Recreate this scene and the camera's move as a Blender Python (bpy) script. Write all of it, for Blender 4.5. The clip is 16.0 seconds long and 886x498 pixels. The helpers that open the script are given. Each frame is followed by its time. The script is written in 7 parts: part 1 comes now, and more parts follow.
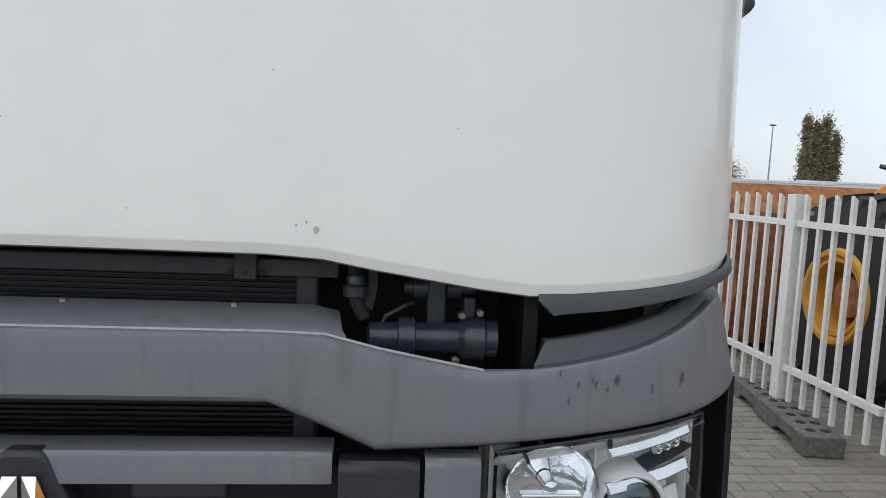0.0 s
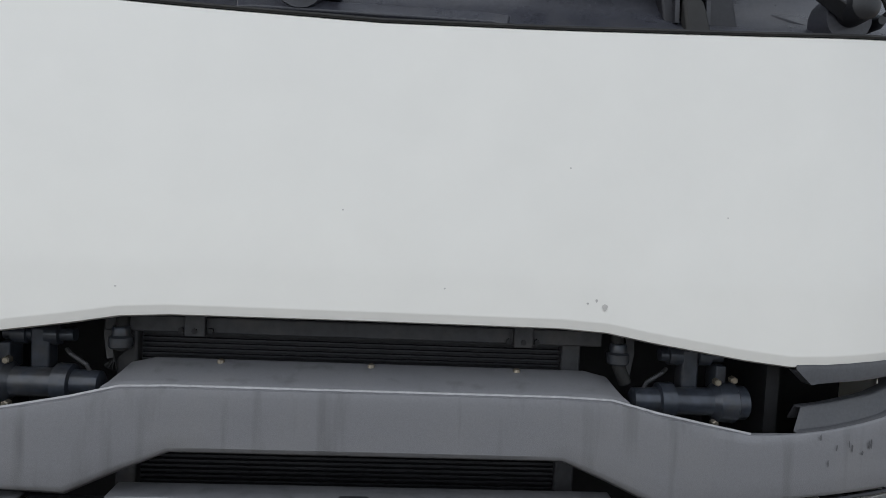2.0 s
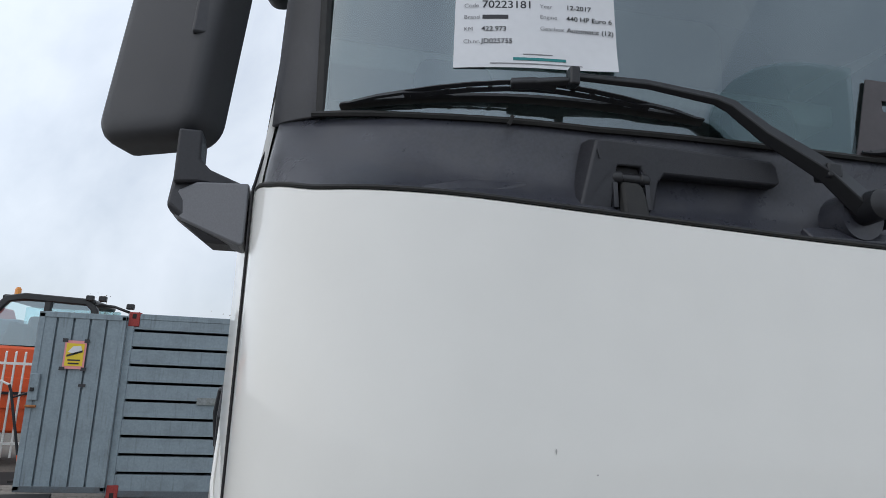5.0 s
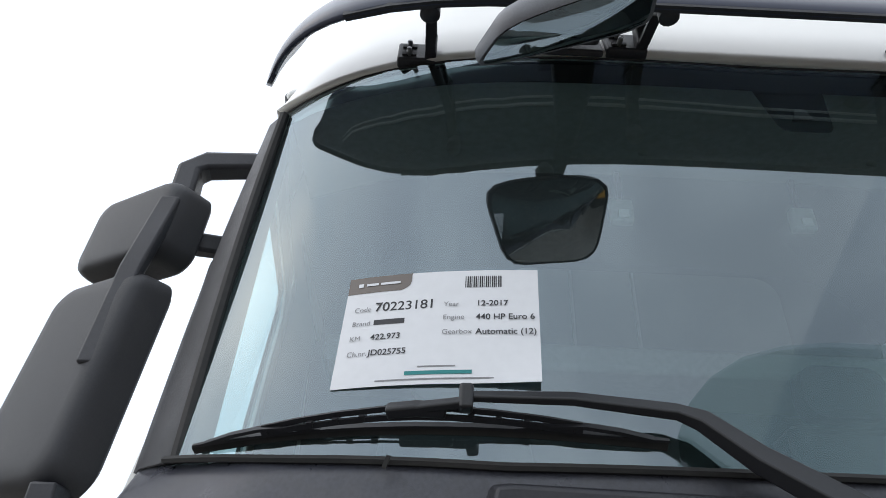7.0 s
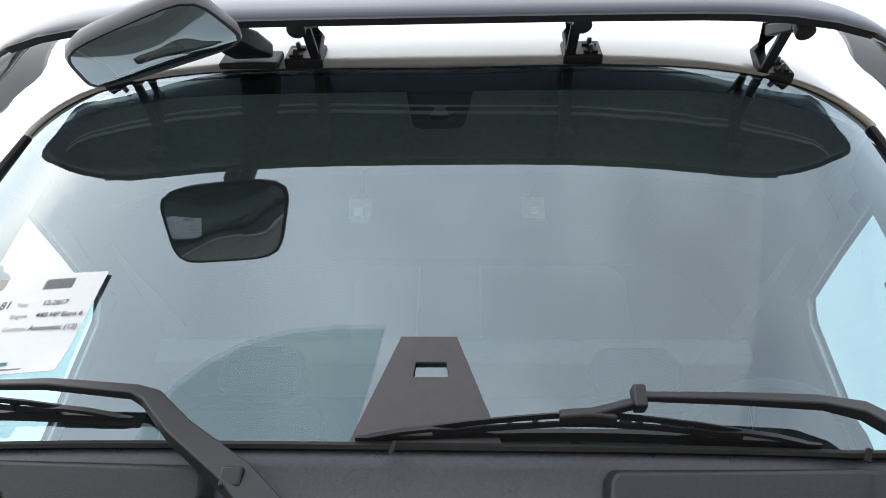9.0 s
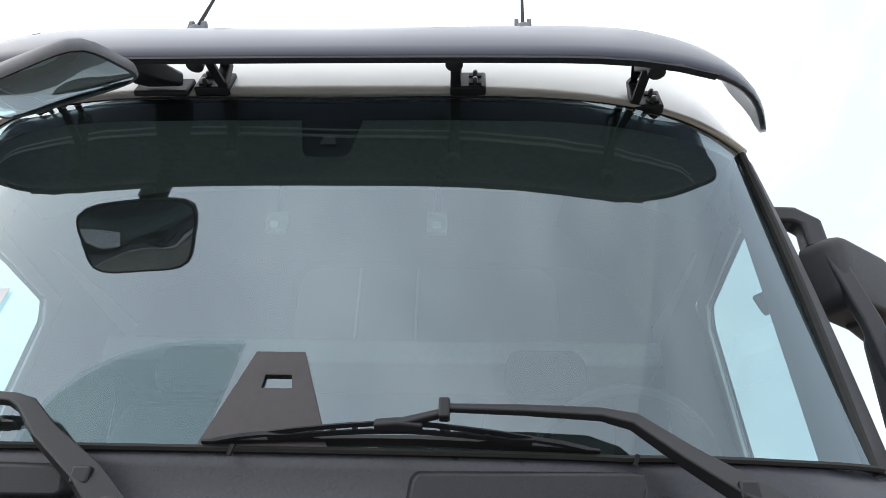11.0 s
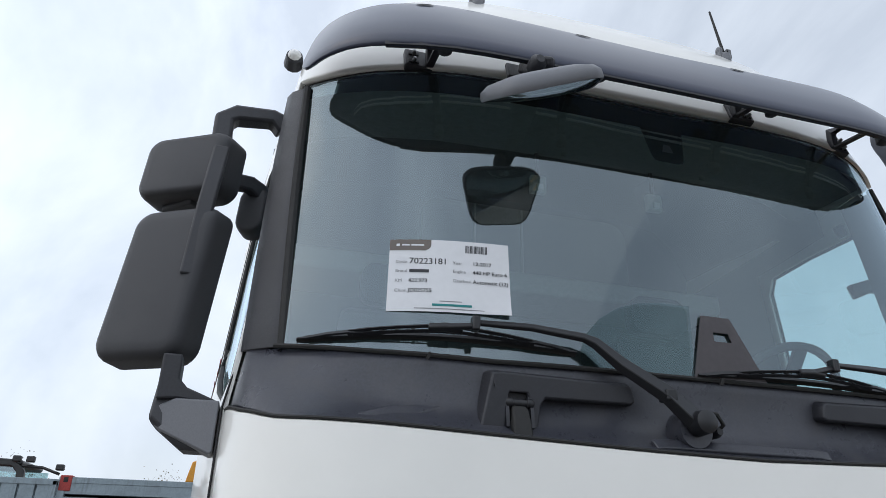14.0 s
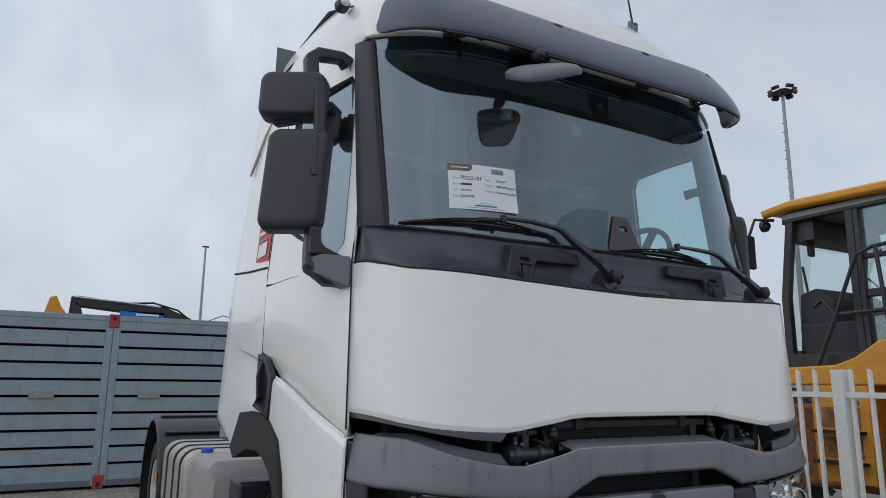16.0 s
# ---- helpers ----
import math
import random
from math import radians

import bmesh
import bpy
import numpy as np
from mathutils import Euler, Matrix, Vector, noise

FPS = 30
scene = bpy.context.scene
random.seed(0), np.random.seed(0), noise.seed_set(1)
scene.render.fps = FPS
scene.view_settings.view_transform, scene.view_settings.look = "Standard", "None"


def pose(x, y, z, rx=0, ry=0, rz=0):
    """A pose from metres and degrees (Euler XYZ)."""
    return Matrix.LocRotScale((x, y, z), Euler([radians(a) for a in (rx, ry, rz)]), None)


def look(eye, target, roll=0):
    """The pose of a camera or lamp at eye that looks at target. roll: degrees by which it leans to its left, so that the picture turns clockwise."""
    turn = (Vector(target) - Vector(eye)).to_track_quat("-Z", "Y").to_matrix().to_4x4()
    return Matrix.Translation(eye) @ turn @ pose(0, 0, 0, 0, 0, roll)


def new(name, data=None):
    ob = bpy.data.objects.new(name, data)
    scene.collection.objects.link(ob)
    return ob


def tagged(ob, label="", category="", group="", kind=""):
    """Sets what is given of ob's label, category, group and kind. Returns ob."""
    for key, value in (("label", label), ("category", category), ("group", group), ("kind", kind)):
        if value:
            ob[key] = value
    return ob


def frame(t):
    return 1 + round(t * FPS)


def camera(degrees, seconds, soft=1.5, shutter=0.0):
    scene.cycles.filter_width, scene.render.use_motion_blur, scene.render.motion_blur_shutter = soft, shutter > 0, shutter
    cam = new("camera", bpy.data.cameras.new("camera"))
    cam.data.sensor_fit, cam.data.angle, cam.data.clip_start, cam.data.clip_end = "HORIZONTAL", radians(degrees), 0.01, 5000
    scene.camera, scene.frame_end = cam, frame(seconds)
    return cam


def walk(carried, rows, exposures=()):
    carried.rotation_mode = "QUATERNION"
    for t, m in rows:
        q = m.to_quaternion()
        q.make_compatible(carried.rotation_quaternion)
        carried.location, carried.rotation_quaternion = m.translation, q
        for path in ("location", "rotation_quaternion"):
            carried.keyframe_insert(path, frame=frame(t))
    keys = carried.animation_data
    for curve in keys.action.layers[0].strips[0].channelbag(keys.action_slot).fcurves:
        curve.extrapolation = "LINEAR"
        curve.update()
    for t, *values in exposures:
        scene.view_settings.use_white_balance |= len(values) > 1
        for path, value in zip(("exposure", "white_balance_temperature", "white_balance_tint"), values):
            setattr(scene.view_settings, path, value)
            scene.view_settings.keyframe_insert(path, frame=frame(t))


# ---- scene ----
cam = camera(66.2, 16.0, soft=0.6)
PATH = [
    (0, (0.491, -1.034, 1.576), (0.686, 0.946, 1.371), 2.6),
    (0.5, (0.444, -1.135, 1.621), (0.64, 0.855, 1.563), 2.5),
    (1, (0.38, -1.164, 1.621), (0.555, 0.827, 1.55), 2.6),
    (1.5, (0.239, -1.14, 1.65), (0.345, 0.852, 1.504), 2.6),
    (2, (0.048, -1.132, 1.648), (0.173, 0.861, 1.527), 2.7),
    (2.5, (-0.15, -1.155, 1.655), (-0.003, 0.836, 1.531), 2.7),
    (3, (-0.357, -1.154, 1.683), (-0.149, 0.829, 1.538), 2.8),
    (3.5, (-0.53, -1.131, 1.681), (-0.362, 0.854, 1.51), 2.6),
    (4, (-0.74, -1.079, 1.675), (-0.503, 0.904, 1.568), 2.6),
    (4.5, (-0.893, -0.994, 1.602), (-0.551, 0.973, 1.725), 2.8),
    (5, (-1.071, -0.913, 1.699), (-0.693, 1.01, 2.098), 2.4),
    (5.2, (-1.109, -0.887, 1.742), (-0.753, 0.997, 2.309), 2.3),
    (7.3, (-0.582, -0.71, 1.918), (-0.587, 0.964, 3.012), 2.2),
    (7.5, (-0.499, -0.713, 1.914), (-0.511, 0.962, 3.007), 2.1),
    (8, (-0.286, -0.717, 1.902), (-0.337, 0.954, 3.0), 1.6),
    (8.5, (-0.105, -0.748, 1.889), (-0.179, 0.919, 2.99), 1.6),
    (9, (0.092, -0.797, 1.874), (0.002, 0.876, 2.966), 1.5),
    (9.5, (0.288, -0.827, 1.865), (0.206, 0.859, 2.938), 1.6),
    (9.7, (0.375, -0.82, 1.863), (0.303, 0.864, 2.939), 1.7),
    (11.8, (0.289, -1.075, 1.846), (0.185, 0.622, 2.898), 2.1),
    (12, (0.185, -1.103, 1.831), (0.068, 0.597, 2.878), 1.9),
    (12.5, (-0.116, -1.135, 1.802), (-0.216, 0.595, 2.801), 2.2),
    (13, (-0.411, -1.206, 1.795), (-0.386, 0.545, 2.761), 2.0),
    (13.5, (-0.755, -1.31, 1.781), (-0.465, 0.453, 2.679), 1.6),
    (14, (-1.116, -1.307, 1.756), (-0.642, 0.46, 2.565), 1.4),
    (14.5, (-1.44, -1.363, 1.733), (-0.716, 0.331, 2.512), 1.0),
    (15, (-1.744, -1.567, 1.673), (-0.921, 0.155, 2.27), 0.9),
    (15.5, (-1.952, -1.805, 1.609), (-1.006, -0.105, 2.073), 0.6),
    (16, (-2.159, -2.107, 1.572), (-1.209, -0.391, 1.962), 0.6),
]
walk(cam, [(t, look(eye, target, roll)) for t, eye, target, roll in PATH],
     exposures=[(0.0, 0.03, 6750, 10), (0.5, -0.08, 6700, 10), (1.0, -0.02, 6750, 10), (3.5, 0.0, 6800, 10), (4.5, -0.1, 6750, 10), (5.0, -0.28, 6600, 10), (7.5, 0.37, 6800, 10), (8.5, 0.63, 6850, 10), (9.5, 0.64, 7000, 10), (12.0, 0.3, 6900, 10), (13.0, 0.15, 6600, 10), (14.0, -0.12, 6550, 10), (14.5, -0.27, 6500, 10), (15.0, -0.55, 6500, 10), (16.0, -0.52, 6550, 10)])

# ---------- light ----------
SUN_AZ, SUN_EL = 262.0, 42.0
world = bpy.data.worlds.new("sky")
scene.world = world
world.use_nodes = True
_n, _l = world.node_tree.nodes, world.node_tree.links
_n.clear()
w_out = _n.new("ShaderNodeOutputWorld")
w_bg = _n.new("ShaderNodeBackground")
w_sky = _n.new("ShaderNodeTexSky")
w_sky.sky_type = "NISHITA"
w_sky.sun_disc = False
w_sky.sun_elevation = radians(SUN_EL)
w_sky.sun_rotation = radians(SUN_AZ)
w_sky.dust_density = 2.0
w_tc = _n.new("ShaderNodeTexCoord")
w_map = _n.new("ShaderNodeMapping")
w_map.inputs["Scale"].default_value = (1.8, 0.8, 1.5)
w_noise = _n.new("ShaderNodeTexNoise")
w_noise.inputs["Scale"].default_value = 1.7
w_noise.inputs["Detail"].default_value = 7.0
w_noise.inputs["Roughness"].default_value = 0.55
w_noise.inputs["Distortion"].default_value = 0.3
w_ramp = _n.new("ShaderNodeValToRGB")
w_ramp.color_ramp.elements[0].position = 0.42
w_ramp.color_ramp.elements[0].color = (0.66, 0.66, 0.66, 1)
w_ramp.color_ramp.elements[1].position = 0.66
w_ramp.color_ramp.elements[1].color = (1, 1, 1, 1)
w_cloud = _n.new("ShaderNodeMix")
w_cloud.data_type = "RGBA"
w_cloud.inputs[7].default_value = (7.45, 8.25, 9.35, 1)
w_bg.inputs["Strength"].default_value = 0.122
_l.new(w_tc.outputs["Generated"], w_map.inputs["Vector"])
_l.new(w_map.outputs["Vector"], w_noise.inputs["Vector"])
_l.new(w_noise.outputs["Fac"], w_ramp.inputs["Fac"])
_l.new(w_ramp.outputs["Color"], w_cloud.inputs[0])
_l.new(w_sky.outputs["Color"], w_cloud.inputs[6])
# thin cloud glows round the hidden sun
w_dot = _n.new("ShaderNodeVectorMath")
w_dot.operation = "DOT_PRODUCT"
_sa, _se = radians(SUN_AZ), radians(SUN_EL)
w_dot.inputs[1].default_value = (math.sin(_sa) * math.cos(_se), math.cos(_sa) * math.cos(_se), math.sin(_se))
w_glow = _n.new("ShaderNodeMapRange")
w_glow.interpolation_type = "SMOOTHERSTEP"
w_glow.inputs[1].default_value, w_glow.inputs[2].default_value = -0.2, 1.0
w_glow.inputs[3].default_value, w_glow.inputs[4].default_value = 1.0, 1.42
w_up = _n.new("ShaderNodeVectorMath")
w_up.operation = "SCALE"
_l.new(w_tc.outputs["Generated"], w_dot.inputs[0])
_l.new(w_dot.outputs["Value"], w_glow.inputs[0])
_l.new(w_cloud.outputs[2], w_up.inputs[0])
_l.new(w_glow.outputs[0], w_up.inputs["Scale"])
_l.new(w_up.outputs[0], w_bg.inputs["Color"])
_l.new(w_bg.outputs["Background"], w_out.inputs["Surface"])
sun = new("sun", bpy.data.lights.new("sun", "SUN"))
sun.data.energy = 0.5
sun.data.angle = radians(165)
sun.data.color = (1.0, 0.95, 0.88)
_az, _el = radians(SUN_AZ), radians(SUN_EL)
sun.matrix_world = look((0, 0, 20), (-math.sin(_az) * math.cos(_el), -math.cos(_az) * math.cos(_el), 20 - math.sin(_el)))


# ---------- materials ----------
def material(name, color, rough=0.5, metal=0.0, grain=0.0, grain_scale=60.0, stain=0.0, stain_scale=4.0, stain_color=None,
             bump=0.0, bump_scale=200.0, coat=0.0, rough_var=0.0, random_var=0.0, spec=0.5, streak=0.0, streak_color=(0.04, 0.04, 0.042)):
    """Principled surface with fine grain, larger stains and a fine relief."""
    m = bpy.data.materials.new(name)
    m.use_nodes = True
    n, l = m.node_tree.nodes, m.node_tree.links
    b = n["Principled BSDF"]
    b.inputs["Base Color"].default_value = (*color, 1)
    b.inputs["Roughness"].default_value = rough
    b.inputs["Metallic"].default_value = metal
    b.inputs["Coat Weight"].default_value = coat
    b.inputs["Coat Roughness"].default_value = 0.04
    b.inputs["Specular IOR Level"].default_value = spec
    tc = n.new("ShaderNodeTexCoord")
    last = None
    if grain or stain or random_var or streak:
        base = n.new("ShaderNodeRGB")
        base.outputs[0].default_value = (*color, 1)
        last = base.outputs[0]
    if grain:
        t = n.new("ShaderNodeTexNoise")
        t.inputs["Scale"].default_value = grain_scale
        t.inputs["Detail"].default_value = 5.0
        l.new(tc.outputs["Object"], t.inputs["Vector"])
        r = n.new("ShaderNodeMapRange")
        r.inputs[1].default_value, r.inputs[2].default_value = 0.3, 0.7
        r.inputs[3].default_value, r.inputs[4].default_value = 1 - grain, 1 + grain
        l.new(t.outputs["Fac"], r.inputs[0])
        v = n.new("ShaderNodeVectorMath")
        v.operation = "SCALE"
        l.new(last, v.inputs[0])
        l.new(r.outputs[0], v.inputs["Scale"])
        last = v.outputs[0]
    if stain:
        t = n.new("ShaderNodeTexNoise")
        t.inputs["Scale"].default_value = stain_scale
        t.inputs["Detail"].default_value = 8.0
        t.inputs["Roughness"].default_value = 0.65
        l.new(tc.outputs["Object"], t.inputs["Vector"])
        r = n.new("ShaderNodeMapRange")
        r.inputs[1].default_value, r.inputs[2].default_value = 0.48, 0.72
        r.inputs[3].default_value, r.inputs[4].default_value = 0.0, stain
        l.new(t.outputs["Fac"], r.inputs[0])
        mx = n.new("ShaderNodeMix")
        mx.data_type = "RGBA"
        l.new(r.outputs[0], mx.inputs[0])
        l.new(last, mx.inputs[6])
        mx.inputs[7].default_value = (*(stain_color or tuple(c * 0.4 for c in color)), 1)
        last = mx.outputs[2]
        if rough_var:
            rr = n.new("ShaderNodeMapRange")
            rr.inputs[1].default_value, rr.inputs[2].default_value = 0.35, 0.7
            rr.inputs[3].default_value, rr.inputs[4].default_value = rough - rough_var, rough + rough_var
            l.new(t.outputs["Fac"], rr.inputs[0])
            l.new(rr.outputs[0], b.inputs["Roughness"])
    if streak:
        mp = n.new("ShaderNodeMapping")
        mp.inputs["Scale"].default_value = (26.0, 26.0, 2.2)
        t = n.new("ShaderNodeTexNoise")
        t.inputs["Scale"].default_value = 1.0
        t.inputs["Detail"].default_value = 5.0
        l.new(tc.outputs["Object"], mp.inputs["Vector"])
        l.new(mp.outputs["Vector"], t.inputs["Vector"])
        r = n.new("ShaderNodeMapRange")
        r.inputs[1].default_value, r.inputs[2].default_value = 0.56, 0.76
        r.inputs[3].default_value, r.inputs[4].default_value = 0.0, streak
        l.new(t.outputs["Fac"], r.inputs[0])
        mx = n.new("ShaderNodeMix")
        mx.data_type = "RGBA"
        l.new(r.outputs[0], mx.inputs[0])
        l.new(last, mx.inputs[6])
        mx.inputs[7].default_value = (*streak_color, 1)
        last = mx.outputs[2]
    if random_var:
        oi = n.new("ShaderNodeObjectInfo")
        r = n.new("ShaderNodeMapRange")
        r.inputs[3].default_value, r.inputs[4].default_value = 1 - random_var, 1 + random_var
        l.new(oi.outputs["Random"], r.inputs[0])
        v = n.new("ShaderNodeVectorMath")
        v.operation = "SCALE"
        l.new(last, v.inputs[0])
        l.new(r.outputs[0], v.inputs["Scale"])
        last = v.outputs[0]
    if last is not None:
        l.new(last, b.inputs["Base Color"])
    if bump:
        t = n.new("ShaderNodeTexNoise")
        t.inputs["Scale"].default_value = bump_scale
        t.inputs["Detail"].default_value = 3.0
        l.new(tc.outputs["Object"], t.inputs["Vector"])
        bp = n.new("ShaderNodeBump")
        bp.inputs["Strength"].default_value = bump
        bp.inputs["Distance"].default_value = 0.002
        l.new(t.outputs["Fac"], bp.inputs["Height"])
        l.new(bp.outputs["Normal"], b.inputs["Normal"])
    return m


def glass(name, tint, gloss_rough=0.0, face_on=0.08, dust=0.0, slant=0.8):
    """A thin pane: tinted see-through, a film of dust, and the gloss of its two faces, stronger at a slant."""
    m = bpy.data.materials.new(name)
    m.use_nodes = True
    n, l = m.node_tree.nodes, m.node_tree.links
    n.clear()
    out = n.new("ShaderNodeOutputMaterial")
    mix = n.new("ShaderNodeMixShader")
    tr = n.new("ShaderNodeBsdfTransparent")
    tr.inputs["Color"].default_value = (*tint, 1)
    gl = n.new("ShaderNodeBsdfGlossy")
    gl.inputs["Roughness"].default_value = gloss_rough
    gl.inputs["Color"].default_value = (0.78, 0.92, 1.0, 1)
    lw = n.new("ShaderNodeLayerWeight")
    lw.inputs["Blend"].default_value = 0.5
    pw = n.new("ShaderNodeMath")
    pw.operation = "POWER"
    pw.inputs[1].default_value = 4.0
    rg = n.new("ShaderNodeMapRange")
    rg.inputs[3].default_value, rg.inputs[4].default_value = face_on, slant
    l.new(lw.outputs["Facing"], pw.inputs[0])
    l.new(pw.outputs[0], rg.inputs[0])
    l.new(rg.outputs[0], mix.inputs[0])
    see = tr.outputs[0]
    if dust:
        tc = n.new("ShaderNodeTexCoord")
        no = n.new("ShaderNodeTexNoise")
        no.inputs["Scale"].default_value = 5.0
        no.inputs["Detail"].default_value = 6.0
        mr = n.new("ShaderNodeMapRange")
        mr.inputs[1].default_value, mr.inputs[2].default_value = 0.3, 0.7
        mr.inputs[3].default_value, mr.inputs[4].default_value = dust * 0.7, dust * 1.3
        df = n.new("ShaderNodeBsdfDiffuse")
        df.inputs["Color"].default_value = (0.6, 0.66, 0.64, 1)
        dm = n.new("ShaderNodeMixShader")
        l.new(tc.outputs["Object"], no.inputs["Vector"])
        l.new(no.outputs["Fac"], mr.inputs[0])
        l.new(mr.outputs[0], dm.inputs[0])
        l.new(tr.outputs[0], dm.inputs[1])
        l.new(df.outputs[0], dm.inputs[2])
        see = dm.outputs[0]
    l.new(see, mix.inputs[1])
    l.new(gl.outputs[0], mix.inputs[2])
    l.new(mix.outputs[0], out.inputs["Surface"])
    return m


M = {}
M["white"] = material("white_paint", (0.80, 0.79, 0.75), 0.34, grain=0.015, grain_scale=9, stain=0.06, stain_scale=1.6, stain_color=(0.55, 0.54, 0.5), coat=0.6)
M["bumper"] = material("grey_bumper_plastic", (0.162, 0.164, 0.175), 0.47, grain=0.05, grain_scale=260, stain=0.35, stain_scale=5, stain_color=(0.2, 0.195, 0.19), bump=0.25, bump_scale=700, rough_var=0.08, streak=0.55, streak_color=(0.06, 0.06, 0.063))
M["black"] = material("black_plastic", (0.021, 0.022, 0.028), 0.5, grain=0.15, grain_scale=180, stain=0.35, stain_scale=7, stain_color=(0.05, 0.048, 0.046), bump=0.3, bump_scale=900, rough_var=0.1)
M["cowl"] = material("dusty_cowl_plastic", (0.040, 0.042, 0.053), 0.33, grain=0.2, grain_scale=160, stain=0.6, stain_scale=13, stain_color=(0.065, 0.064, 0.068), bump=0.2, bump_scale=900, rough_var=0.08)
M["visor"] = material("grey_visor_plastic", (0.026, 0.033, 0.064), 0.30, grain=0.05, grain_scale=120, stain=0.2, stain_scale=3, stain_color=(0.04, 0.043, 0.055), spec=0.5, coat=0.25)
M["rubber"] = material("rubber", (0.015, 0.015, 0.015), 0.75, grain=0.2, stain=0.3, stain_color=(0.05, 0.045, 0.04))
# near-black: shade inside openings put into the colour; also small dark parts
M["dark"] = material("cavity_shade_black", (0.012, 0.012, 0.014), 0.7, grain=0.2)
M["engine"] = material("painted_steel", (0.045, 0.052, 0.066), 0.28, metal=0.3, grain=0.25, grain_scale=50, stain=0.5, stain_scale=12, stain_color=(0.11, 0.1, 0.085))
M["chrome"] = material("chrome", (0.75, 0.76, 0.78), 0.08, metal=1.0)
M["steel"] = material("steel", (0.45, 0.45, 0.46), 0.4, metal=1.0, grain=0.15)
M["mirror"] = material("mirror_glass", (0.85, 0.87, 0.88), 0.01, metal=1.0)
M["glass"] = glass("windscreen_glass", (0.72, 0.90, 0.91), face_on=0.175, dust=0.015)
M["pane"] = glass("side_glass", (0.74, 0.90, 0.91), face_on=0.25, dust=0.03)
M["band"] = material("black_band", (0.012, 0.016, 0.017), 0.08)
M["paper"] = material("paper", (0.66, 0.67, 0.69), 0.45, grain=0.02, coat=0.5)
M["ink"] = material("ink", (0.03, 0.03, 0.035), 0.6)
M["fence"] = material("white_fence_paint", (0.75, 0.74, 0.71), 0.5, grain=0.06, grain_scale=40, stain=0.25, stain_scale=9, stain_color=(0.5, 0.47, 0.42))
M["container"] = material("grey_container_paint", (0.23, 0.287, 0.322), 0.55, grain=0.1, grain_scale=30, stain=0.5, stain_scale=3, stain_color=(0.13, 0.15, 0.16), streak=0.5, streak_color=(0.09, 0.10, 0.105), rough_var=0.12)
M["red"] = material("red_primer", (0.32, 0.035, 0.03), 0.6, grain=0.2, stain=0.4, stain_scale=20)
M["yellow"] = material("loader_yellow", (0.62, 0.27, 0.02), 0.45, grain=0.1, stain=0.35, stain_scale=6, stain_color=(0.22, 0.1, 0.03))
M["rust"] = material("rusty_orange", (0.30, 0.115, 0.035), 0.75, grain=0.4, grain_scale=14, stain=0.9, stain_scale=2.2, stain_color=(0.085, 0.035, 0.02))
M["orange"] = material("orange_paint", (0.68, 0.085, 0.015), 0.45, grain=0.08, stain=0.25, stain_scale=5)
M["concrete"] = material("concrete", (0.14, 0.135, 0.12), 0.9, grain=0.3, grain_scale=40, stain=0.5, stain_scale=8, bump=0.5, bump_scale=120)
M["paver"] = material("paver", (0.235, 0.214, 0.186), 0.85, grain=0.2, grain_scale=60, stain=0.4, stain_scale=1.2, stain_color=(0.19, 0.174, 0.157), bump=0.4, bump_scale=150, random_var=0.15)
M["leaf"] = material("foliage", (0.20, 0.165, 0.095), 0.7, grain=0.4, grain_scale=2)
M["bark"] = material("bark", (0.09, 0.07, 0.05), 0.9, grain=0.3)
M["interior"] = material("interior_grey", (0.13, 0.145, 0.15), 0.8, grain=0.08)
M["interior_dark"] = material("interior_dark", (0.03, 0.032, 0.035), 0.7, grain=0.1)

M["visor_rib"] = material("pale_moulded_edge", (0.7, 0.71, 0.71), 0.5, grain=0.1)
M["chip"] = material("bare_chip", (0.46, 0.45, 0.43), 0.7, grain=0.2)
M["film"] = glass("dark_see_through", (0.66, 0.73, 0.72), face_on=0.04)
M["plate"] = material("plate_plastic", (0.05, 0.042, 0.045), 0.45, grain=0.1)
M["lens"] = material("lamp_lens", (0.7, 0.7, 0.68), 0.1, coat=1.0)
M["mirror_shell"] = material("mirror_shell_grey", (0.135, 0.14, 0.155), 0.42, grain=0.08, grain_scale=300, bump=0.2, bump_scale=900)
M["rubber_satin"] = material("satin_black", (0.010, 0.0105, 0.013), 0.42, grain=0.15, grain_scale=150)
M["sticker_red"] = material("sticker_red", (0.5, 0.03, 0.03), 0.5)
M["mirror_case"] = material("mirror_case", (0.023, 0.024, 0.029), 0.52, grain=0.12, grain_scale=300, stain=0.3, stain_scale=6, stain_color=(0.05, 0.049, 0.05), bump=0.35, bump_scale=1100)
M["bumper_light"] = material("pale_edge_grey", (0.32, 0.32, 0.33), 0.55, grain=0.15, grain_scale=80)
M["lip"] = material("dark_grey_plastic", (0.05, 0.052, 0.058), 0.45, grain=0.12, grain_scale=220, stain=0.35, stain_scale=6, stain_color=(0.08, 0.078, 0.075), bump=0.25, bump_scale=800)
M["bar_grey"] = material("dusty_steel", (0.045, 0.046, 0.05), 0.6, metal=0.2, grain=0.2, stain=0.5, stain_scale=14, stain_color=(0.10, 0.09, 0.08))
M["fin"] = material("black_fin", (0.02, 0.021, 0.024), 0.5, metal=0.3, grain=0.2, grain_scale=90)
M["bolt"] = material("yellowed_bolt", (0.28, 0.25, 0.2), 0.45, metal=0.8, grain=0.2, stain=0.4, stain_scale=60, stain_color=(0.15, 0.07, 0.03))
M["lamp_back"] = material("lamp_inside", (0.25, 0.26, 0.27), 0.25, metal=0.6)
M["reflector"] = material("reflector", (0.86, 0.87, 0.88), 0.08, metal=1.0, grain=0.04, bump=0.5, bump_scale=30)
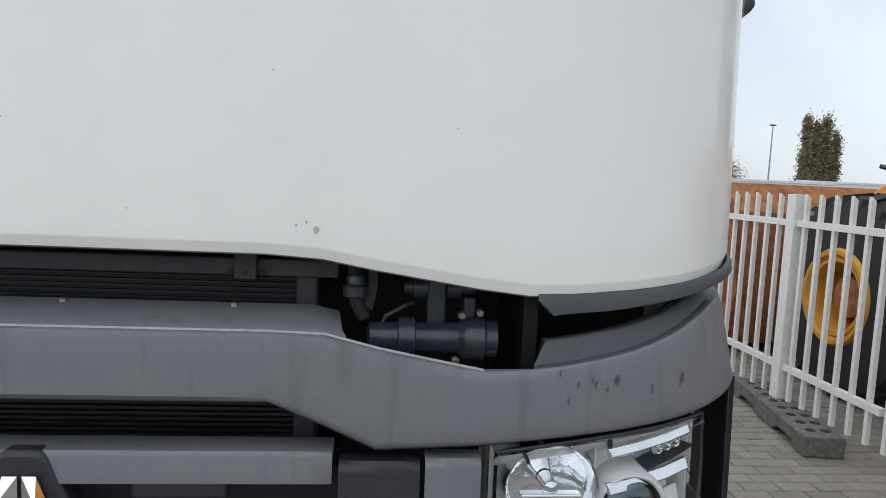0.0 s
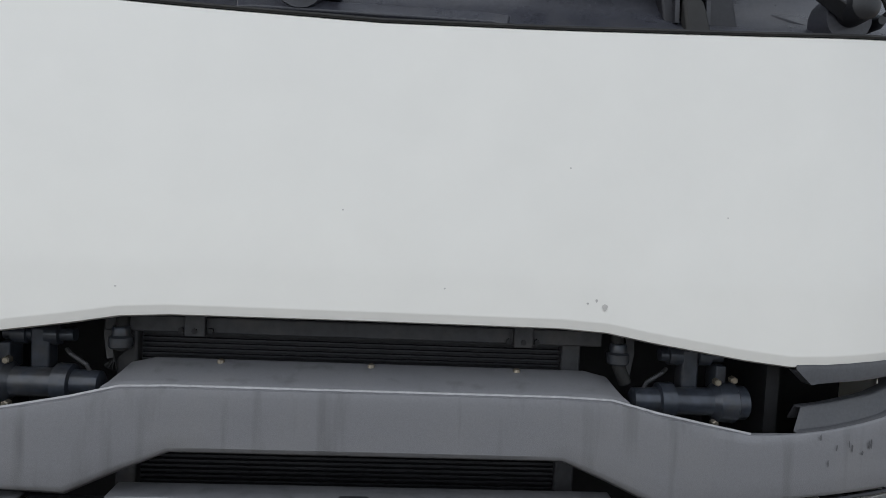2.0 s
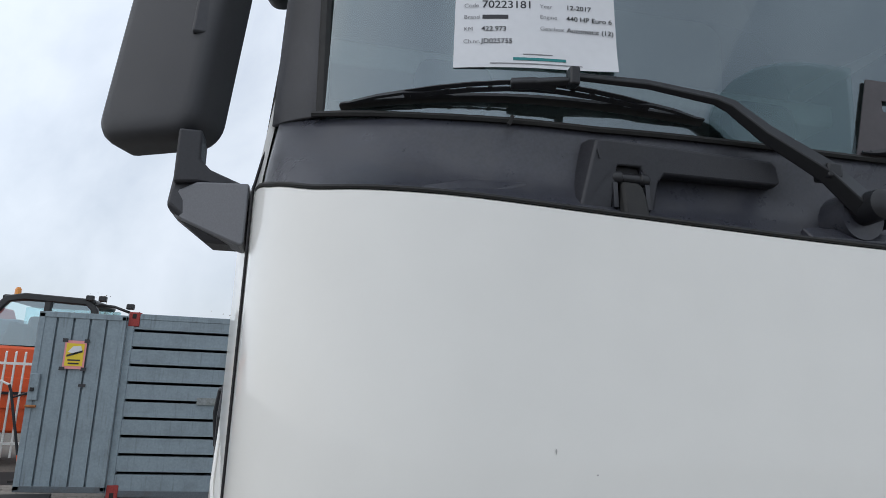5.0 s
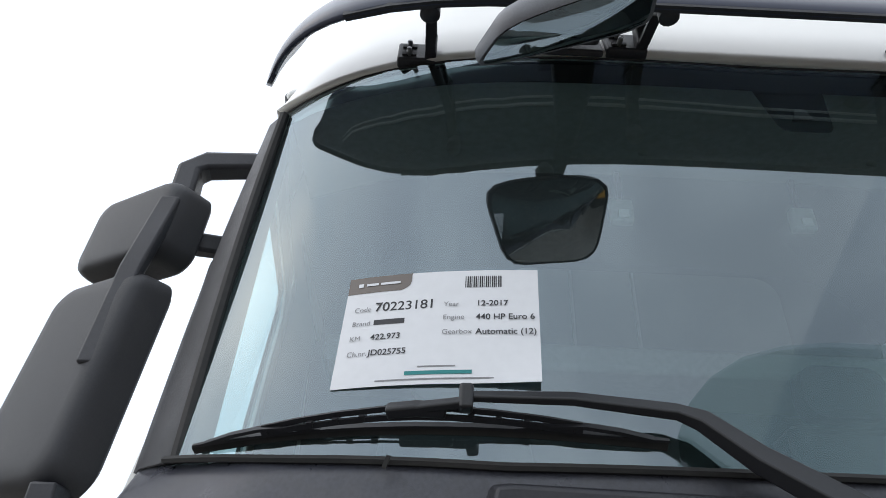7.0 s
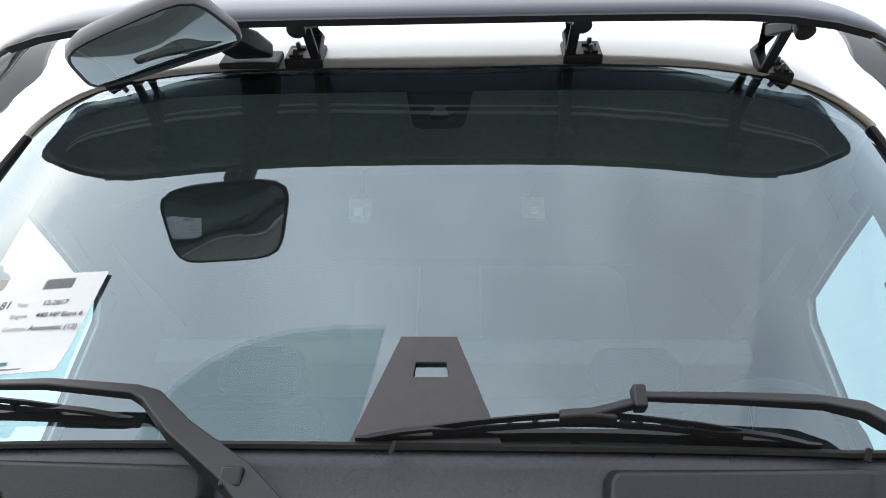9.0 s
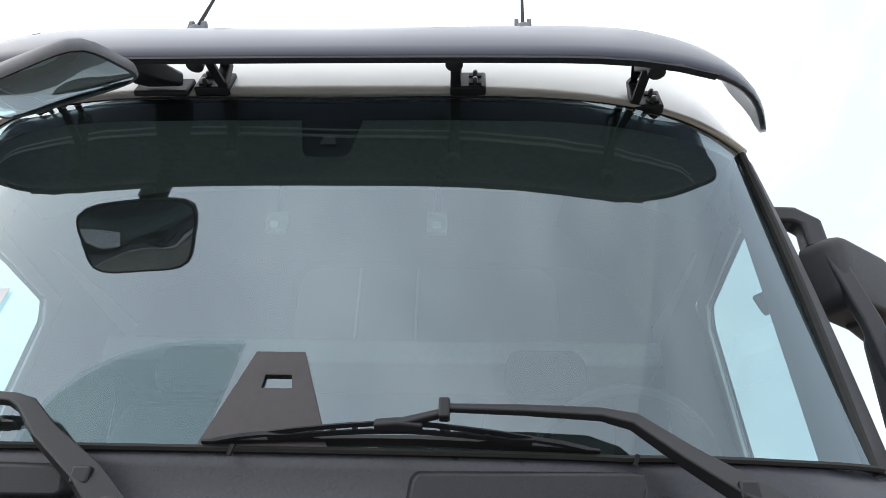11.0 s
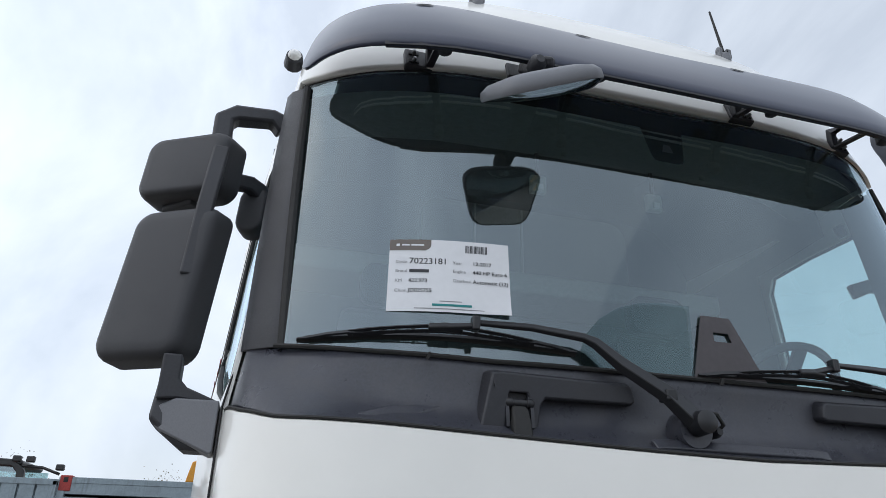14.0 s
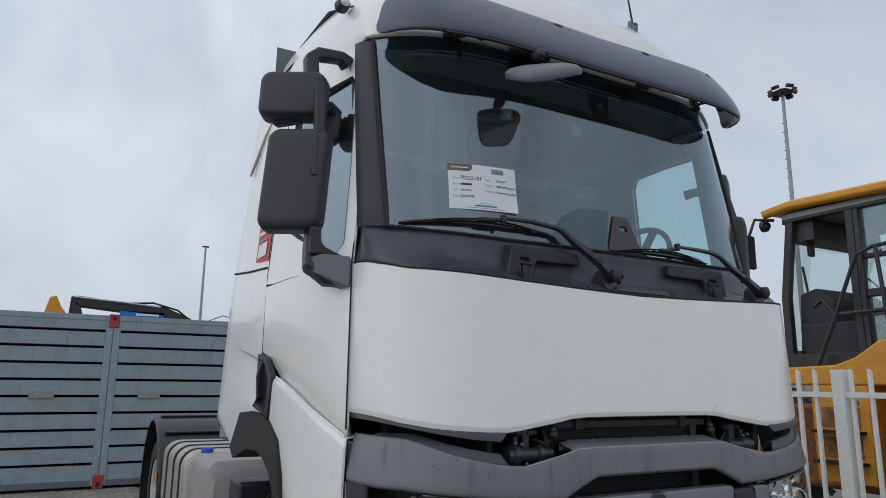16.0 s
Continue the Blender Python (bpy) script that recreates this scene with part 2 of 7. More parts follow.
M["bezel"] = material("satin_silver", (0.74, 0.74, 0.73), 0.25, metal=0.1, grain=0.05)
M["projector"] = glass("projector_lens", (0.25, 0.3, 0.33), face_on=0.12)
M["clear"] = glass("clear_lens", (0.96, 0.97, 0.97), face_on=0.05)
M["rim"] = material("rim_paint", (0.5, 0.5, 0.5), 0.45, metal=0.3, grain=0.1, stain=0.4, stain_scale=8)
M["loader_glass"] = glass("loader_glass", (0.72, 0.80, 0.78), face_on=0.12, dust=0.07)
M["scuff"] = material("scuff", (0.075, 0.075, 0.08), 0.7, grain=0.3)
M["amber"] = material("amber_lens", (0.75, 0.25, 0.01), 0.2, coat=0.8)
M["tank"] = material("dull_aluminium", (0.42, 0.40, 0.35), 0.5, metal=0.6, grain=0.12, grain_scale=30, stain=0.4, stain_scale=5, stain_color=(0.28, 0.25, 0.2))
M["pinkgrey"] = material("mauve_plastic", (0.30, 0.265, 0.265), 0.6, grain=0.12, stain=0.5, stain_scale=8, stain_color=(0.2, 0.17, 0.15))
M["blue"] = material("blue_plastic", (0.01, 0.09, 0.5), 0.4, grain=0.1)
M["interior_shelf"] = material("shelf_grey", (0.26, 0.27, 0.27), 0.7, grain=0.1)
M["interior_light"] = material("pale_fabric", (0.42, 0.44, 0.43), 0.85, grain=0.1)
M["tab"] = material("brown_tab", (0.085, 0.062, 0.045), 0.3, coat=0.6)
M["ink_grey"] = material("grey_ink", (0.22, 0.22, 0.23), 0.6)
M["teal"] = material("teal_ink", (0.01, 0.2, 0.2), 0.6)
# container paint darkened as shade for the bottom rails, with brown stains
M["container_shade"] = material("shaded_container_paint", (0.10, 0.12, 0.135), 0.6, grain=0.15, stain=0.5, stain_scale=6, stain_color=(0.08, 0.06, 0.05))
M["container_dirt"] = material("scuffed_paint", (0.22, 0.24, 0.24), 0.7, grain=0.25, grain_scale=25, stain=0.6, stain_scale=12, stain_color=(0.3, 0.3, 0.28))
M["pink"] = material("pink_paper", (0.75, 0.30, 0.30), 0.6)
M["warn"] = material("yellow_print", (0.75, 0.55, 0.04), 0.6)
M["tyre"] = material("old_tyre", (0.014, 0.014, 0.014), 0.8, grain=0.25, grain_scale=25, stain=0.5, stain_scale=4, stain_color=(0.05, 0.045, 0.038))
M["rim_yellow"] = material("rim_yellow", (0.58, 0.28, 0.03), 0.5, grain=0.12, stain=0.5, stain_scale=9, stain_color=(0.2, 0.09, 0.03))
M["cab_black"] = material("cab_black_paint", (0.02, 0.02, 0.021), 0.45, grain=0.15, stain=0.3, stain_scale=6, stain_color=(0.05, 0.045, 0.04))
M["cream"] = material("cream_paint", (0.55, 0.48, 0.34), 0.55, grain=0.1, stain=0.4, stain_scale=9)
M["trailer"] = material("trailer_paint", (0.06, 0.075, 0.10), 0.5, grain=0.1, stain=0.3)
M["sign_blue"] = material("sign_blue", (0.0, 0.16, 0.5), 0.5)
M["galv"] = material("galvanised_steel", (0.30, 0.31, 0.32), 0.5, metal=0.5, grain=0.15)
M["joint"] = material("sand_joint", (0.16, 0.145, 0.125), 0.95, grain=0.3, grain_scale=30, stain=0.4, stain_scale=0.4, stain_color=(0.12, 0.11, 0.095))
M["paver_field"] = material("paver_field", (0.235, 0.214, 0.186), 0.85, grain=0.2, grain_scale=60, stain=0.4, stain_scale=0.6, stain_color=(0.19, 0.174, 0.157), bump=0.4, bump_scale=150)
_n2, _l2 = M["paver_field"].node_tree.nodes, M["paver_field"].node_tree.links
_geo = _n2.new("ShaderNodeNewGeometry")
_mr = _n2.new("ShaderNodeMapRange")
_mr.inputs[3].default_value, _mr.inputs[4].default_value = 0.82, 1.16
_sc = _n2.new("ShaderNodeVectorMath")
_sc.operation = "SCALE"
_bs = _n2["Principled BSDF"]
_src = _bs.inputs["Base Color"].links[0].from_socket
_l2.new(_geo.outputs["Random Per Island"], _mr.inputs[0])
_l2.new(_src, _sc.inputs[0])
_l2.new(_mr.outputs[0], _sc.inputs["Scale"])
_l2.new(_sc.outputs[0], _bs.inputs["Base Color"])


# ---------- mesh tools ----------
def mesh_from(name, bm, mat, smooth=False):
    me = bpy.data.meshes.new(name)
    bmesh.ops.recalc_face_normals(bm, faces=bm.faces)
    bm.to_mesh(me)
    bm.free()
    me.materials.append(mat)
    if smooth:
        me.polygons.foreach_set("use_smooth", [True] * len(me.polygons))
        me.set_sharp_from_angle(angle=radians(38))
    return me


def part(name, bm, mat, parent=None, label="", smooth=True, thick=0.0, bevel=0.0):
    ob = new(name, mesh_from(name, bm, mat, smooth))
    if thick:
        md = ob.modifiers.new("thickness", "SOLIDIFY")
        md.thickness, md.offset = abs(thick), (-1 if thick > 0 else 1)
    if bevel:
        md = ob.modifiers.new("round", "BEVEL")
        md.width, md.segments, md.limit_method, md.angle_limit = bevel, 2, "ANGLE", radians(40)
    if smooth and (thick or bevel):
        md = ob.modifiers.new("normals", "WEIGHTED_NORMAL")
        md.keep_sharp = True
    ob.parent = parent
    if label:
        ob["label"] = label
    return ob


def empty(name, label, category, at=(0, 0, 0), group="", kind=""):
    ob = new(name)
    ob.location = at
    bpy.context.view_layer.update()
    return tagged(ob, label, category, group, kind)


def loft(rows, closed=False, caps=False):
    """Quads between rows of equally many points."""
    bm = bmesh.new()
    vs = [[bm.verts.new(p) for p in r] for r in rows]
    n = len(rows[0])
    for a, b in zip(vs, vs[1:]):
        for i in range(n if closed else n - 1):
            j = (i + 1) % n
            bm.faces.new((a[i], a[j], b[j], b[i]))
    if caps and closed:
        bm.faces.new(vs[0][::-1])
        bm.faces.new(vs[-1])
    return bm


def box(x0, x1, y0, y1, z0, z1, bm=None):
    bm = bm or bmesh.new()
    v = [bm.verts.new(p) for p in ((x0, y0, z0), (x1, y0, z0), (x1, y1, z0), (x0, y1, z0), (x0, y0, z1), (x1, y0, z1), (x1, y1, z1), (x0, y1, z1))]
    for f in ((3, 2, 1, 0), (4, 5, 6, 7), (0, 1, 5, 4), (1, 2, 6, 5), (2, 3, 7, 6), (3, 0, 4, 7)):
        bm.faces.new([v[i] for i in f])
    return bm


def prism(poly, a, b, axis="y", bm=None):
    """A polygon drawn out between two places along an axis. poly holds the two other coordinates in axis order."""
    bm = bm or bmesh.new()

    def put(p, c):
        return {"x": (c, p[0], p[1]), "y": (p[0], c, p[1]), "z": (p[0], p[1], c)}[axis]
    lo = [bm.verts.new(put(p, a)) for p in poly]
    hi = [bm.verts.new(put(p, b)) for p in poly]
    bm.faces.new(lo)
    bm.faces.new(hi[::-1])
    for i in range(len(poly)):
        j = (i + 1) % len(poly)
        bm.faces.new((lo[j], lo[i], hi[i], hi[j]))
    return bm


def tube(points, radius, sides=10, bm=None):
    """A round bar along points; radius may be one number or one per point."""
    bm = bm or bmesh.new()
    pts = [Vector(p) for p in points]
    rad = radius if isinstance(radius, (list, tuple)) else [radius] * len(pts)
    rings = []
    up = Vector((0, 0, 1))
    for i, p in enumerate(pts):
        d = (pts[min(i + 1, len(pts) - 1)] - pts[max(i - 1, 0)]).normalized()
        ref = up if abs(d.z) < 0.95 else Vector((1, 0, 0))
        s = d.cross(ref).normalized()
        t = s.cross(d).normalized()
        rings.append([bm.verts.new(p + rad[i] * (math.cos(k) * s + math.sin(k) * t)) for k in [2 * math.pi * q / sides for q in range(sides)]])
    for a, b in zip(rings, rings[1:]):
        for i in range(sides):
            j = (i + 1) % sides
            bm.faces.new((a[i], a[j], b[j], b[i]))
    bm.faces.new(rings[0][::-1])
    bm.faces.new(rings[-1])
    return bm


def bar(points, wide, tall, normal=(0, 0, 1), bm=None):
    """A flat bar along points, with a width across and a height along the normal."""
    bm = bm or bmesh.new()
    pts = [Vector(p) for p in points]
    nn = Vector(normal)
    rings = []
    for i, p in enumerate(pts):
        d = (pts[min(i + 1, len(pts) - 1)] - pts[max(i - 1, 0)]).normalized()
        s = d.cross(nn).normalized()
        t = s.cross(d).normalized()
        w = wide[i] if isinstance(wide, (list, tuple)) else wide
        h = tall[i] if isinstance(tall, (list, tuple)) else tall
        rings.append([bm.verts.new(p + a * w / 2 * s + b * h / 2 * t) for a, b in ((-1, -1), (1, -1), (1, 1), (-1, 1))])
    for a, b in zip(rings, rings[1:]):
        for i in range(4):
            j = (i + 1) % 4
            bm.faces.new((a[i], a[j], b[j], b[i]))
    bm.faces.new(rings[0][::-1])
    bm.faces.new(rings[-1])
    return bm


def lathe(profile, centre, axis="x", sides=32, bm=None, caps=True):
    """A turned body: profile of (along, radius) about an axis through centre."""
    bm = bm or bmesh.new()
    c = Vector(centre)
    ax = {"x": (Vector((1, 0, 0)), Vector((0, 1, 0)), Vector((0, 0, 1))), "y": (Vector((0, 1, 0)), Vector((0, 0, 1)), Vector((1, 0, 0))),
          "z": (Vector((0, 0, 1)), Vector((1, 0, 0)), Vector((0, 1, 0)))}[axis]
    rings = []
    for a, r in profile:
        rings.append([bm.verts.new(c + a * ax[0] + r * (math.cos(k) * ax[1] + math.sin(k) * ax[2])) for k in [2 * math.pi * q / sides for q in range(sides)]])
    for a, b in zip(rings, rings[1:]):
        for i in range(sides):
            j = (i + 1) % sides
            bm.faces.new((a[i], a[j], b[j], b[i]))
    if caps:
        bm.faces.new(rings[0][::-1])
    bm.faces.new(rings[-1])
    return bm


def lerp(table, u):
    """Smooth reading of a table of (u, value)."""
    if u <= table[0][0]:
        return table[0][1]
    for (a, va), (b, vb) in zip(table, table[1:]):
        if u <= b:
            k = (u - a) / (b - a)
            return va + (vb - va) * k
    return table[-1][1]


# ---------- shape of the cab ----------
CORNER, HALF, DEEP, POWER = 0.735, 1.184, 0.385, 2.55


def face_y(u):
    """How far the plan of the front face runs back at the distance u from the middle."""
    if u <= CORNER:
        return 0.0
    k = min(1.0, (u - CORNER) / (HALF - CORNER))
    return DEEP * (1 - (1 - k ** POWER) ** (1 / POWER))


def plan(first=0.0, last=1.0, flat=9, bend=18):
    """Distances from the middle along one half of the front, from first to last (1 is the door's edge)."""
    out = [CORNER * i / flat for i in range(flat)]
    for i in range(bend + 1):
        out.append(CORNER + (HALF - CORNER) * math.sin(math.pi / 2 * i / bend) ** (2 / POWER))
    return [u for u in out if first <= u <= last * HALF + 1e-6]


US = plan()
XS = [-u for u in reversed(US)] + US[1:]


def front(x, z, out=0.0):
    """A place on the front face, or so far before it."""
    a = face_y(abs(x) + 0.004) - face_y(abs(x) - 0.004)
    nrm = Vector((a * (1 if x > 0 else -1), -0.008, 0)).normalized()
    return Vector((x, face_y(abs(x)) + 0.05 * (z - 1.47), z)) + out * nrm


def screen(x, z, back=0.0):
    """A place on the windscreen, or so far behind it."""
    return Vector((x, 0.125 + 0.157 * (z - 2.1) + (0.122 + 0.045 * (z - 2.1)) * x ** 4 + back, z))


def side(y, z, s, out=0.0):
    """A place on the flank of the cab, at a station y counted from the front; s is -1 or 1."""
    lean = max(0.0, (y - 1.7) / 0.75) * 0.22 * (z - 1.42)
    y = lerp([(0.385, 0.385), (1.275, 1.055), (1.63, 1.325), (2.05, 1.87), (2.45, 2.26)], y)
    x = lerp([(0.385, 1.189), (0.7, 1.24), (1.05, 1.272), (1.4, 1.285), (2.3, 1.29)], y)
    if z > 2.05:
        x -= lerp([(0.4, 0.105), (1.2, 0.085), (2.45, 0.05)], y) * (z - 2.05) / 1.05
        x -= lerp([(0.4, 0.014), (0.8, 0.006), (1.2, 0.0)], y) * min(1.0, (z - 2.05) / 0.15)
    return Vector((s * (x + out), y - lean, z))


def sheet(edge_low, edge_top, us, ks, place):
    """Rows between two edges given as tables over the distance from the middle."""
    return [[place(x, lerp(edge_low, abs(x)) * (1 - k) + lerp(edge_top, abs(x)) * k, k) for x in us] for k in ks]


truck = empty("truck", "white sleeper-cab tractor truck with grey bumper, parked on paving", "truck")

# ---------- front panel ----------
PANEL_LOW = [(0, 1.431), (0.36, 1.43), (0.42, 1.424), (0.48, 1.412), (0.68, 1.382), (0.73, 1.377), (0.80, 1.379), (0.9, 1.386), (1.0, 1.397), (1.1, 1.415), (1.17, 1.437), (1.21, 1.452)]
PANEL_TOP = [(0, 1.932), (0.3, 1.938), (0.65, 1.950), (0.8, 1.956), (0.95, 1.963), (1.07, 1.97), (1.1, 1.978), (1.15, 1.996), (1.21, 2.035)]
PANEL_UP = 0.019
EDGE = {0: -0.012, 0.006: -0.006, 0.034: -0.0008, 0.995: 0.0, 1.0: -0.004}
fp = part("front_panel", loft(sheet(PANEL_LOW, PANEL_TOP, XS, (0, 0.006, 0.034, 0.042, 0.3, 0.5, 0.7, 0.96, 0.995, 1.0), lambda x, z, k: front(x, z, EDGE.get(k, 0.0)))),
     M["white"], truck, "glossy white front panel with small chips", thick=0.012)
fp.location.z = PANEL_UP
# chips and a bruise in the paint
for x, z, w, h in ((0.40, 1.472, 0.0045, 0.006), (0.37, 1.478, 0.0022, 0.0018), (0.385, 1.483, 0.002, 0.003), (-0.05, 1.618, 0.0016, 0.0016), (0.33, 1.706, 0.0016, 0.0016), (0.608, 1.634, 0.0016, 0.0016),
                   (-0.413, 1.477, 0.002, 0.0016), (0.125, 1.494, 0.0016, 0.0016), (-0.72, 1.60, 0.0012, 0.004), (-0.66, 1.57, 0.0016, 0.0012)):
    bm = bmesh.new()
    bm.faces.new([bm.verts.new(front(x + w * math.cos(a) * (1 + 0.3 * math.sin(3 * a)), z + h * math.sin(a), 0.0012)) for a in [math.tau * q / 10 for q in range(10)]])
    part("paint_chip", bm, M["chip"], fp)

# ---------- cowl ----------
WS_LOW = [(0, 2.152), (0.6, 2.152), (0.9, 2.168), (1.1, 2.188)]
WS_TOP = [(0, 3.066), (0.5, 3.078), (0.9, 3.094), (1.1, 3.086)]


def cowl_at(x, k, out=0.0):
    u = abs(x)
    a = front(x, lerp(PANEL_TOP, u) + 0.006 + PANEL_UP, -0.012)
    q = x * 1.12 / HALF
    b = screen(q, lerp(WS_LOW, abs(q)))
    if u > 1.0:
        b = b.lerp(Vector((math.copysign(1.157, x), 0.39, 2.192)), (u - 1.0) / 0.21)
    p = a.lerp(b, k)
    bulge = math.sin(math.pi * k ** 0.75) * (1 - 1.25 * min(1.0, max(0.0, (u - 0.9) / 0.25)))
    p += Vector((0, 0.05, -0.010)) * bulge + Vector((0, -0.75, 0.66)) * out
    return p


part("cowl", loft([[cowl_at(x, k) for x in XS] for k in (0, 0.04, 0.15, 0.3, 0.45, 0.6, 0.75, 0.88, 1.0)]), M["cowl"], truck, "dusty black plastic cowl under the windscreen", thick=0.012)
part("cowl_seal", tube([front(x, lerp(PANEL_TOP, abs(x)) + 0.004 + PANEL_UP, -0.003) for x in XS], 0.004, 6), M["rubber"], truck)
part("glass_seal", tube([screen(x, lerp(WS_LOW, abs(x)) + 0.003, -0.004) for x in [1.09 * i / 20 for i in range(-20, 21)]], 0.006, 6), M["rubber"], truck)
# raised ribs pressed into the cowl
for pts, w in ((((-0.92, 0.16), (-0.84, 0.26), (-0.74, 0.40)), 0.05), (((0.92, 0.16), (0.84, 0.26), (0.74, 0.40)), 0.05)):
    part("cowl_rib", bar([cowl_at(x, k, -0.003) for x, k in pts], [w * 0.2] + [w] * (len(pts) - 2) + [w * 0.2], 0.010, (0, -0.75, 0.66)), M["cowl"], truck, bevel=0.005)
for s, x0, x1 in ((1, -0.25, 0.22),):
    part("washer_plate", bar([cowl_at(x0, 0.1, 0.003), cowl_at(x0 + 0.03, 0.12, 0.005), cowl_at(x1 - 0.03, 0.12, 0.005), cowl_at(x1, 0.09, 0.003)], 0.03, 0.012, (0, -0.75, 0.66)), M["cowl"], truck, bevel=0.003)
for x in (-0.755, 0.61, -0.02):
    p = screen(x, lerp(WS_LOW, abs(x)) - 0.012, -0.02)
    part("wiper_stop", bar([p, p + Vector((0.006, -0.004, 0.016))], 0.006, 0.007, (0, 1, 0.2)), M["rubber"], truck)

# grab handles with the hinge hooks of the front panel
for s in (-1, 1):
    h = part("grab_handle", bmesh.new(), M["black"], truck, "moulded black plastic handle over a hinge hook")
    bm = bmesh.new()
    out = [(0.622, 2.124), (0.60, 2.127), (0.272, 2.122), (0.263, 2.110), (0.259, 2.078), (0.268, 2.070), (0.490, 2.068), (0.502, 2.05), (0.512, 1.995), (0.532, 1.99), (0.528, 2.06), (0.535, 2.078), (0.578, 2.078), (0.586, 2.06), (0.594, 1.99), (0.652, 1.99)]
    back = [bm.verts.new((s * u, 0.185, z + 0.012)) for u, z in out]
    mid = [bm.verts.new((s * u, 0.125, z + 0.003)) for u, z in out]
    cx, cz = 0.47, 2.09
    fore = [bm.verts.new((s * (cx + (u - cx) * 0.97), 0.106 - (0.008 if u > 0.58 else 0.0), cz + (z - cz) * 0.84 if z > 2.04 else z + 0.004)) for u, z in out]
    for a, b in ((back, mid), (mid, fore)):
        for i in range(len(out)):
            j = (i + 1) % len(out)
            bm.faces.new((a[i], a[j], b[j], b[i]))
    bm.faces.new(fore)
    h.data = mesh_from("grab_handle", bm, M["black"], True)
    md = h.modifiers.new("round", "BEVEL")
    md.width, md.segments, md.limit_method, md.angle_limit = 0.004, 2, "ANGLE", radians(28)
    h.modifiers.new("normals", "WEIGHTED_NORMAL").keep_sharp = True
    bm = bar([(s * 0.556, 0.115, 2.055), (s * 0.557, 0.098, 2.035), (s * 0.558, 0.088, 2.01), (s * 0.56, 0.072, 1.972)], [0.03, 0.038, 0.042, 0.044], [0.012, 0.02, 0.024, 0.02], (0, -1, 0.3))
    # plate added behind the hook, near-black to paint the shade of the recess
    part("hook_recess", prism([(s * 0.525, 1.972), (s * 0.592, 1.972), (s * 0.592, 2.082), (s * 0.525, 2.082)], 0.118, 0.19, "y"), M["dark"], h, smooth=False)
    hk = part("hook", bm, M["rubber"], h, "black painted hinge hook", bevel=0.005)
    part("hinge_pin", lathe([(-0.034, 0.009), (-0.03, 0.012), (-0.018, 0.012), (-0.016, 0.009), (0.016, 0.009), (0.018, 0.012), (0.03, 0.012), (0.034, 0.009)], (s * 0.556, 0.104, 2.055), "x", 14), M["rubber_satin"], hk)
    for e in (-0.028, 0.030):
        part("hinge_ear", bar([(s * (0.556 + e), 0.12, 2.072), (s * (0.556 + e), 0.104, 2.04), (s * (0.556 + e), 0.10, 2.0)], 0.008, 0.02, (0, -1, 0.3)), M["black"], hk)
    part("logo_mark", bar([(s * 0.612, 0.0965, 2.085), (s * 0.616, 0.0965, 2.10)], 0.003, 0.003, (0, -1, 0)), M["ink"], h)

# ---------- windscreen ----------
wx = [1.08 * math.sin(math.pi / 2 * i / 18) for i in range(-18, 19)]
ws = part("windscreen", loft(sheet(WS_LOW, WS_TOP, wx, [j / 14 for j in range(15)], lambda x, z, k: screen(x, z))), M["glass"], truck, "curved laminated windscreen, dusty, with greenish tint")
ws.visible_shadow = False
bx = [1.072 * math.sin(math.pi / 2 * i / 22) for i in range(-22, 23)]
part("black_print", loft(sheet([(0, 2.988), (0.4, 2.992), (0.77, 3.01), (0.94, 3.022), (1.0, 3.03), (1.1, 3.03)], WS_TOP, bx, (0, 0.5, 1.0), lambda x, z, k: screen(x, z, 0.008))), M["band"], ws, "opaque black printed edge")
part("camera_shroud", loft([[screen(x, z, 0.011) for x in (a, (a + b) / 2, b)] for a, b, z in ((-0.075, 0.115, 3.05), (-0.06, 0.095, 3.01), (-0.037, 0.075, 2.88), (-0.028, 0.066, 2.866), (-0.015, 0.05, 2.862))]), M["band"], ws, "black camera shroud")
cp = screen(0.02, 2.90, 0.006)
part("camera_window", loft([[cp + Vector((a, 0, 0)), cp + Vector((b, 0, 0))] for a, b in ((-0.02, 0.02),)] + [[cp + Vector((-0.011, 0.004, 0.03)), cp + Vector((0.011, 0.004, 0.03))]]), M["plate"], ws)
# thin see-through sheet that darkens a quarter disc of the glass
part("film", loft([[screen(x0 + (x1 - x0) * k, z, -0.006) for k in (0, 0.25, 0.5, 0.75, 1)] for x0, x1, z in
                   ((-0.385, -0.08, 2.16), (-0.38, -0.073, 2.20), (-0.355, -0.064, 2.25), (-0.318, -0.058, 2.29), (-0.265, -0.053, 2.325), (-0.20, -0.05, 2.347), (-0.13, -0.047, 2.356))]), M["film"], ws, "dark see-through quarter disc over the glass").visible_shadow = False
# trapezoid card with a cut-out, standing behind the glass
bm = bmesh.new()
tz = (2.155, 2.262, 2.288, 2.333)


def tx(z, k):
    a, b = lerp([(2.155, -0.082), (2.333, -0.02)], z), lerp([(2.155, 0.131), (2.333, 0.066)], z)
    return a + (b - a) * k


grid = [[bm.verts.new(screen(tx(z, k), z, -0.008)) for k in (0, 0.34, 0.73, 1)] for z in tz]
for i in range(3):
    for j in range(3):
        if not (i == 1 and j == 1):
            bm.faces.new((grid[i][j], grid[i][j + 1], grid[i + 1][j + 1], grid[i + 1][j]))
part("sensor_plate", bm, M["plate"], ws, "brown-black trapezoid plate with a small window", thick=0.004)

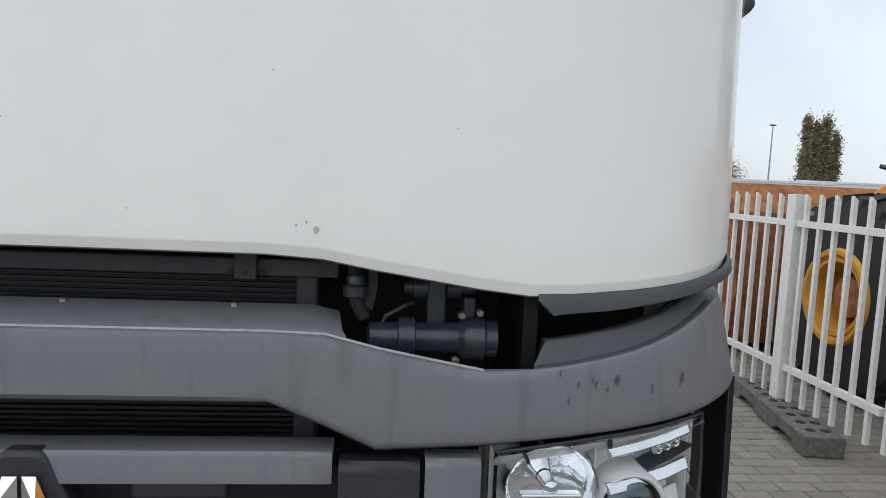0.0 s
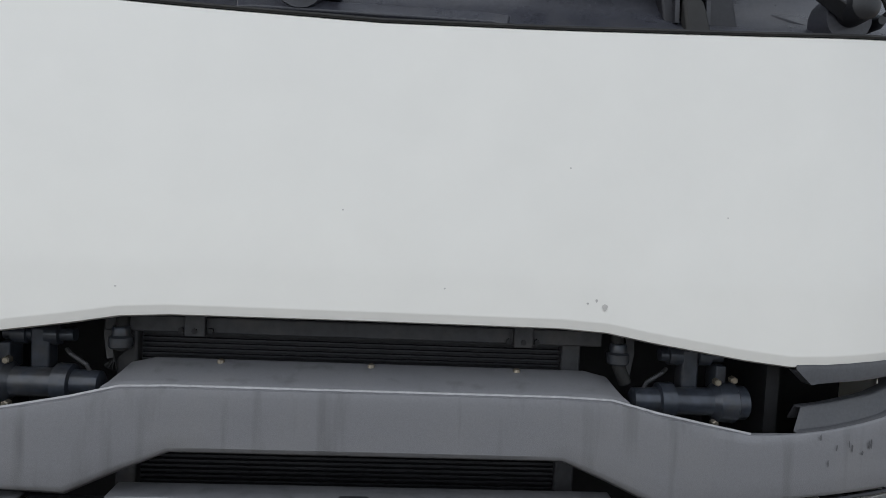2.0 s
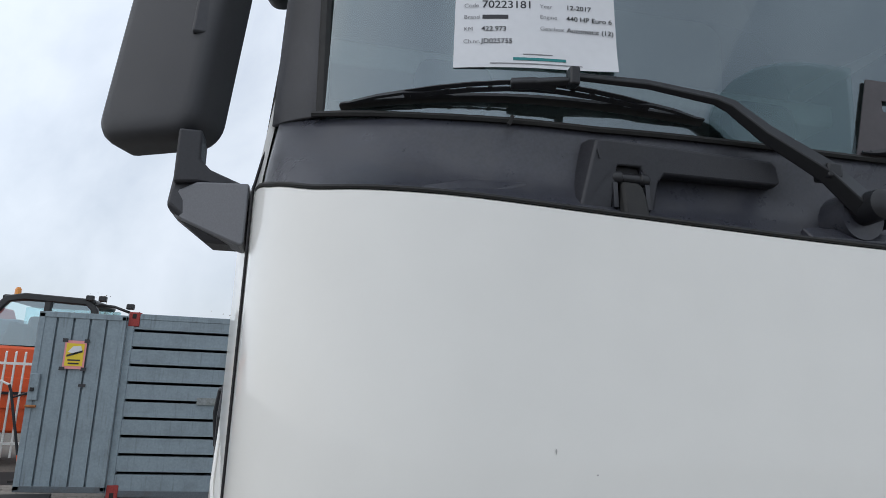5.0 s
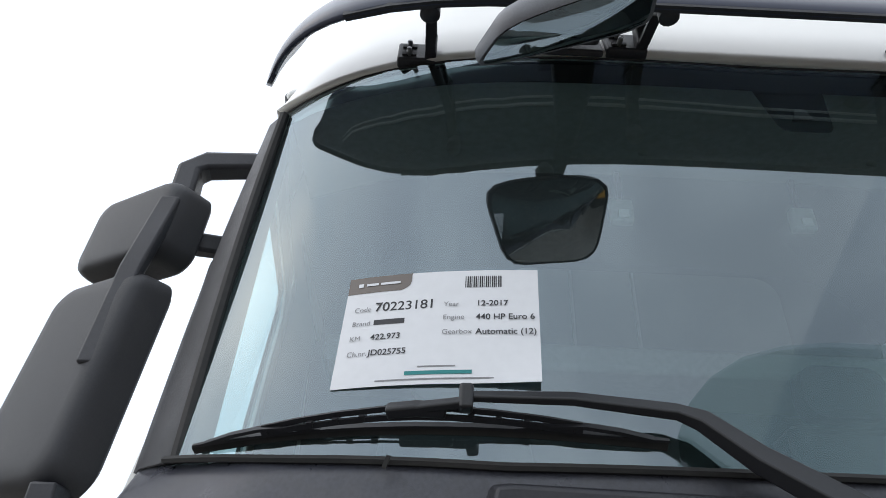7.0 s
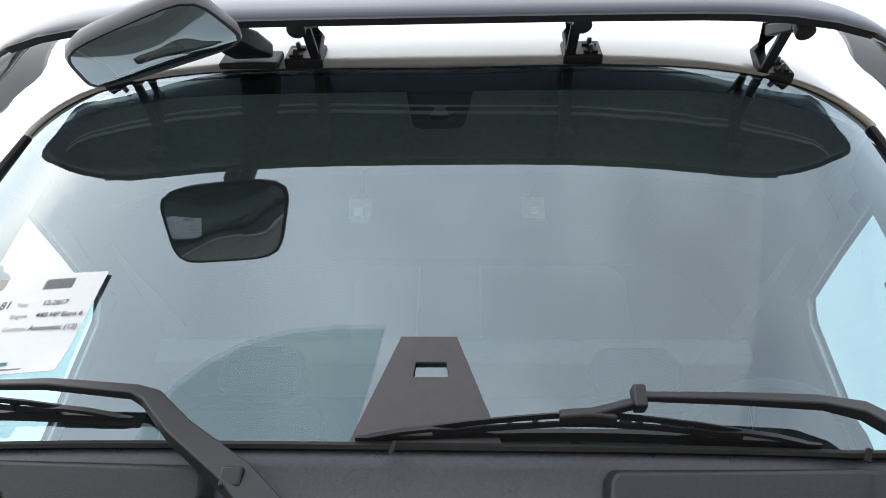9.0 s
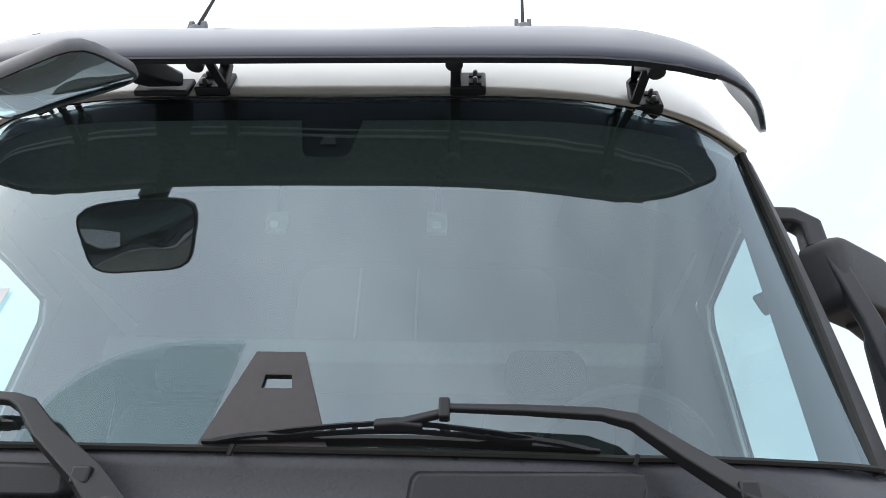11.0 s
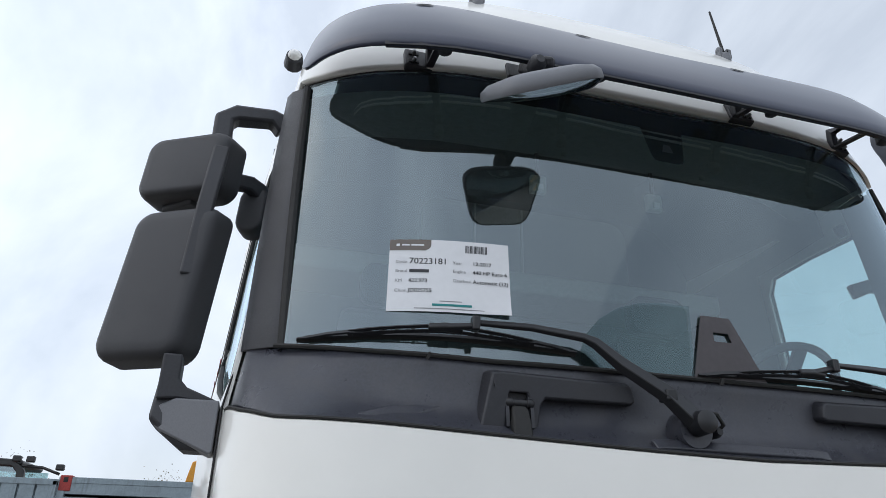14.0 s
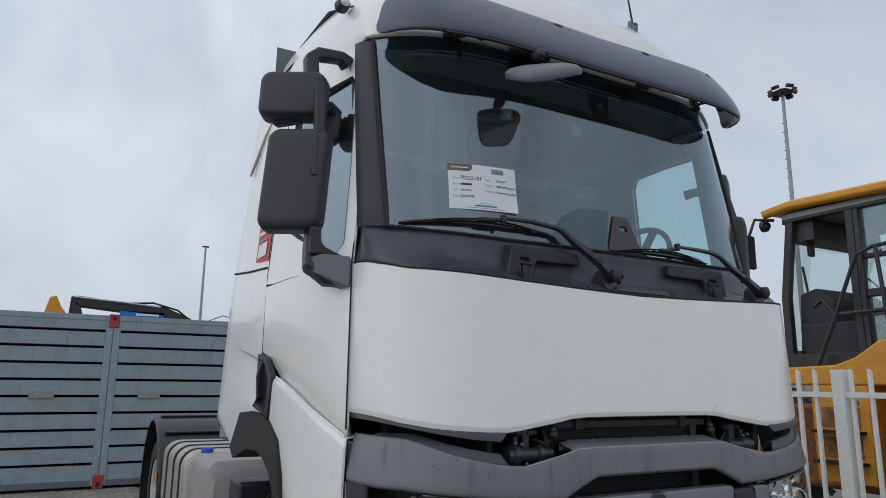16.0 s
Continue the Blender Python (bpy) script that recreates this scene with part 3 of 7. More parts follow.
# ---------- pillars ----------
for s in (-1, 1):
    lo = [Vector((s * 1.074, 0.314, 2.190)), Vector((s * 1.105, 0.334, 2.190)), Vector((s * 1.145, 0.368, 2.190)), Vector((s * 1.167, 0.402, 2.191))]
    hi = [Vector((s * 1.086, 0.500, 3.072)), Vector((s * 1.104, 0.516, 3.076)), Vector((s * 1.128, 0.542, 3.078)), Vector((s * 1.142, 0.572, 3.076))]
    rows = [[a.lerp(b, k) + Vector((s * 0.006, -0.006, 0)) * math.sin(math.pi * k) for a, b in zip(lo, hi)] for k in [i / 10 for i in range(11)]]
    part("a_pillar_cover", loft(rows), M["black"], truck, "smooth black windscreen pillar cover", thick=0.012)
    part("pillar_seal", tube([r[0] + Vector((-s * 0.002, 0.0, 0)) for r in rows], 0.012, 8), M["rubber"], truck)

# ---------- roof ----------
ZC = [(0, 3.103), (0.02, 3.175), (0.06, 3.31), (0.11, 3.45), (0.19, 3.575), (0.32, 3.66), (0.55, 3.735), (0.9, 3.79), (1.4, 3.82), (2.0, 3.8)]
rows = []
for dy in (0.0, 0.008, 0.02, 0.04, 0.06, 0.085, 0.11, 0.15, 0.19, 0.25, 0.32, 0.42, 0.55, 0.75, 0.9, 1.15, 1.4, 1.62):
    row = []
    for i in range(-24, 25):
        a = math.pi / 2 * (1 - i / 24)
        c, sn = abs(math.cos(a)) ** (2 / 3.4), abs(math.sin(a)) ** (2 / 3.4)
        wide = lerp([(0, 1.108), (0.3, 1.128), (1.0, 1.165), (2.0, 1.195)], dy)
        x = wide * c * (1 if i > 0 else -1)
        z = 3.095 + (lerp(ZC, dy) - 3.095) * sn
        y = 0.285 + 0.148 * x ** 4 * (1 - 0.55 * min(1, dy)) + dy
        row.append(Vector((x, y, z)))
    rows.append(row)
part("roof", loft(rows), M["white"], truck, "white high roof with rounded front edge", thick=0.02)
part("roof_seam", tube([screen(x, lerp(WS_TOP, abs(x)) + 0.002, 0.001) for x in wx], 0.003, 6), M["rubber"], truck)
for s in (-1, 1):
    p = Vector((s * 1.14, 0.765, 3.372))
    lamp = part("roof_lamp", lathe([(-0.04, 0.012), (-0.03, 0.03), (0.02, 0.036), (0.03, 0.026)], p, "y", 12), M["black"], truck, "small marker lamp in a black housing")
    part("lamp_lens", lathe([(-0.052, 0.008), (-0.045, 0.02), (-0.036, 0.024)], p, "y", 12), M["lens"], lamp)
for x in (-0.527, 0.514):
    a = part("antenna", lathe([(-0.03, 0.026), (0.012, 0.026), (0.018, 0.022)], (x, 0.50, 3.575), "z", 14), M["mirror_shell"], truck, "short rod aerial on a small grey base")
    for e in (-0.02, 0.02):
        part("fork_ear", lathe([(-0.006, 0.014), (0.006, 0.014)], (x + e, 0.50, 3.612), "x", 12), M["mirror_shell"], a)
        part("fork_ear", box(x + e - 0.006, x + e + 0.006, 0.486, 0.514, 3.575, 3.612), M["mirror_shell"], a)
    part("rod", tube([(x, 0.50, 3.612), (x + 0.008, 0.545, 3.86)], [0.0065, 0.0045], 6), M["rubber"], a)

# ---------- sun visor ----------


def visor_at(x, z, back=0.0):
    u = abs(x) / 1.10
    return Vector((x, 0.063 + 0.23 * u ** 6 + 0.075 * u ** 20 + back, z))


VIS_LOW = [(0, 2.983), (0.47, 2.982), (0.66, 2.986), (0.8, 2.990), (0.88, 2.997), (0.96, 3.010), (1.03, 3.025), (1.09, 3.042)]
VIS_TOP = [(0, 3.245), (0.5, 3.252), (0.75, 3.262), (0.9, 3.262), (1.0, 3.257), (1.06, 3.25), (1.09, 3.245)]
vx = [math.sin(math.pi / 2 * i / 24) for i in range(-24, 25)]


def visor_sheet(x, z, k):
    lip = {0: 0.016, 0.03: 0.007, 0.08: 0.002}.get(k, 0.0)
    return visor_at(x, z, lip + 0.147 * k ** 1.5 * (1 - 0.1 * (abs(x) / 1.1) ** 6))


rows = []
for k, end in ((0, 1.082), (0.03, 1.097), (0.08, 1.106), (0.16, 1.11), (0.3, 1.108), (0.45, 1.10), (0.65, 1.09), (0.82, 1.08), (0.93, 1.068), (1.0, 1.048)):
    rows.append([visor_sheet(x * end, lerp(VIS_LOW, abs(x * end)) * (1 - k) + lerp(VIS_TOP, abs(x * end)) * k, k) for x in vx])
visor = part("sun_visor", loft(rows), M["visor"], truck, "slate-grey moulded sun visor curling back at its ends", thick=0.012)
part("under_rail", bar([visor_at(x, lerp(VIS_LOW, abs(x)) + 0.008, 0.016) for x in [0.09 * i for i in range(-10, 11)]], 0.016, 0.014), M["black"], visor, "black rail under the visor")
for x, s in ((-0.765, 1), (-0.305, 1), (0.345, -1), (0.80, -1)):
    foot = screen(x, 3.098, 0.002)
    up = Vector((0, 0.30, 1)).normalized()
    b = part("visor_bracket", bar([foot + Vector((0, 0.0, 0.0)), foot + up * 0.04, foot + up * 0.082], 0.09, 0.026, (0, -1, 0.3)), M["black"], visor, "black bracket bolted to the roof", bevel=0.005)
    e = x + s * 0.03
    v = visor_at(e, 3.05, 0.07)
    arm = [foot + Vector((s * 0.03, -0.016, 0.006)), foot + Vector((s * 0.03, -0.02, 0.075)), Vector((e, (foot.y + v.y) / 2, 3.155)), Vector((e, v.y, 3.05))]
    part("strut", bar(arm, [0.026, 0.028, 0.026, 0.03], [0.03, 0.034, 0.028, 0.02], (0, -1, 0.4)), M["black"], b, bevel=0.004)
    part("brace", bar([arm[0] + Vector((0, -0.012, 0.0)), arm[3] + Vector((0, 0.02, 0.035))], 0.022, 0.008, (0, -0.8, 0.6)), M["black"], b)
    for q in (0.022, 0.06):
        p = foot + up * q + Vector((-s * 0.018, -0.014, 0))
        part("bolt_slot", bar([p + Vector((-0.016, -0.001, 0)), p + Vector((0.016, -0.001, 0))], 0.011, 0.006, (0, -1, 0.3)), M["dark"], b)
        part("bolt", lathe([(-0.02, 0.003), (-0.018, 0.006), (0.0, 0.007), (0.002, 0.011), (0.006, 0.011)], p, "y", 8), M["steel"], b)
    part("spacer", lathe([(0.0, 0.012), (0.006, 0.02), (0.03, 0.02), (0.05, 0.014)], (v.x, v.y - 0.01, 3.01), "z", 14), M["black"], b)
# flat near-black ovals: the shade of the lamp holes as colour, not cut through
for x in (-0.78, -0.277, 0.281, 0.78):
    z0, z1 = lerp(VIS_LOW, abs(x)), lerp(VIS_TOP, abs(x))
    bm = bmesh.new()
    bm.faces.new([bm.verts.new(visor_sheet(x + 0.026 * math.cos(a), z0 + (z1 - z0) * (0.93 + 0.04 * math.sin(a)), 0.93 + 0.04 * math.sin(a)) + Vector((0, -0.0015, 0.0015))) for a in [math.tau * q / 16 for q in range(16)]])
    part("lamp_hole", bm, M["dark"], visor)


def inside(x, k, back=0.015):
    """A place on the inner face of the visor: k is 0 at its lower edge and 1 at its upper one."""
    return visor_sheet(x, lerp(VIS_LOW, abs(x)) * (1 - k) + lerp(VIS_TOP, abs(x)) * k, k) + Vector((0, back, -back * 0.5))


rib = [(-1.06, 0.12), (-1.055, 0.3), (-1.035, 0.45), (-1.0, 0.54), (-0.93, 0.60), (-0.8, 0.625), (-0.6, 0.61), (-0.4, 0.59), (-0.2, 0.57), (0.0, 0.55), (0.25, 0.54), (0.5, 0.53), (0.7, 0.535), (0.88, 0.53), (0.98, 0.46), (1.035, 0.35), (1.055, 0.2), (1.06, 0.08)]
for off, r in ((0.0, 0.005), (0.06, 0.0035)):
    part("moulded_rib", tube([inside(x, k + off) for x, k in rib], r, 6), M["visor_rib"], visor, "pale moulded rib inside the visor")
# same uncut holes on the inner face, their shade painted as dark ovals
for x in (-0.735, -0.222, 0.28, 0.785):
    bm = bmesh.new()
    bm.faces.new([bm.verts.new(inside(x + 0.03 * math.cos(a), 0.70 + 0.05 * math.sin(a))) for a in [math.tau * q / 18 for q in range(18)]])
    part("lamp_socket", bm, M["dark"], visor, "dark oval lamp socket", thick=0.004)
for x in (-0.252, 0.28):
    part("knob", lathe([(0.0, 0.012), (0.008, 0.012), (0.012, 0.006)], inside(x, 0.13, 0.010), "y", 14), M["dark"], visor)

# ---------- kerb mirror over the windscreen ----------
KTL, KTR, KBR, KBL = Vector((-0.645, 0.124, 2.846)), Vector((-0.345, 0.074, 2.919)), Vector((-0.382, -0.088, 2.839)), Vector((-0.608, -0.033, 2.771))
knrm = (KTR - KTL).cross(KBL - KTL).normalized()
if knrm.z > 0:
    knrm = -knrm


def kerb_ring(grow, off, n=36, p=5.0, shift=0.0):
    """An outline of the trapezoid mirror with rounded corners, so far behind its glass."""
    out = []
    for q in range(n):
        a = math.tau * q / n
        ca, sa = math.cos(a), math.sin(a)
        r = (abs(ca) ** p + abs(sa) ** p) ** (-1 / p)
        u, v = 0.5 + 0.5 * grow * r * ca, 0.5 + 0.5 * grow * r * sa + shift
        out.append((KTL * (1 - u) + KTR * u) * (1 - v) + (KBL * (1 - u) + KBR * u) * v - knrm * off)
    return out


km = part("kerb_mirror", loft([kerb_ring(1.0, 0.004), kerb_ring(1.05, 0.002), kerb_ring(1.07, 0.01), kerb_ring(1.05, 0.026, shift=-0.02), kerb_ring(0.92, 0.042, shift=-0.04), kerb_ring(0.66, 0.052, 36, 3.5, -0.04), kerb_ring(0.25, 0.056, 36, 2.5, -0.03)], True, True), M["mirror_shell"], truck, "grey kerb mirror on an arm, its glass facing down and back")
part("mirror_glass", loft([kerb_ring(k, 0.002 - 0.016 * (1 - k * k)) for k in (1.0, 0.85, 0.7, 0.5, 0.3, 0.03)], True, True), M["mirror"], km, "convex mirror glass")
part("mirror_arm", bar([(-0.475, 0.04, 2.965), (-0.44, 0.12, 3.02), (-0.425, 0.20, 3.075), (-0.42, 0.262, 3.118)], [0.03, 0.05, 0.085, 0.10], [0.028, 0.04, 0.05, 0.035], (0, -0.5, 0.85)), M["black"], km, "black mirror arm", bevel=0.008)
part("arm_foot", bar([(-0.50, 0.285, 3.115), (-0.42, 0.285, 3.115), (-0.36, 0.285, 3.115)], 0.07, 0.016, (0, -1, 0.3)), M["black"], km, bevel=0.005)
part("ball_joint", lathe([(-0.03, 0.012), (-0.015, 0.024), (0.015, 0.024), (0.03, 0.012)], (-0.50, 0.06, 2.962), "y", 14), M["black"], km)

# ---------- wipers ----------
for pts, blade in ((((-0.142, 0.05, 2.03), (-0.207, 0.06, 2.092), (-0.305, 0.085, 2.16), (-0.36, 0.10, 2.21), (-0.39, 0.105, 2.222), (-0.52, 0.105, 2.233), (-0.655, 0.11, 2.232)), ((-1.04, 0.27, 2.2), (-0.395, 0.118, 2.19))),
                   (((0.827, 0.045, 2.03), (0.745, 0.062, 2.09), (0.68, 0.09, 2.145), (0.61, 0.10, 2.20), (0.56, 0.105, 2.213), (0.44, 0.10, 2.216), (0.315, 0.095, 2.216)), ((-0.072, 0.112, 2.162), (0.56, 0.105, 2.162)))):
    w = part("wiper", bar(pts, [0.05, 0.042, 0.034, 0.028, 0.022, 0.018, 0.014], [0.03, 0.026, 0.022, 0.018, 0.014, 0.012, 0.01], (0, -0.8, 0.6)), M["rubber_satin"], truck, "black wiper arm with its blade", bevel=0.0025)
    a, b = Vector(blade[0]), Vector(blade[1])

    def on(k, lift):
        x = a.x + (b.x - a.x) * k
        z = a.z + (b.z - a.z) * k + 0.012 * math.sin(math.pi * k)
        return screen(x, z, -0.006 - lift * 0.75) + Vector((0, 0, lift * 0.28))
    ks = [i / 16 for i in range(17)]
    nw = (0, -0.8, 0.6)
    part("rubber_strip", bar([on(k, -0.004) for k in ks], 0.006, 0.012, nw), M["rubber"], w)
    part("blade_spine", bar([on(k, 0.008) for k in ks], [0.005] + [0.01] * 15 + [0.005], 0.004, nw), M["rubber_satin"], w)
    for k0, k1 in ((0.03, 0.30), (0.70, 0.97)):
        part("claw_yoke", bar([on(k0, 0.008), on(k0 * 0.75 + k1 * 0.25, 0.019), on((k0 + k1) / 2, 0.024), on(k0 * 0.25 + k1 * 0.75, 0.019), on(k1, 0.008)], 0.010, 0.005, nw), M["rubber_satin"], w)
    up = Vector((0, -0.35, 0.94))
    arch = [(0.17, 0.018), (0.25, 0.026), (0.34, 0.033), (0.43, 0.039), (0.5, 0.041), (0.57, 0.039), (0.66, 0.033), (0.75, 0.026), (0.83, 0.018)]
    for e in (-0.5, 0.5):
        part("yoke_rail", bar([on(k, h) + up * (0.012 * e * (1 - abs(k - 0.5))) for k, h in arch], 0.0035, 0.008, nw), M["rubber_satin"], w)
    for k in (0.18, 0.28, 0.335, 0.39, 0.45, 0.5, 0.55, 0.61, 0.665, 0.72, 0.82):
        part("yoke_tie", bar([on(k - 0.006, 0.041 - 0.07 * abs(k - 0.5)), on(k + 0.006, 0.041 - 0.07 * abs(k - 0.5))], 0.012, 0.008, nw), M["rubber_satin"], w)
    part("blade_joint", bar([on(0.44, 0.044), on(0.5, 0.05), on(0.56, 0.044)], 0.018, 0.018, nw), M["rubber_satin"], w, bevel=0.004)
    part("blade_link", bar([Vector(pts[-1]) + Vector((0, 0.0, -0.008)), on(0.5, 0.052)], [0.014, 0.016], 0.012, nw), M["rubber_satin"], w, bevel=0.003)
    part("clip", box(pts[-1][0] - 0.009, pts[-1][0] + 0.009, pts[-1][1] - 0.014, pts[-1][1] + 0.012, pts[-1][2] - 0.02, pts[-1][2] + 0.014), M["rubber_satin"], w, bevel=0.004)
    p = Vector(pts[0])
    part("pivot_cap", lathe([(-0.04, 0.016), (-0.034, 0.026), (0.0, 0.028), (0.05, 0.03)], p, "y", 18), M["rubber_satin"], w)
    part("pivot_base", lathe([(0.0, 0.042), (0.05, 0.048)], p + Vector((0, 0.01, -0.012)), "y", 18), M["cowl"], w)
    part("hose", tube([p + Vector((0.02, -0.01, 0.024)), p + Vector((0.042, -0.012, 0.022)), p + Vector((0.062, -0.004, 0.0)), p + Vector((0.055, 0.016, -0.014))], 0.005, 6), M["rubber"], w)
    part("washer_nozzle", lathe([(-0.015, 0.008), (0.0, 0.014), (0.05, 0.014)], p + Vector((0.055, 0.016, -0.014)), "y", 10), M["rubber_satin"], w)
    part("knuckle", box(pts[1][0] - 0.014, pts[1][0] + 0.014, pts[1][1] - 0.02, pts[1][1] + 0.02, pts[1][2] - 0.016, pts[1][2] + 0.011), M["rubber_satin"], w, bevel=0.004)

# ---------- flanks and doors ----------
WIN = [(0.53, 2.14), (0.60, 2.095), (0.85, 2.15), (1.15, 2.235), (1.42, 2.32), (1.50, 2.40), (1.50, 2.90), (1.44, 2.97), (1.1, 2.97), (0.70, 2.945), (0.635, 2.89), (0.575, 2.45)]
DOOR = [(0.395, 2.05), (0.60, 2.03), (0.85, 2.04), (1.15, 2.05), (1.50, 2.05), (1.63, 2.06), (1.63, 3.03), (1.60, 3.10), (1.1, 3.10), (0.62, 3.09), (0.552, 3.0), (0.455, 2.45)]
for s in (-1, 1):
    d = part("door", loft([[side(y, z, s, o) for y, z, o in r] for r in ([(y, 2.045, 0) for y in (0.387, 0.6, 0.8, 1.0, 1.2, 1.63)], [(y, 1.8, 0) for y in (0.387, 0.6, 0.8, 1.0, 1.2, 1.63)],
             [(0.387, 1.5, 0), (0.6, 1.56, 0), (0.8, 1.60, 0), (1.0, 1.64, 0), (1.2, 1.675, 0), (1.63, 1.72, 0)], [(0.387, 1.42, -0.001), (0.6, 1.475, -0.006), (0.8, 1.53, -0.009), (1.0, 1.58, -0.011), (1.2, 1.625, -0.012), (1.52, 1.69, -0.012)],
             [(0.387, 1.375, -0.004), (0.6, 1.427, -0.014), (0.8, 1.475, -0.02), (1.0, 1.525, -0.024), (1.2, 1.575, -0.026), (1.34, 1.60, -0.026)])]), M["white"], truck, "white cab door with a side window", thick=0.02)
    part("window_surround", loft([[side(y, z, s) for y, z in DOOR + DOOR[:1]], [side(y, z, s, -0.004) for y, z in WIN + WIN[:1]], [side(y, z, s, -0.03) for y, z in WIN + WIN[:1]]]), M["white"], d, smooth=False, thick=0.012)
    part("window_seal", tube([side(y, z, s, -0.012) for y, z in WIN + WIN[:1]], 0.009, 6), M["rubber"], d)
    bm = bmesh.new()
    bm.faces.new([bm.verts.new(side(y, z, s, -0.022)) for y, z in WIN])
    part("pane", bm, M["pane"], d, smooth=False).visible_shadow = False
    part("door_gap", tube([side(0.388, z, s, 0.001) for z in (1.40, 1.7, 2.05)] + [side(0.43, 2.2, s, 0.001), side(0.552, 3.0, s, 0.001), side(0.62, 3.09, s, 0.001)], 0.003, 6), M["dark"], d)
    part("rear_gap", tube([side(1.632, z, s, 0.0) for z in (1.70, 2.1, 2.6, 3.03)], 0.003, 6), M["dark"], d)
    part("sill_crease", tube([side(1.30, 1.597, s, 0.002), side(0.8, 1.475, s, 0.003), side(0.39, 1.374, s, 0.002)], 0.004, 6), M["white"], d, "pressed crease along the sill")
    hp = [(1.645, 1.71), (1.50, 1.693), (1.42, 1.645), (1.34, 1.595), (1.395, 1.412), (1.685, 1.456), (1.64, 1.485)]
    hn = part("door_handle", loft([[side(y, z, s, -0.01) for y, z in hp], [side(y, z, s, 0.016) for y, z in hp], [side(1.52 + (y - 1.52) * 0.72, 1.57 + (z - 1.57) * 0.84, s, 0.02) for y, z in hp], [side(1.52 + (y - 1.52) * 0.64, 1.57 + (z - 1.57) * 0.76, s, -0.02) for y, z in hp]], True, True), M["black"], d, "black recessed door handle")
    part("grip", bar([side(1.52, 1.67, s, 0.02), side(1.55, 1.60, s, 0.03), side(1.57, 1.50, s, 0.02)], 0.03, 0.02, (1, 0, 0)), M["black"], hn, bevel=0.005)
    ys = (1.634, 1.8, 2.1, 2.30, 2.45)
    rw = [[side(y, z, s) for y in ys] for z in (3.1, 2.6, 2.26, 2.24, 2.05, 1.9)]
    for zs, deep in (((1.686, 1.715, 1.765, 1.797, 1.80), 0.0), ((1.648, 1.69, 1.752, 1.794, 1.796), -0.035), ((1.526, 1.545, 1.578, 1.602, 1.602), -0.035), ((1.462, 1.492, 1.562, 1.598, 1.598), 0.002)):
        rw.append([side(y, z, s, deep * max(0.0, (2.30 - y) / 0.666)) for y, z in zip(ys, zs)])
    rw.append([side(1.634, 1.43, s), side(1.8, 1.43, s), side(2.1, 1.41, s), side(2.38, 1.385, s), side(2.45, 1.372, s)])
    rw.append([side(1.634, 1.40, s), side(1.8, 1.40, s), side(1.93, 1.33, s), side(1.99, 1.215, s), side(2.45, 1.36, s)])
    part("rear_flank", loft(rw), M["white"], truck, "white sleeper flank with a pressed crease", thick=0.02)
    part("flank_seam", tube([side(y, z, s, 0.002) for y, z in ((1.65, 2.15), (2.0, 2.18), (2.45, 2.215))], 0.006, 6), M["dark"], truck)
    part("upper_flank", loft([[side(y, 3.098, s, 0) for y in (0.56, 1.0, 1.5, 2.0, 2.3)], [side(y, 3.16, s, -0.02) for y in (0.58, 1.0, 1.5, 2.0, 2.3)]]), M["white"], truck, thick=0.02)
    part("side_deflector", loft([[side(1.82, 3.42, s, -0.06), side(2.1, 3.34, s, -0.02), side(2.42, 3.2, s, 0.01)], [side(1.86, 3.32, s, -0.03), side(2.1, 3.2, s, 0.0), side(2.42, 3.05, s, 0.02)], [side(1.9, 3.1, s, 0.002), side(2.1, 3.0, s, 0.012), side(2.42, 2.8, s, 0.02)]]), M["white"], truck, thick=0.015)
    part("deflector_edge", tube([side(1.82, 3.42, s, -0.058), side(2.1, 3.34, s, -0.018), side(2.42, 3.2, s, 0.012)], 0.007, 6), M["dark"], truck)
    # lower fairing, wheel arch
    fr = [[side(y, z, s, o) for y, z in r] for r, o in (([(0.387, 1.372), (0.8, 1.472), (1.1, 1.549), (1.34, 1.596)], -0.045), ([(0.387, 1.37), (0.8, 1.468), (1.1, 1.545), (1.34, 1.592)], 0.0), ([(0.387, 1.33), (0.8, 1.44), (1.1, 1.52), (1.35, 1.57)], 0.008), ([(0.40, 1.2), (0.7, 1.22), (0.98, 1.27), (1.38, 1.40)], 0.006),
          ([(0.42, 1.0), (0.6, 1.0), (0.85, 1.04), (1.12, 1.14)], 0.0), ([(0.44, 0.7), (0.6, 0.7), (0.8, 0.7), (1.10, 0.7)], -0.01), ([(0.48, 0.42), (0.6, 0.42), (0.8, 0.42), (1.10, 0.42)], -0.02))]
    part("lower_fairing", loft(fr), M["white"], truck, "white lower door fairing", thick=0.02)
    outer = [(1.095, 0.42), (1.095, 0.8), (1.098, 1.06), (1.12, 1.17), (1.20, 1.32), (1.364, 1.397), (1.55, 1.425), (1.694, 1.43), (1.873, 1.414), (2.0, 1.225), (1.965, 1.195)]
    inner = [(1.18, 0.42), (1.185, 0.7), (1.195, 0.95), (1.21, 1.088), (1.284, 1.166), (1.409, 1.218), (1.51, 1.242), (1.621, 1.25), (1.743, 1.242), (1.91, 1.185), (1.935, 1.175)]
    part("wheel_arch", loft([[side(y, z, s, 0.0) for y, z in outer], [side(y, z, s, 0.016) for y, z in outer], [side(y, z, s, 0.016) for y, z in inner], [side(y, z, s, -0.25) for y, z in inner]]), M["rubber"], truck, "black plastic wheel arch trim")
    part("arch_step", box(min(s * 1.0, s * 1.22), max(s * 1.0, s * 1.22), 1.92, 2.15, 0.62, 1.02), M["black"], truck, "black step box behind the wheel arch", bevel=0.02)
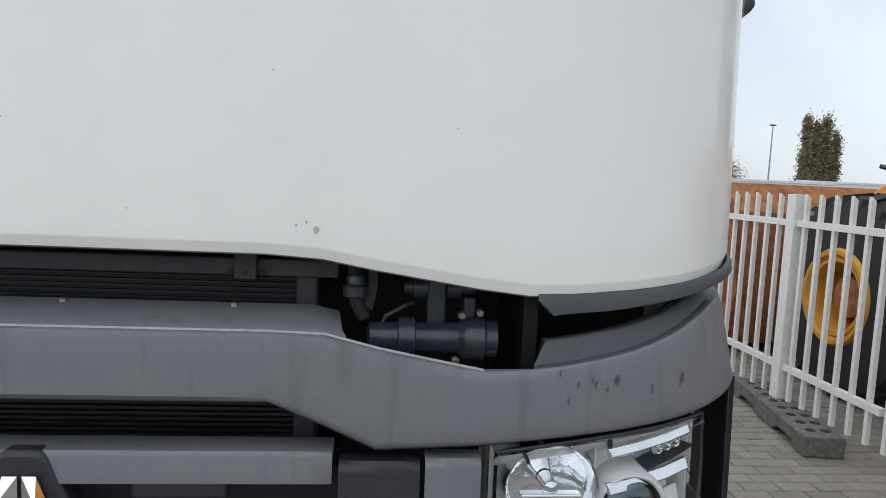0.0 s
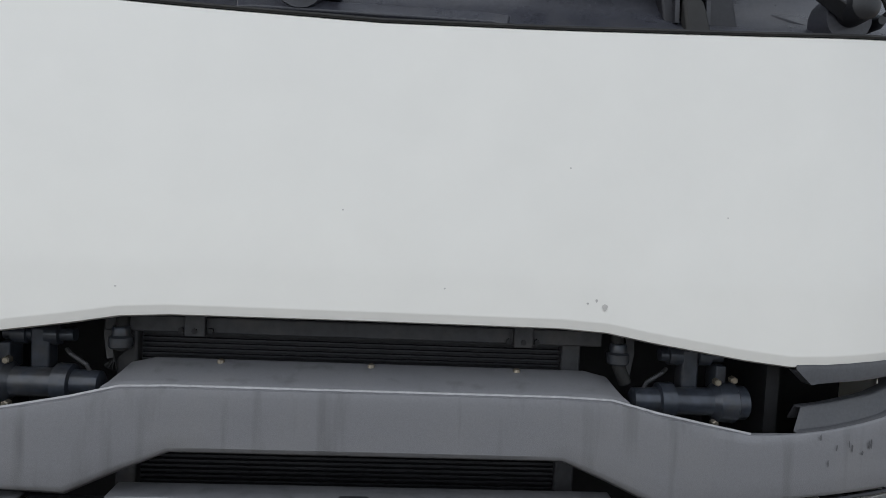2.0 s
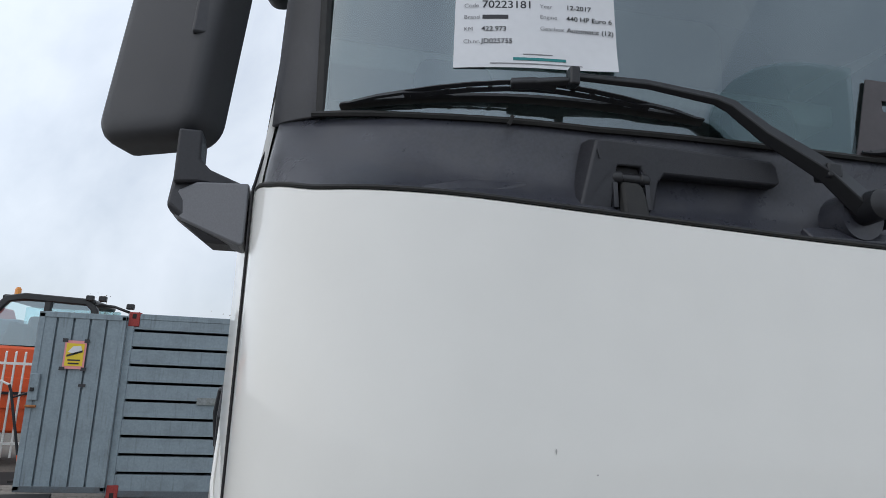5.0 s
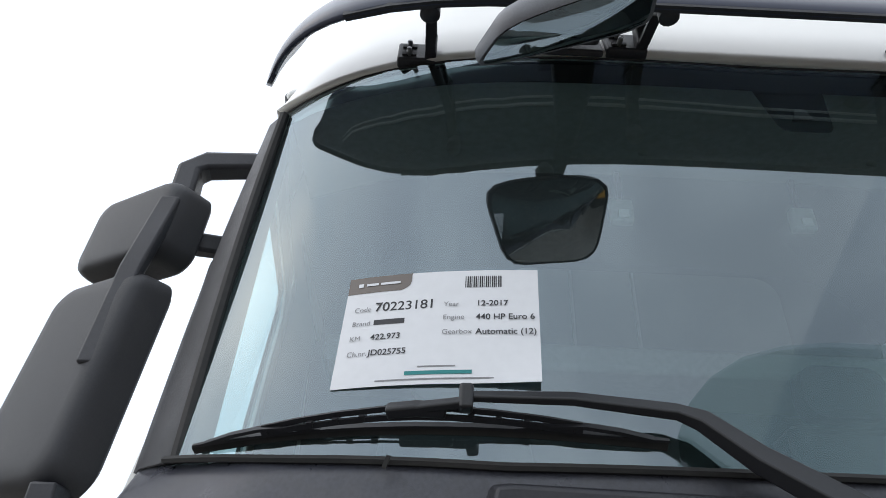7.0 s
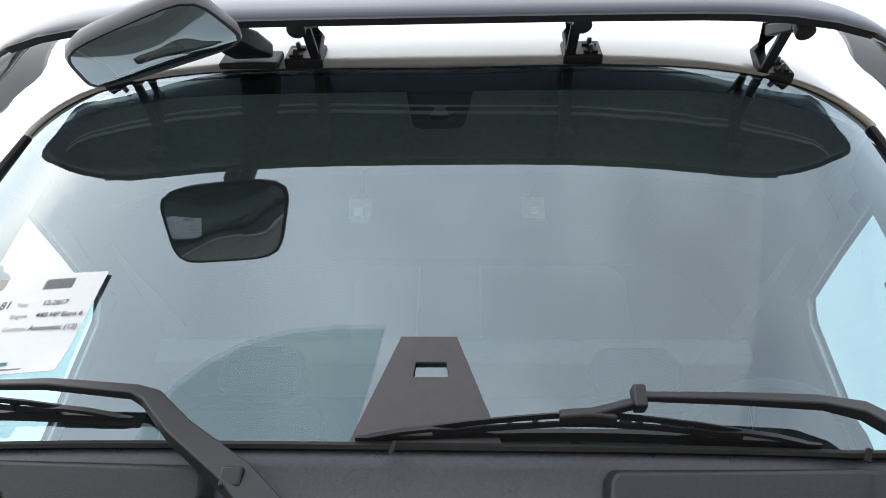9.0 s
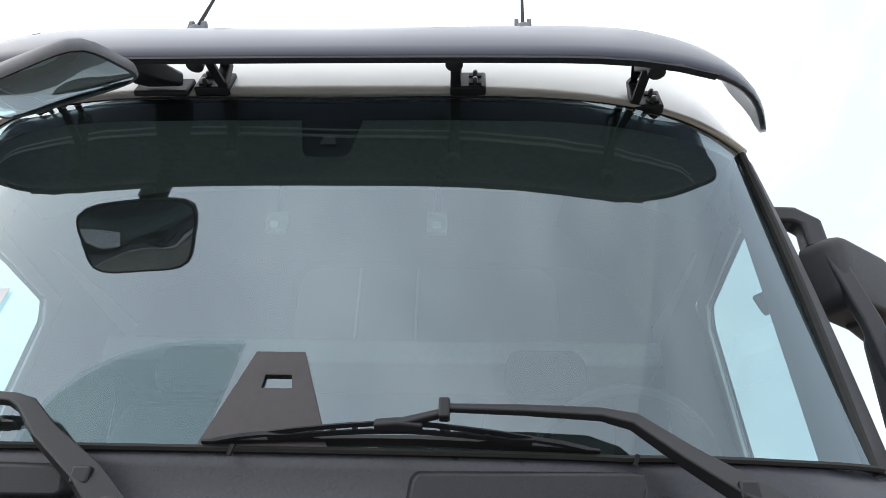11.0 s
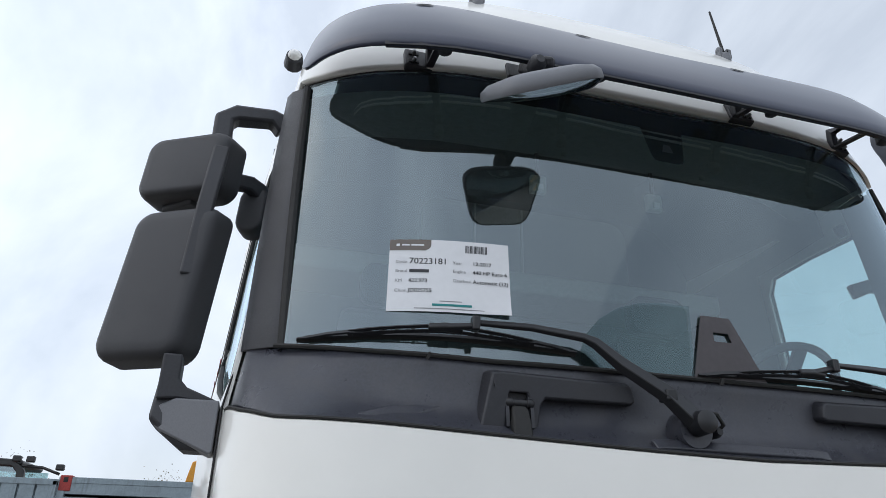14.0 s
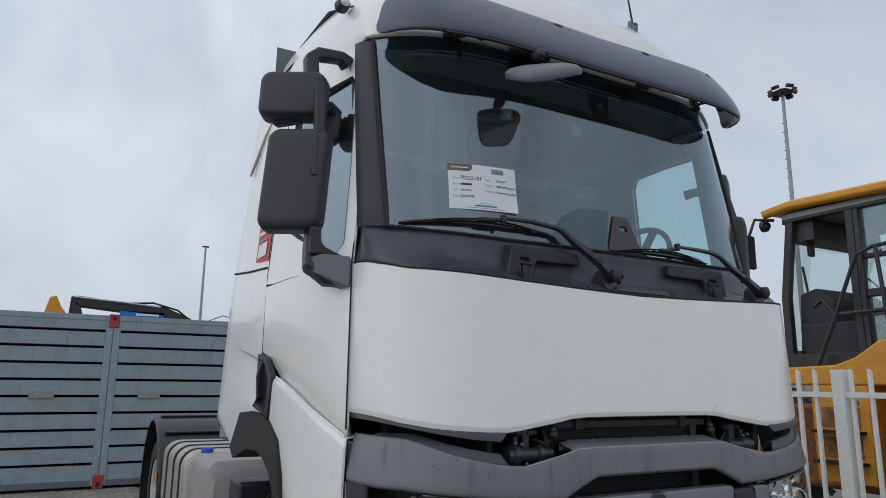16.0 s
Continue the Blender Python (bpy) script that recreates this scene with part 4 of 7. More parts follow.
    st = [side(y, z, s, 0.006) for y, z in ((1.645, 2.40), (1.875, 2.44), (1.86, 2.21), (1.64, 2.19))]
    if s < 0:
        bm = bmesh.new()
        bm.faces.new([bm.verts.new(p) for p in st])
        k = part("sticker", bm, M["sticker_red"], truck, "red and white paper sticker", smooth=False)
        for y0, y1, z0, z1, mt in ((1.68, 1.83, 2.225, 2.30, "paper"), (1.68, 1.84, 2.31, 2.322, "pinkgrey"), (1.69, 1.84, 2.39, 2.41, "paper"), (1.69, 1.84, 2.35, 2.37, "paper")):
            bm = bmesh.new()
            bm.faces.new([bm.verts.new(side(y, z, s, 0.009 if mt == "paper" else 0.011)) for y, z in ((y0, z0), (y1, z0), (y1, z1), (y0, z1))])
            part("printed_bar", bm, M[mt], k, smooth=False)
# rear wall and underside of the cab
part("rear_wall", loft([[(x, y, z) for x in (-w, -w * 0.5, 0, w * 0.5, w)] for w, y, z in ((1.27, 2.27, 1.25), (1.27, 2.07, 2.1), (1.19, 1.87, 3.1), (1.0, 1.83, 3.5), (0.75, 1.82, 3.72))]), M["white"], truck, thick=0.03)
part("cab_floor", box(-1.18, 1.18, 0.75, 2.15, 1.35, 1.42), M["dark"], truck)

# ---------- door mirrors ----------


def rounded(o, ex, ez, w, h, r, n=6):
    """A rounded rectangle about o."""
    pts = []
    for cx, cz, a0 in ((w / 2 - r, h / 2 - r, 0), (-w / 2 + r, h / 2 - r, 90), (-w / 2 + r, -h / 2 + r, 180), (w / 2 - r, -h / 2 + r, 270)):
        for q in range(n + 1):
            a = radians(a0 + 90 * q / n)
            pts.append(o + ex * (cx + r * math.cos(a)) + ez * (cz + r * math.sin(a)))
    return pts


def housing(name, c, w, h, deep, s, lean, parent, label, r=0.05, turn=42.7):
    c0, s0 = math.cos(radians(turn)), math.sin(radians(turn))
    ex = Vector((-s * c0, -s0, 0))
    fw = Vector((s0 * s, -c0, 0))
    ez = Vector((s * lean, 0.05, 1)).normalized()
    c = Vector(c)
    rings = [rounded(c - fw * deep * 0.5, ex, ez, w * 0.95, h * 0.96, r), rounded(c - fw * deep * 0.42, ex, ez, w, h, r), rounded(c + fw * deep * 0.12, ex, ez, w * 0.985, h * 0.985, r),
             rounded(c + fw * deep * 0.28, ex, ez, w * 0.965, h * 0.97, r), rounded(c + fw * deep * 0.40, ex, ez, w * 0.92, h * 0.935, r * 0.95), rounded(c + fw * deep * 0.47, ex, ez, w * 0.84, h * 0.88, r * 0.85), rounded(c + fw * deep * 0.5, ex, ez, w * 0.7, h * 0.78, r * 0.7)]
    m = part(name, loft(rings, True, True), M["mirror_case"], parent, label)
    part("mirror_glass", loft([rounded(c - fw * (deep * 0.5 + 0.004), ex, ez, w * 0.88, h * 0.9, r * 0.8), rounded(c - fw * (deep * 0.5 + 0.006), ex, ez, w * 0.86, h * 0.885, r * 0.8)], True, True), M["mirror"], m)
    return m


for s in (-1, 1):
    arm = part("mirror_arm", bar([(s * 1.20, 0.43, 1.99), (s * 1.255, 0.44, 1.995), (s * 1.325, 0.45, 2.03), (s * 1.327, 0.46, 2.09), (s * 1.325, 0.46, 2.17)], [0.10, 0.11, 0.075, 0.05, 0.045], [0.08, 0.085, 0.08, 0.07, 0.06], (0, -1, 0)), M["black"], truck, "black mirror arm with two mirror heads", bevel=0.012)
    ft = [(1.197, 2.053), (1.30, 2.062), (1.343, 2.045), (1.342, 1.998), (1.325, 1.985), (1.205, 1.93), (1.197, 1.935)]
    foot = prism([(s * x, z) for x, z in ft], 0.345, 0.43, "y")
    for v in foot.verts:
        v.co.y += 0.5 * (abs(v.co.x) - 1.2)
    part("arm_foot", foot, M["mirror_shell"], arm, "scuffed dark grey arm foot", bevel=0.012)
    part("arm_joint", prism([(s * x, z) for x, z in ((1.302, 2.17), (1.347, 2.17), (1.347, 2.058), (1.302, 2.062), (1.20, 2.052), (1.205, 2.062), (1.28, 2.09), (1.30, 2.11))], 0.40, 0.46, "y"), M["black"], arm, bevel=0.008)
    if s > 0:
        housing("large_mirror", (1.412, 0.49, 2.385), 0.25, 0.445, 0.10, s, 0.085, arm, "large black mirror head", 0.05, 34)
        housing("small_mirror", (1.392, 0.58, 2.776), 0.29, 0.215, 0.11, s, 0.05, arm, "small black wide-angle mirror head", 0.045, 34)
    else:
        housing("large_mirror", (-1.390, 0.505, 2.380), 0.262, 0.452, 0.10, s, -0.085, arm, "large black mirror head", 0.05, 30)
        housing("small_mirror", (-1.392, 0.59, 2.776), 0.29, 0.215, 0.11, s, -0.05, arm, "small black wide-angle mirror head", 0.045, 30)
    part("arm_cover", bar([(s * 1.327, 0.425, 2.382), (s * 1.318, 0.445, 2.60), (s * 1.308, 0.50, 2.82)], 0.045, 0.03, (0, -1, 0)), M["black"], arm, bevel=0.006)
    part("upper_arm", bar([(s * 1.32, 0.58, 2.88), (s * 1.325, 0.59, 2.97), (s * 1.29, 0.60, 3.005), (s * 1.18, 0.61, 3.02), (s * 1.14, 0.62, 3.0)], [0.06, 0.06, 0.055, 0.05, 0.07], 0.06, (0, -1, 0)), M["black"], arm, bevel=0.01)
    part("tie_arm", bar([(s * 1.30, 0.58, 2.76), (s * 1.22, 0.62, 2.775), (s * 1.165, 0.66, 2.755)], [0.05, 0.05, 0.06], 0.04, (0, -1, 0)), M["black"], arm, bevel=0.008)
    if s < 0:
        housing("ramp_mirror", (s * 1.195, 0.66, 2.70), 0.095, 0.17, 0.07, s, -0.05, arm, "round side mirror below the tie arm", 0.045, 20)
    part("under_cap", bar([(s * 1.45, 0.66, 2.665), (s * 1.36, 0.58, 2.675)], 0.05, 0.03), M["black"], arm, bevel=0.01)
    arm.location = (0, 0.04, 0.012) if s < 0 else (-0.018, 0.09, -0.012)

# ---------- bumper ----------
above = set(truck.children)
BEAM_TOP = [(0, 1.318), (0.37, 1.318), (0.41, 1.315), (0.47, 1.299), (0.64, 1.266), (0.685, 1.260), (0.71, 1.261), (0.735, 1.269), (0.79, 1.276), (0.88, 1.294), (0.97, 1.318), (1.03, 1.341), (1.09, 1.362), (1.21, 1.37)]
BEAM_LOW = [(0, 1.206), (0.36, 1.206), (0.385, 1.195), (0.44, 1.14), (0.455, 1.132), (0.67, 1.143), (0.85, 1.163), (1.0, 1.178), (1.1, 1.19), (1.21, 1.19)]


def beam_out(x, k):
    """How far the beam stands before the front face: a rounded lower edge, and leaning back at the corners."""
    u = abs(x)
    o = {0: 0.002, 0.05: 0.012, 1.0: 0.004 if u < 0.69 else 0.014}.get(k, 0.018 if k < 0.9 else 0.015)
    return o - 0.035 * k * min(1.0, max(0.0, (u - 0.88) / 0.24))


beam = part("bumper_beam", loft(sheet(BEAM_LOW, BEAM_TOP, XS, (0, 0.05, 0.12, 0.35, 0.6, 0.85, 0.96, 1.0), lambda x, z, k: front(x, z, beam_out(x, k)))),
            M["bumper"], truck, "grey plastic bumper beam with dirt streaks and scuffs", thick=0.018)
# thin tube, paler than the beam, along its top edge
part("beam_edge", tube([front(x, lerp(BEAM_TOP, abs(x)) - 0.002, 0.006) for x in XS if abs(x) < 0.69], 0.003, 6), M["bumper_light"], beam, "pale line along the top edge")
rnd = random.Random(12)
for i in range(18):
    x, z = rnd.choice((-1, 1, 1)) * rnd.uniform(0.72, 1.02), rnd.uniform(1.215, 1.275)
    w, h = rnd.uniform(0.0008, 0.002), rnd.uniform(0.003, 0.011)
    bm = bmesh.new()
    bm.faces.new([bm.verts.new(front(x + w * math.cos(a) * (1 + 0.4 * math.sin(2 * a + i)), z + h * math.sin(a), beam_out(x, 0.4) + 0.0015)) for a in [math.tau * q / 9 for q in range(9)]])
    part("scuff_mark", bm, M["scuff"], beam)
led = [i * 0.044 for i in range(-10, 11)]
part("beam_ledge", loft([[Vector((x * w, y, z - (drop if abs(x) > 0.41 else 0.0))) for x in led] for w, y, z, drop in ((1.0, -0.012, 1.316, 0.006), (0.985, 0.006, 1.321, 0.006), (0.975, 0.04, 1.330, 0.008), (0.965, 0.08, 1.341, 0.01), (0.96, 0.092, 1.338, 0.012), (0.96, 0.094, 1.30, 0.0))]), M["bumper"], beam, "grey ledge behind the beam's edge", thick=0.006)
for x in (-0.268, -0.005, 0.257):
    part("bolt", lathe([(-0.004, 0.007), (0.003, 0.006), (0.005, 0.003)], (x, 0.07, 1.339), "z", 8), M["bolt"], beam)
for s in (-1, 1):
    us = [0.732, 0.745, 0.76, 0.78] + [u for u in plan(0.0, 1.0) if 0.79 < u < 1.178]
    # smooth inner lip standing on the step of the beam, its inner end cut at a slant
    lip_h = [(0.73, 0.035), (0.85, 0.034), (0.95, 0.030), (1.05, 0.022), (1.1, 0.014), (1.18, 0.006)]

    def lip_at(u, k, back, dz=0.0):
        v = u + 0.022 * k * max(0.0, 1 - (u - 0.732) / 0.25)
        return front(s * v, lerp(BEAM_TOP, v) + 0.001 + k * lerp(lip_h, v) + dz, beam_out(v, 1.0) - back)
    part("step_lip", loft([[lip_at(u, k, back, dz) for u in us] for k, back, dz in ((0, 0.0, 0), (0.04, 0.012, 0), (0.9, 0.026, 0), (1.0, 0.031, 0), (1.0, 0.05, -0.002), (1.0, 0.07, -0.03))]), M["lip"], beam, "darker grey inner step lip", thick=0.005)
    st_low = [(0.735, 1.374), (0.762, 1.349), (0.78, 1.353), (0.86, 1.359), (0.98, 1.377), (1.088, 1.399), (1.21, 1.43)]
    us2 = [0.737, 0.745, 0.754, 0.762, 0.775] + [u for u in plan(0.0, 1.0) if u > 0.785]
    part("panel_trim", loft([[front(s * u, lerp(PANEL_LOW, u) + 0.006, -0.006) for u in us2], [front(s * u, lerp(PANEL_LOW, u) - 0.003, 0.0) for u in us2], [front(s * u, lerp(st_low, u), 0.001) for u in us2], [front(s * u, lerp(st_low, u) - 0.002, -0.03) for u in us2]]), M["lip"], truck, "dark grey trim strip", thick=0.006)
# radiator, cross bar, brackets
part("cross_bar", box(-0.48, 0.42, 0.098, 0.13, 1.382, 1.412), M["bar_grey"], truck, "dusty dark steel cross bar", bevel=0.003)
for x in (-0.32, 0.27):
    b = part("bar_bracket", box(x - 0.018, x + 0.018, 0.086, 0.10, 1.378, 1.425), M["bar_grey"], truck, bevel=0.002)
    for q in (-0.026, 0.0, 0.026):
        part("rivet", lathe([(0, 0.005), (0.006, 0.005)], (x + q, 0.084 if q == 0 else 0.092, 1.388), "y", 8), M["dark"], b)
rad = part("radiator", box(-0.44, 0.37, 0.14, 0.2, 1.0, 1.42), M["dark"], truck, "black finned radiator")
for i in range(36):
    z = 1.06 + i * 0.0095
    part("fin", box(-0.425, 0.352, 0.128, 0.142, z, z + 0.003), M["fin"], rad, smooth=False)
for x in (-0.447, 0.367):
    part("radiator_tank", box(x - 0.018, x + 0.018, 0.115, 0.2, 1.0, 1.40), M["bar_grey"], rad, bevel=0.004)
# boxes added to close the bay, coloured near-black in place of its shade
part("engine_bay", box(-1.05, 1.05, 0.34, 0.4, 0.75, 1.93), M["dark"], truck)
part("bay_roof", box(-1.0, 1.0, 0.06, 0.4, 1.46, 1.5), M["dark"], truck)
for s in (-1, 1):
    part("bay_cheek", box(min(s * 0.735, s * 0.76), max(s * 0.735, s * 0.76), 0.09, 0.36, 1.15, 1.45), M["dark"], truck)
    # steering damper, hoses and bolts in the opening
    cyl = part("cab_mount", lathe([(-0.13, 0.014), (-0.125, 0.022), (-0.08, 0.024), (-0.078, 0.033), (-0.052, 0.034), (-0.05, 0.025), (0.02, 0.026), (0.03, 0.036), (0.062, 0.038), (0.066, 0.032), (0.085, 0.031), (0.088, 0.012)] if s > 0 else
                [(-0.088, 0.012), (-0.085, 0.031), (-0.066, 0.032), (-0.062, 0.038), (-0.03, 0.036), (-0.02, 0.026), (0.05, 0.025), (0.052, 0.034), (0.078, 0.033), (0.08, 0.024), (0.125, 0.022), (0.13, 0.014)], (s * 0.60, 0.075, 1.292), "x", 20), M["engine"], truck, "dark painted steel cab mount tube")
    part("mount_pin", lathe([(-0.06, 0.012), (-0.045, 0.013), (-0.044, 0.019), (-0.02, 0.019), (-0.019, 0.013), (0.01, 0.013), (0.012, 0.019), (0.035, 0.019), (0.036, 0.012), (0.06, 0.012)], (s * 0.59, 0.10, 1.372), "x", 14), M["engine"], cyl)
    part("mount_link", box(s * 0.585 - 0.016, s * 0.585 + 0.016, 0.085, 0.12, 1.30, 1.385), M["engine"], cyl, bevel=0.004)
    part("mount_fork", box(s * 0.64 - 0.01, s * 0.64 + 0.01, 0.075, 0.12, 1.31, 1.36), M["engine"], cyl, bevel=0.003)
    for x, y, z in ((0.615, 0.04, 1.262), (0.625, 0.06, 1.333), (0.655, 0.06, 1.338), (0.535, 0.05, 1.262)):
        part("bolt_head", lathe([(-0.008, 0.005), (-0.006, 0.007), (0.006, 0.007)], (s * x, y, z), "y", 6), M["bolt"], cyl)
    part("hose", tube([(s * 0.445, 0.10, 1.44), (s * 0.447, 0.095, 1.40), (s * 0.45, 0.09, 1.35), (s * 0.465, 0.09, 1.318)], 0.012, 10), M["rubber"], cyl)
    part("hose_collar", lathe([(-0.02, 0.017), (-0.016, 0.021), (0.0, 0.021), (0.004, 0.016), (0.016, 0.016), (0.02, 0.014)], (s * 0.449, 0.093, 1.372), "z", 14), M["engine"], cyl)
    part("cable", tube([(s * 0.49, 0.08, 1.30), (s * 0.50, 0.075, 1.325), (s * 0.53, 0.08, 1.342), (s * 0.545, 0.10, 1.345)], 0.004, 6), M["bar_grey"], cyl)
    part("strut", bar([(s * 0.475, 0.12, 1.43), (s * 0.478, 0.115, 1.37), (s * 0.47, 0.11, 1.33)], 0.016, 0.01, (0, -1, 0)), M["bar_grey"], cyl)
# grille below the beam
part("grille_frame", loft([[front(x, z, o) for x in [0.43 * i / 8 - 0.005 for i in range(-8, 9)]] for z, o in ((1.205, -0.004), (1.207, -0.08))]), M["black"], truck)
part("grille_bar", loft([[front(x, z, o) for x in [0.425 * i / 10 for i in range(-10, 11)]] for z, o in ((1.134, -0.05), (1.133, 0.006), (1.125, 0.012), (1.085, 0.012), (1.08, 0.0))]), M["bumper"], truck, "flat grey grille bar", thick=0.01)
# backing box whose near-black colour gives the shade behind the slats
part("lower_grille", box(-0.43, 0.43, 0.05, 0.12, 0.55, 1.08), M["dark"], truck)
for i in range(5):
    z = 0.62 + i * 0.09
    part("grille_slat", box(-0.42, 0.42, 0.01, 0.04, z, z + 0.03), M["black"], truck, bevel=0.006)
part("grille_scoop", prism([(0.13, 1.095), (0.15, 1.11), (0.25, 1.11), (0.27, 1.095), (0.27, 1.06), (0.13, 1.06)], -0.03, 0.0, "y"), M["black"], truck, bevel=0.005)
# badge: a plain faceted chrome shape in a black surround
sur = part("badge_surround", prism([(-0.105, 1.02), (-0.06, 1.125), (-0.045, 1.135), (0.0, 1.135), (0.015, 1.125), (0.06, 1.02)], -0.035, 0.0, "y"), M["black"], truck, "black surround of the front badge", bevel=0.008)
for a, b in ((-0.075, -0.024), (-0.018, 0.032)):
    bm = bmesh.new()
    q = [(a, 1.02), (a + (0.03 if a < -0.05 else 0.0), 1.10), (b - (0.0 if a < -0.05 else 0.03), 1.10), (b, 1.02)]
    v = [bm.verts.new((x, -0.04, z)) for x, z in q]
    t = bm.verts.new(((a + b) / 2, -0.055, 1.06))
    for i in range(4):
        bm.faces.new((v[i], v[(i + 1) % 4], t))
    part("badge_facet", bm, M["chrome"], sur, "chrome facet", smooth=False)
# lower corners with the headlamps
for s in (-1, 1):
    part("bumper_pod", loft([[front(s * u, z, o) for u in (0.435, 0.50, 0.56)] for z, o in ((1.118, -0.03), (1.118, 0.004), (1.10, 0.012), (0.6, 0.012))]), M["black"], truck, "black bumper infill", thick=0.01)
    part("bumper_pod", loft([[front(s * u, z, o) for u in (0.568, 0.61, 0.655)] for z, o in ((1.124, -0.03), (1.124, 0.006), (1.11, 0.014), (0.6, 0.014))]), M["bumper"], truck, "grey bumper infill", thick=0.01)
    hl = part("headlamp", loft([[front(s * u, z, -0.14) for u in (0.675, 0.78, 0.88, 0.98, 1.03)] for z in (0.92, 1.18)]), M["lamp_back"], truck, "clear headlamp with chrome reflectors")
    hu = [0.68, 0.75, 0.82, 0.89, 0.96, 1.02, 1.05]
    hlow, htop = [(0.68, 0.93), (1.05, 0.98)], [(0.68, 1.128), (0.85, 1.152), (1.05, 1.172)]
    part("headlamp_lens", loft([[front(s * u, lerp(hlow, u) * (1 - k) + lerp(htop, u) * k, 0.008 - (0.02 if k in (0, 1.0) else 0)) for u in hu] for k in (0, 0.06, 0.35, 0.65, 0.94, 1.0)]), M["clear"], hl, "clear polycarbonate lens").visible_shadow = False
    part("headlamp_rim", tube([front(s * u, lerp(htop, u) + 0.003, 0.0) for u in hu] + [front(s * 1.055, 1.08, 0), front(s * 1.05, 0.98, 0)], 0.0035, 6), M["black"], hl)
    part("headlamp_shelf", loft([[front(s * u, lerp(htop, u) - 0.004, o) for u in hu] for o in (-0.008, -0.13)]), M["reflector"], hl)
    part("headlamp_wall", loft([[front(s * 0.684, z, o) for o in (-0.006, -0.13)] for z in (0.93, 1.125)]), M["reflector"], hl)
    part("bezel", loft([[front(s * u, lerp(hlow, u) * (1 - k) + lerp(htop, u) * k, -0.06) for u in hu] for k in (0, 0.5, 1.0)]), M["bezel"], hl, "satin silver bezel")
    p = front(s * 0.775, 1.066, -0.012)
    bowl = [(0.0, 0.074), (0.012, 0.071), (0.026, 0.066), (0.038, 0.045), (0.044, 0.022), (0.045, 0.012)]
    part("reflector_bowl", lathe(bowl, p, "y", 32, caps=False), M["reflector"], hl, "chrome reflector bowl")
    part("bulb_hood", lathe([(-0.004, 0.004), (0.0, 0.012), (0.04, 0.014)], p + Vector((0, 0.002, 0)), "y", 14), M["chrome"], hl)
    part("bowl_ring", lathe([(-0.002, 0.074), (-0.005, 0.077), (0.01, 0.081), (0.05, 0.083)], p, "y", 32, caps=False), M["chrome"], hl)
    part("bulb_shield", bar([p + Vector((-0.05, 0.004, -0.012)), p + Vector((0.05, 0.004, -0.012))], 0.012, 0.02, (0, -1, 0)), M["chrome"], hl, bevel=0.003)
    p = front(s * 0.915, 1.03, -0.006)
    part("projector_ring", lathe([(0.0, 0.052), (-0.004, 0.056), (0.004, 0.062), (0.05, 0.066)], p, "y", 28, caps=False), M["bezel"], hl)
    part("projector_cup", lathe([(0.002, 0.052), (0.03, 0.046), (0.04, 0.0)], p, "y", 28, caps=False), M["fin"], hl)
    part("projector_lens", lathe([(0.012, 0.05), (0.0, 0.04), (-0.006, 0.024), (-0.008, 0.003)], p, "y", 28, caps=False), M["projector"], hl, "dark projector lens").visible_shadow = False
    part("silver_fin", loft([[front(s * u, z, o) for u, o in ((0.845, -0.012), (0.862, -0.05))] for z in (0.98, 1.13)]), M["bezel"], hl, thick=0.004)
    part("trim_wedge", loft([[front(s * 0.985, 0.985, -0.012), front(s * 1.03, 0.99, -0.012)], [front(s * 0.97, 1.04, -0.02), front(s * 1.02, 1.05, -0.02)]]), M["bezel"], hl, "pale silver trim", thick=0.01)
    for i in range(3):
        u = 0.975 + i * 0.02
        p = front(s * u, 1.118 + i * 0.003, -0.025)
        part("running_lamp", lathe([(0.0, 0.012), (0.012, 0.009), (0.02, 0.002)], p, "y", 12, caps=False), M["reflector"], hl, "small chrome lamp cup")
    part("lamp_tray", loft([[front(s * u, 1.09 + (u - 0.94) * 0.25, o) for u in (0.945, 0.98, 1.02, 1.045)] for o in (-0.012, -0.05)]), M["fin"], hl, thick=0.004)
    for dz, w in ((-0.022, 0.018), (-0.082, 0.022)):
        part("chrome_strip", bar([front(s * u, lerp(htop, u) + dz - 0.06 * (1.03 - u), -0.012) for u in (0.87, 0.92, 0.98, 1.03)], w, 0.012, (0, -1, 0.3)), M["chrome"], hl, bevel=0.003)
    part("top_ledge", loft([[front(s * u, lerp(htop, u) - 0.006, -0.004) for u in hu], [front(s * u, lerp(htop, u) - 0.03, -0.03) for u in hu]]), M["bezel"], hl)
    for u in (0.725, 0.865):
        part("ledge_notch", bar([front(s * u, lerp(htop, u) - 0.004, 0.002), front(s * (u + 0.012), lerp(htop, u) - 0.028, -0.02)], 0.006, 0.006, (0, -1, 0)), M["dark"], hl)
    # air slot at the bumper's corner
    slot = part("corner_slot", loft([[front(s * u, z, -0.10) for u in (1.06, 1.12, 1.17, 1.2)] for z in (0.6, 1.19)]), M["dark"], truck, "black air slot at the bumper corner")
    part("slot_blade", loft([[front(s * 1.085, z, o) for o in (-0.04, -0.075)] for z in (0.95, 1.165)]), M["paper"], slot, "pale blade inside the slot", thick=0.01)
    part("slot_edge", loft([[front(s * u, z, 0.006) for u in (1.165, 1.185, 1.205)] for z in (0.6, 1.195)]), M["black"], slot, thick=0.02)
    part("chrome_edge", tube([front(s * 1.17, z, 0.014) for z in (0.6, 0.9, 1.18)], 0.006, 8), M["chrome"], slot)
    part("chrome_edge", tube([front(s * 1.20, z, 0.010) for z in (0.6, 0.9, 1.19)], 0.004, 8), M["chrome"], slot)
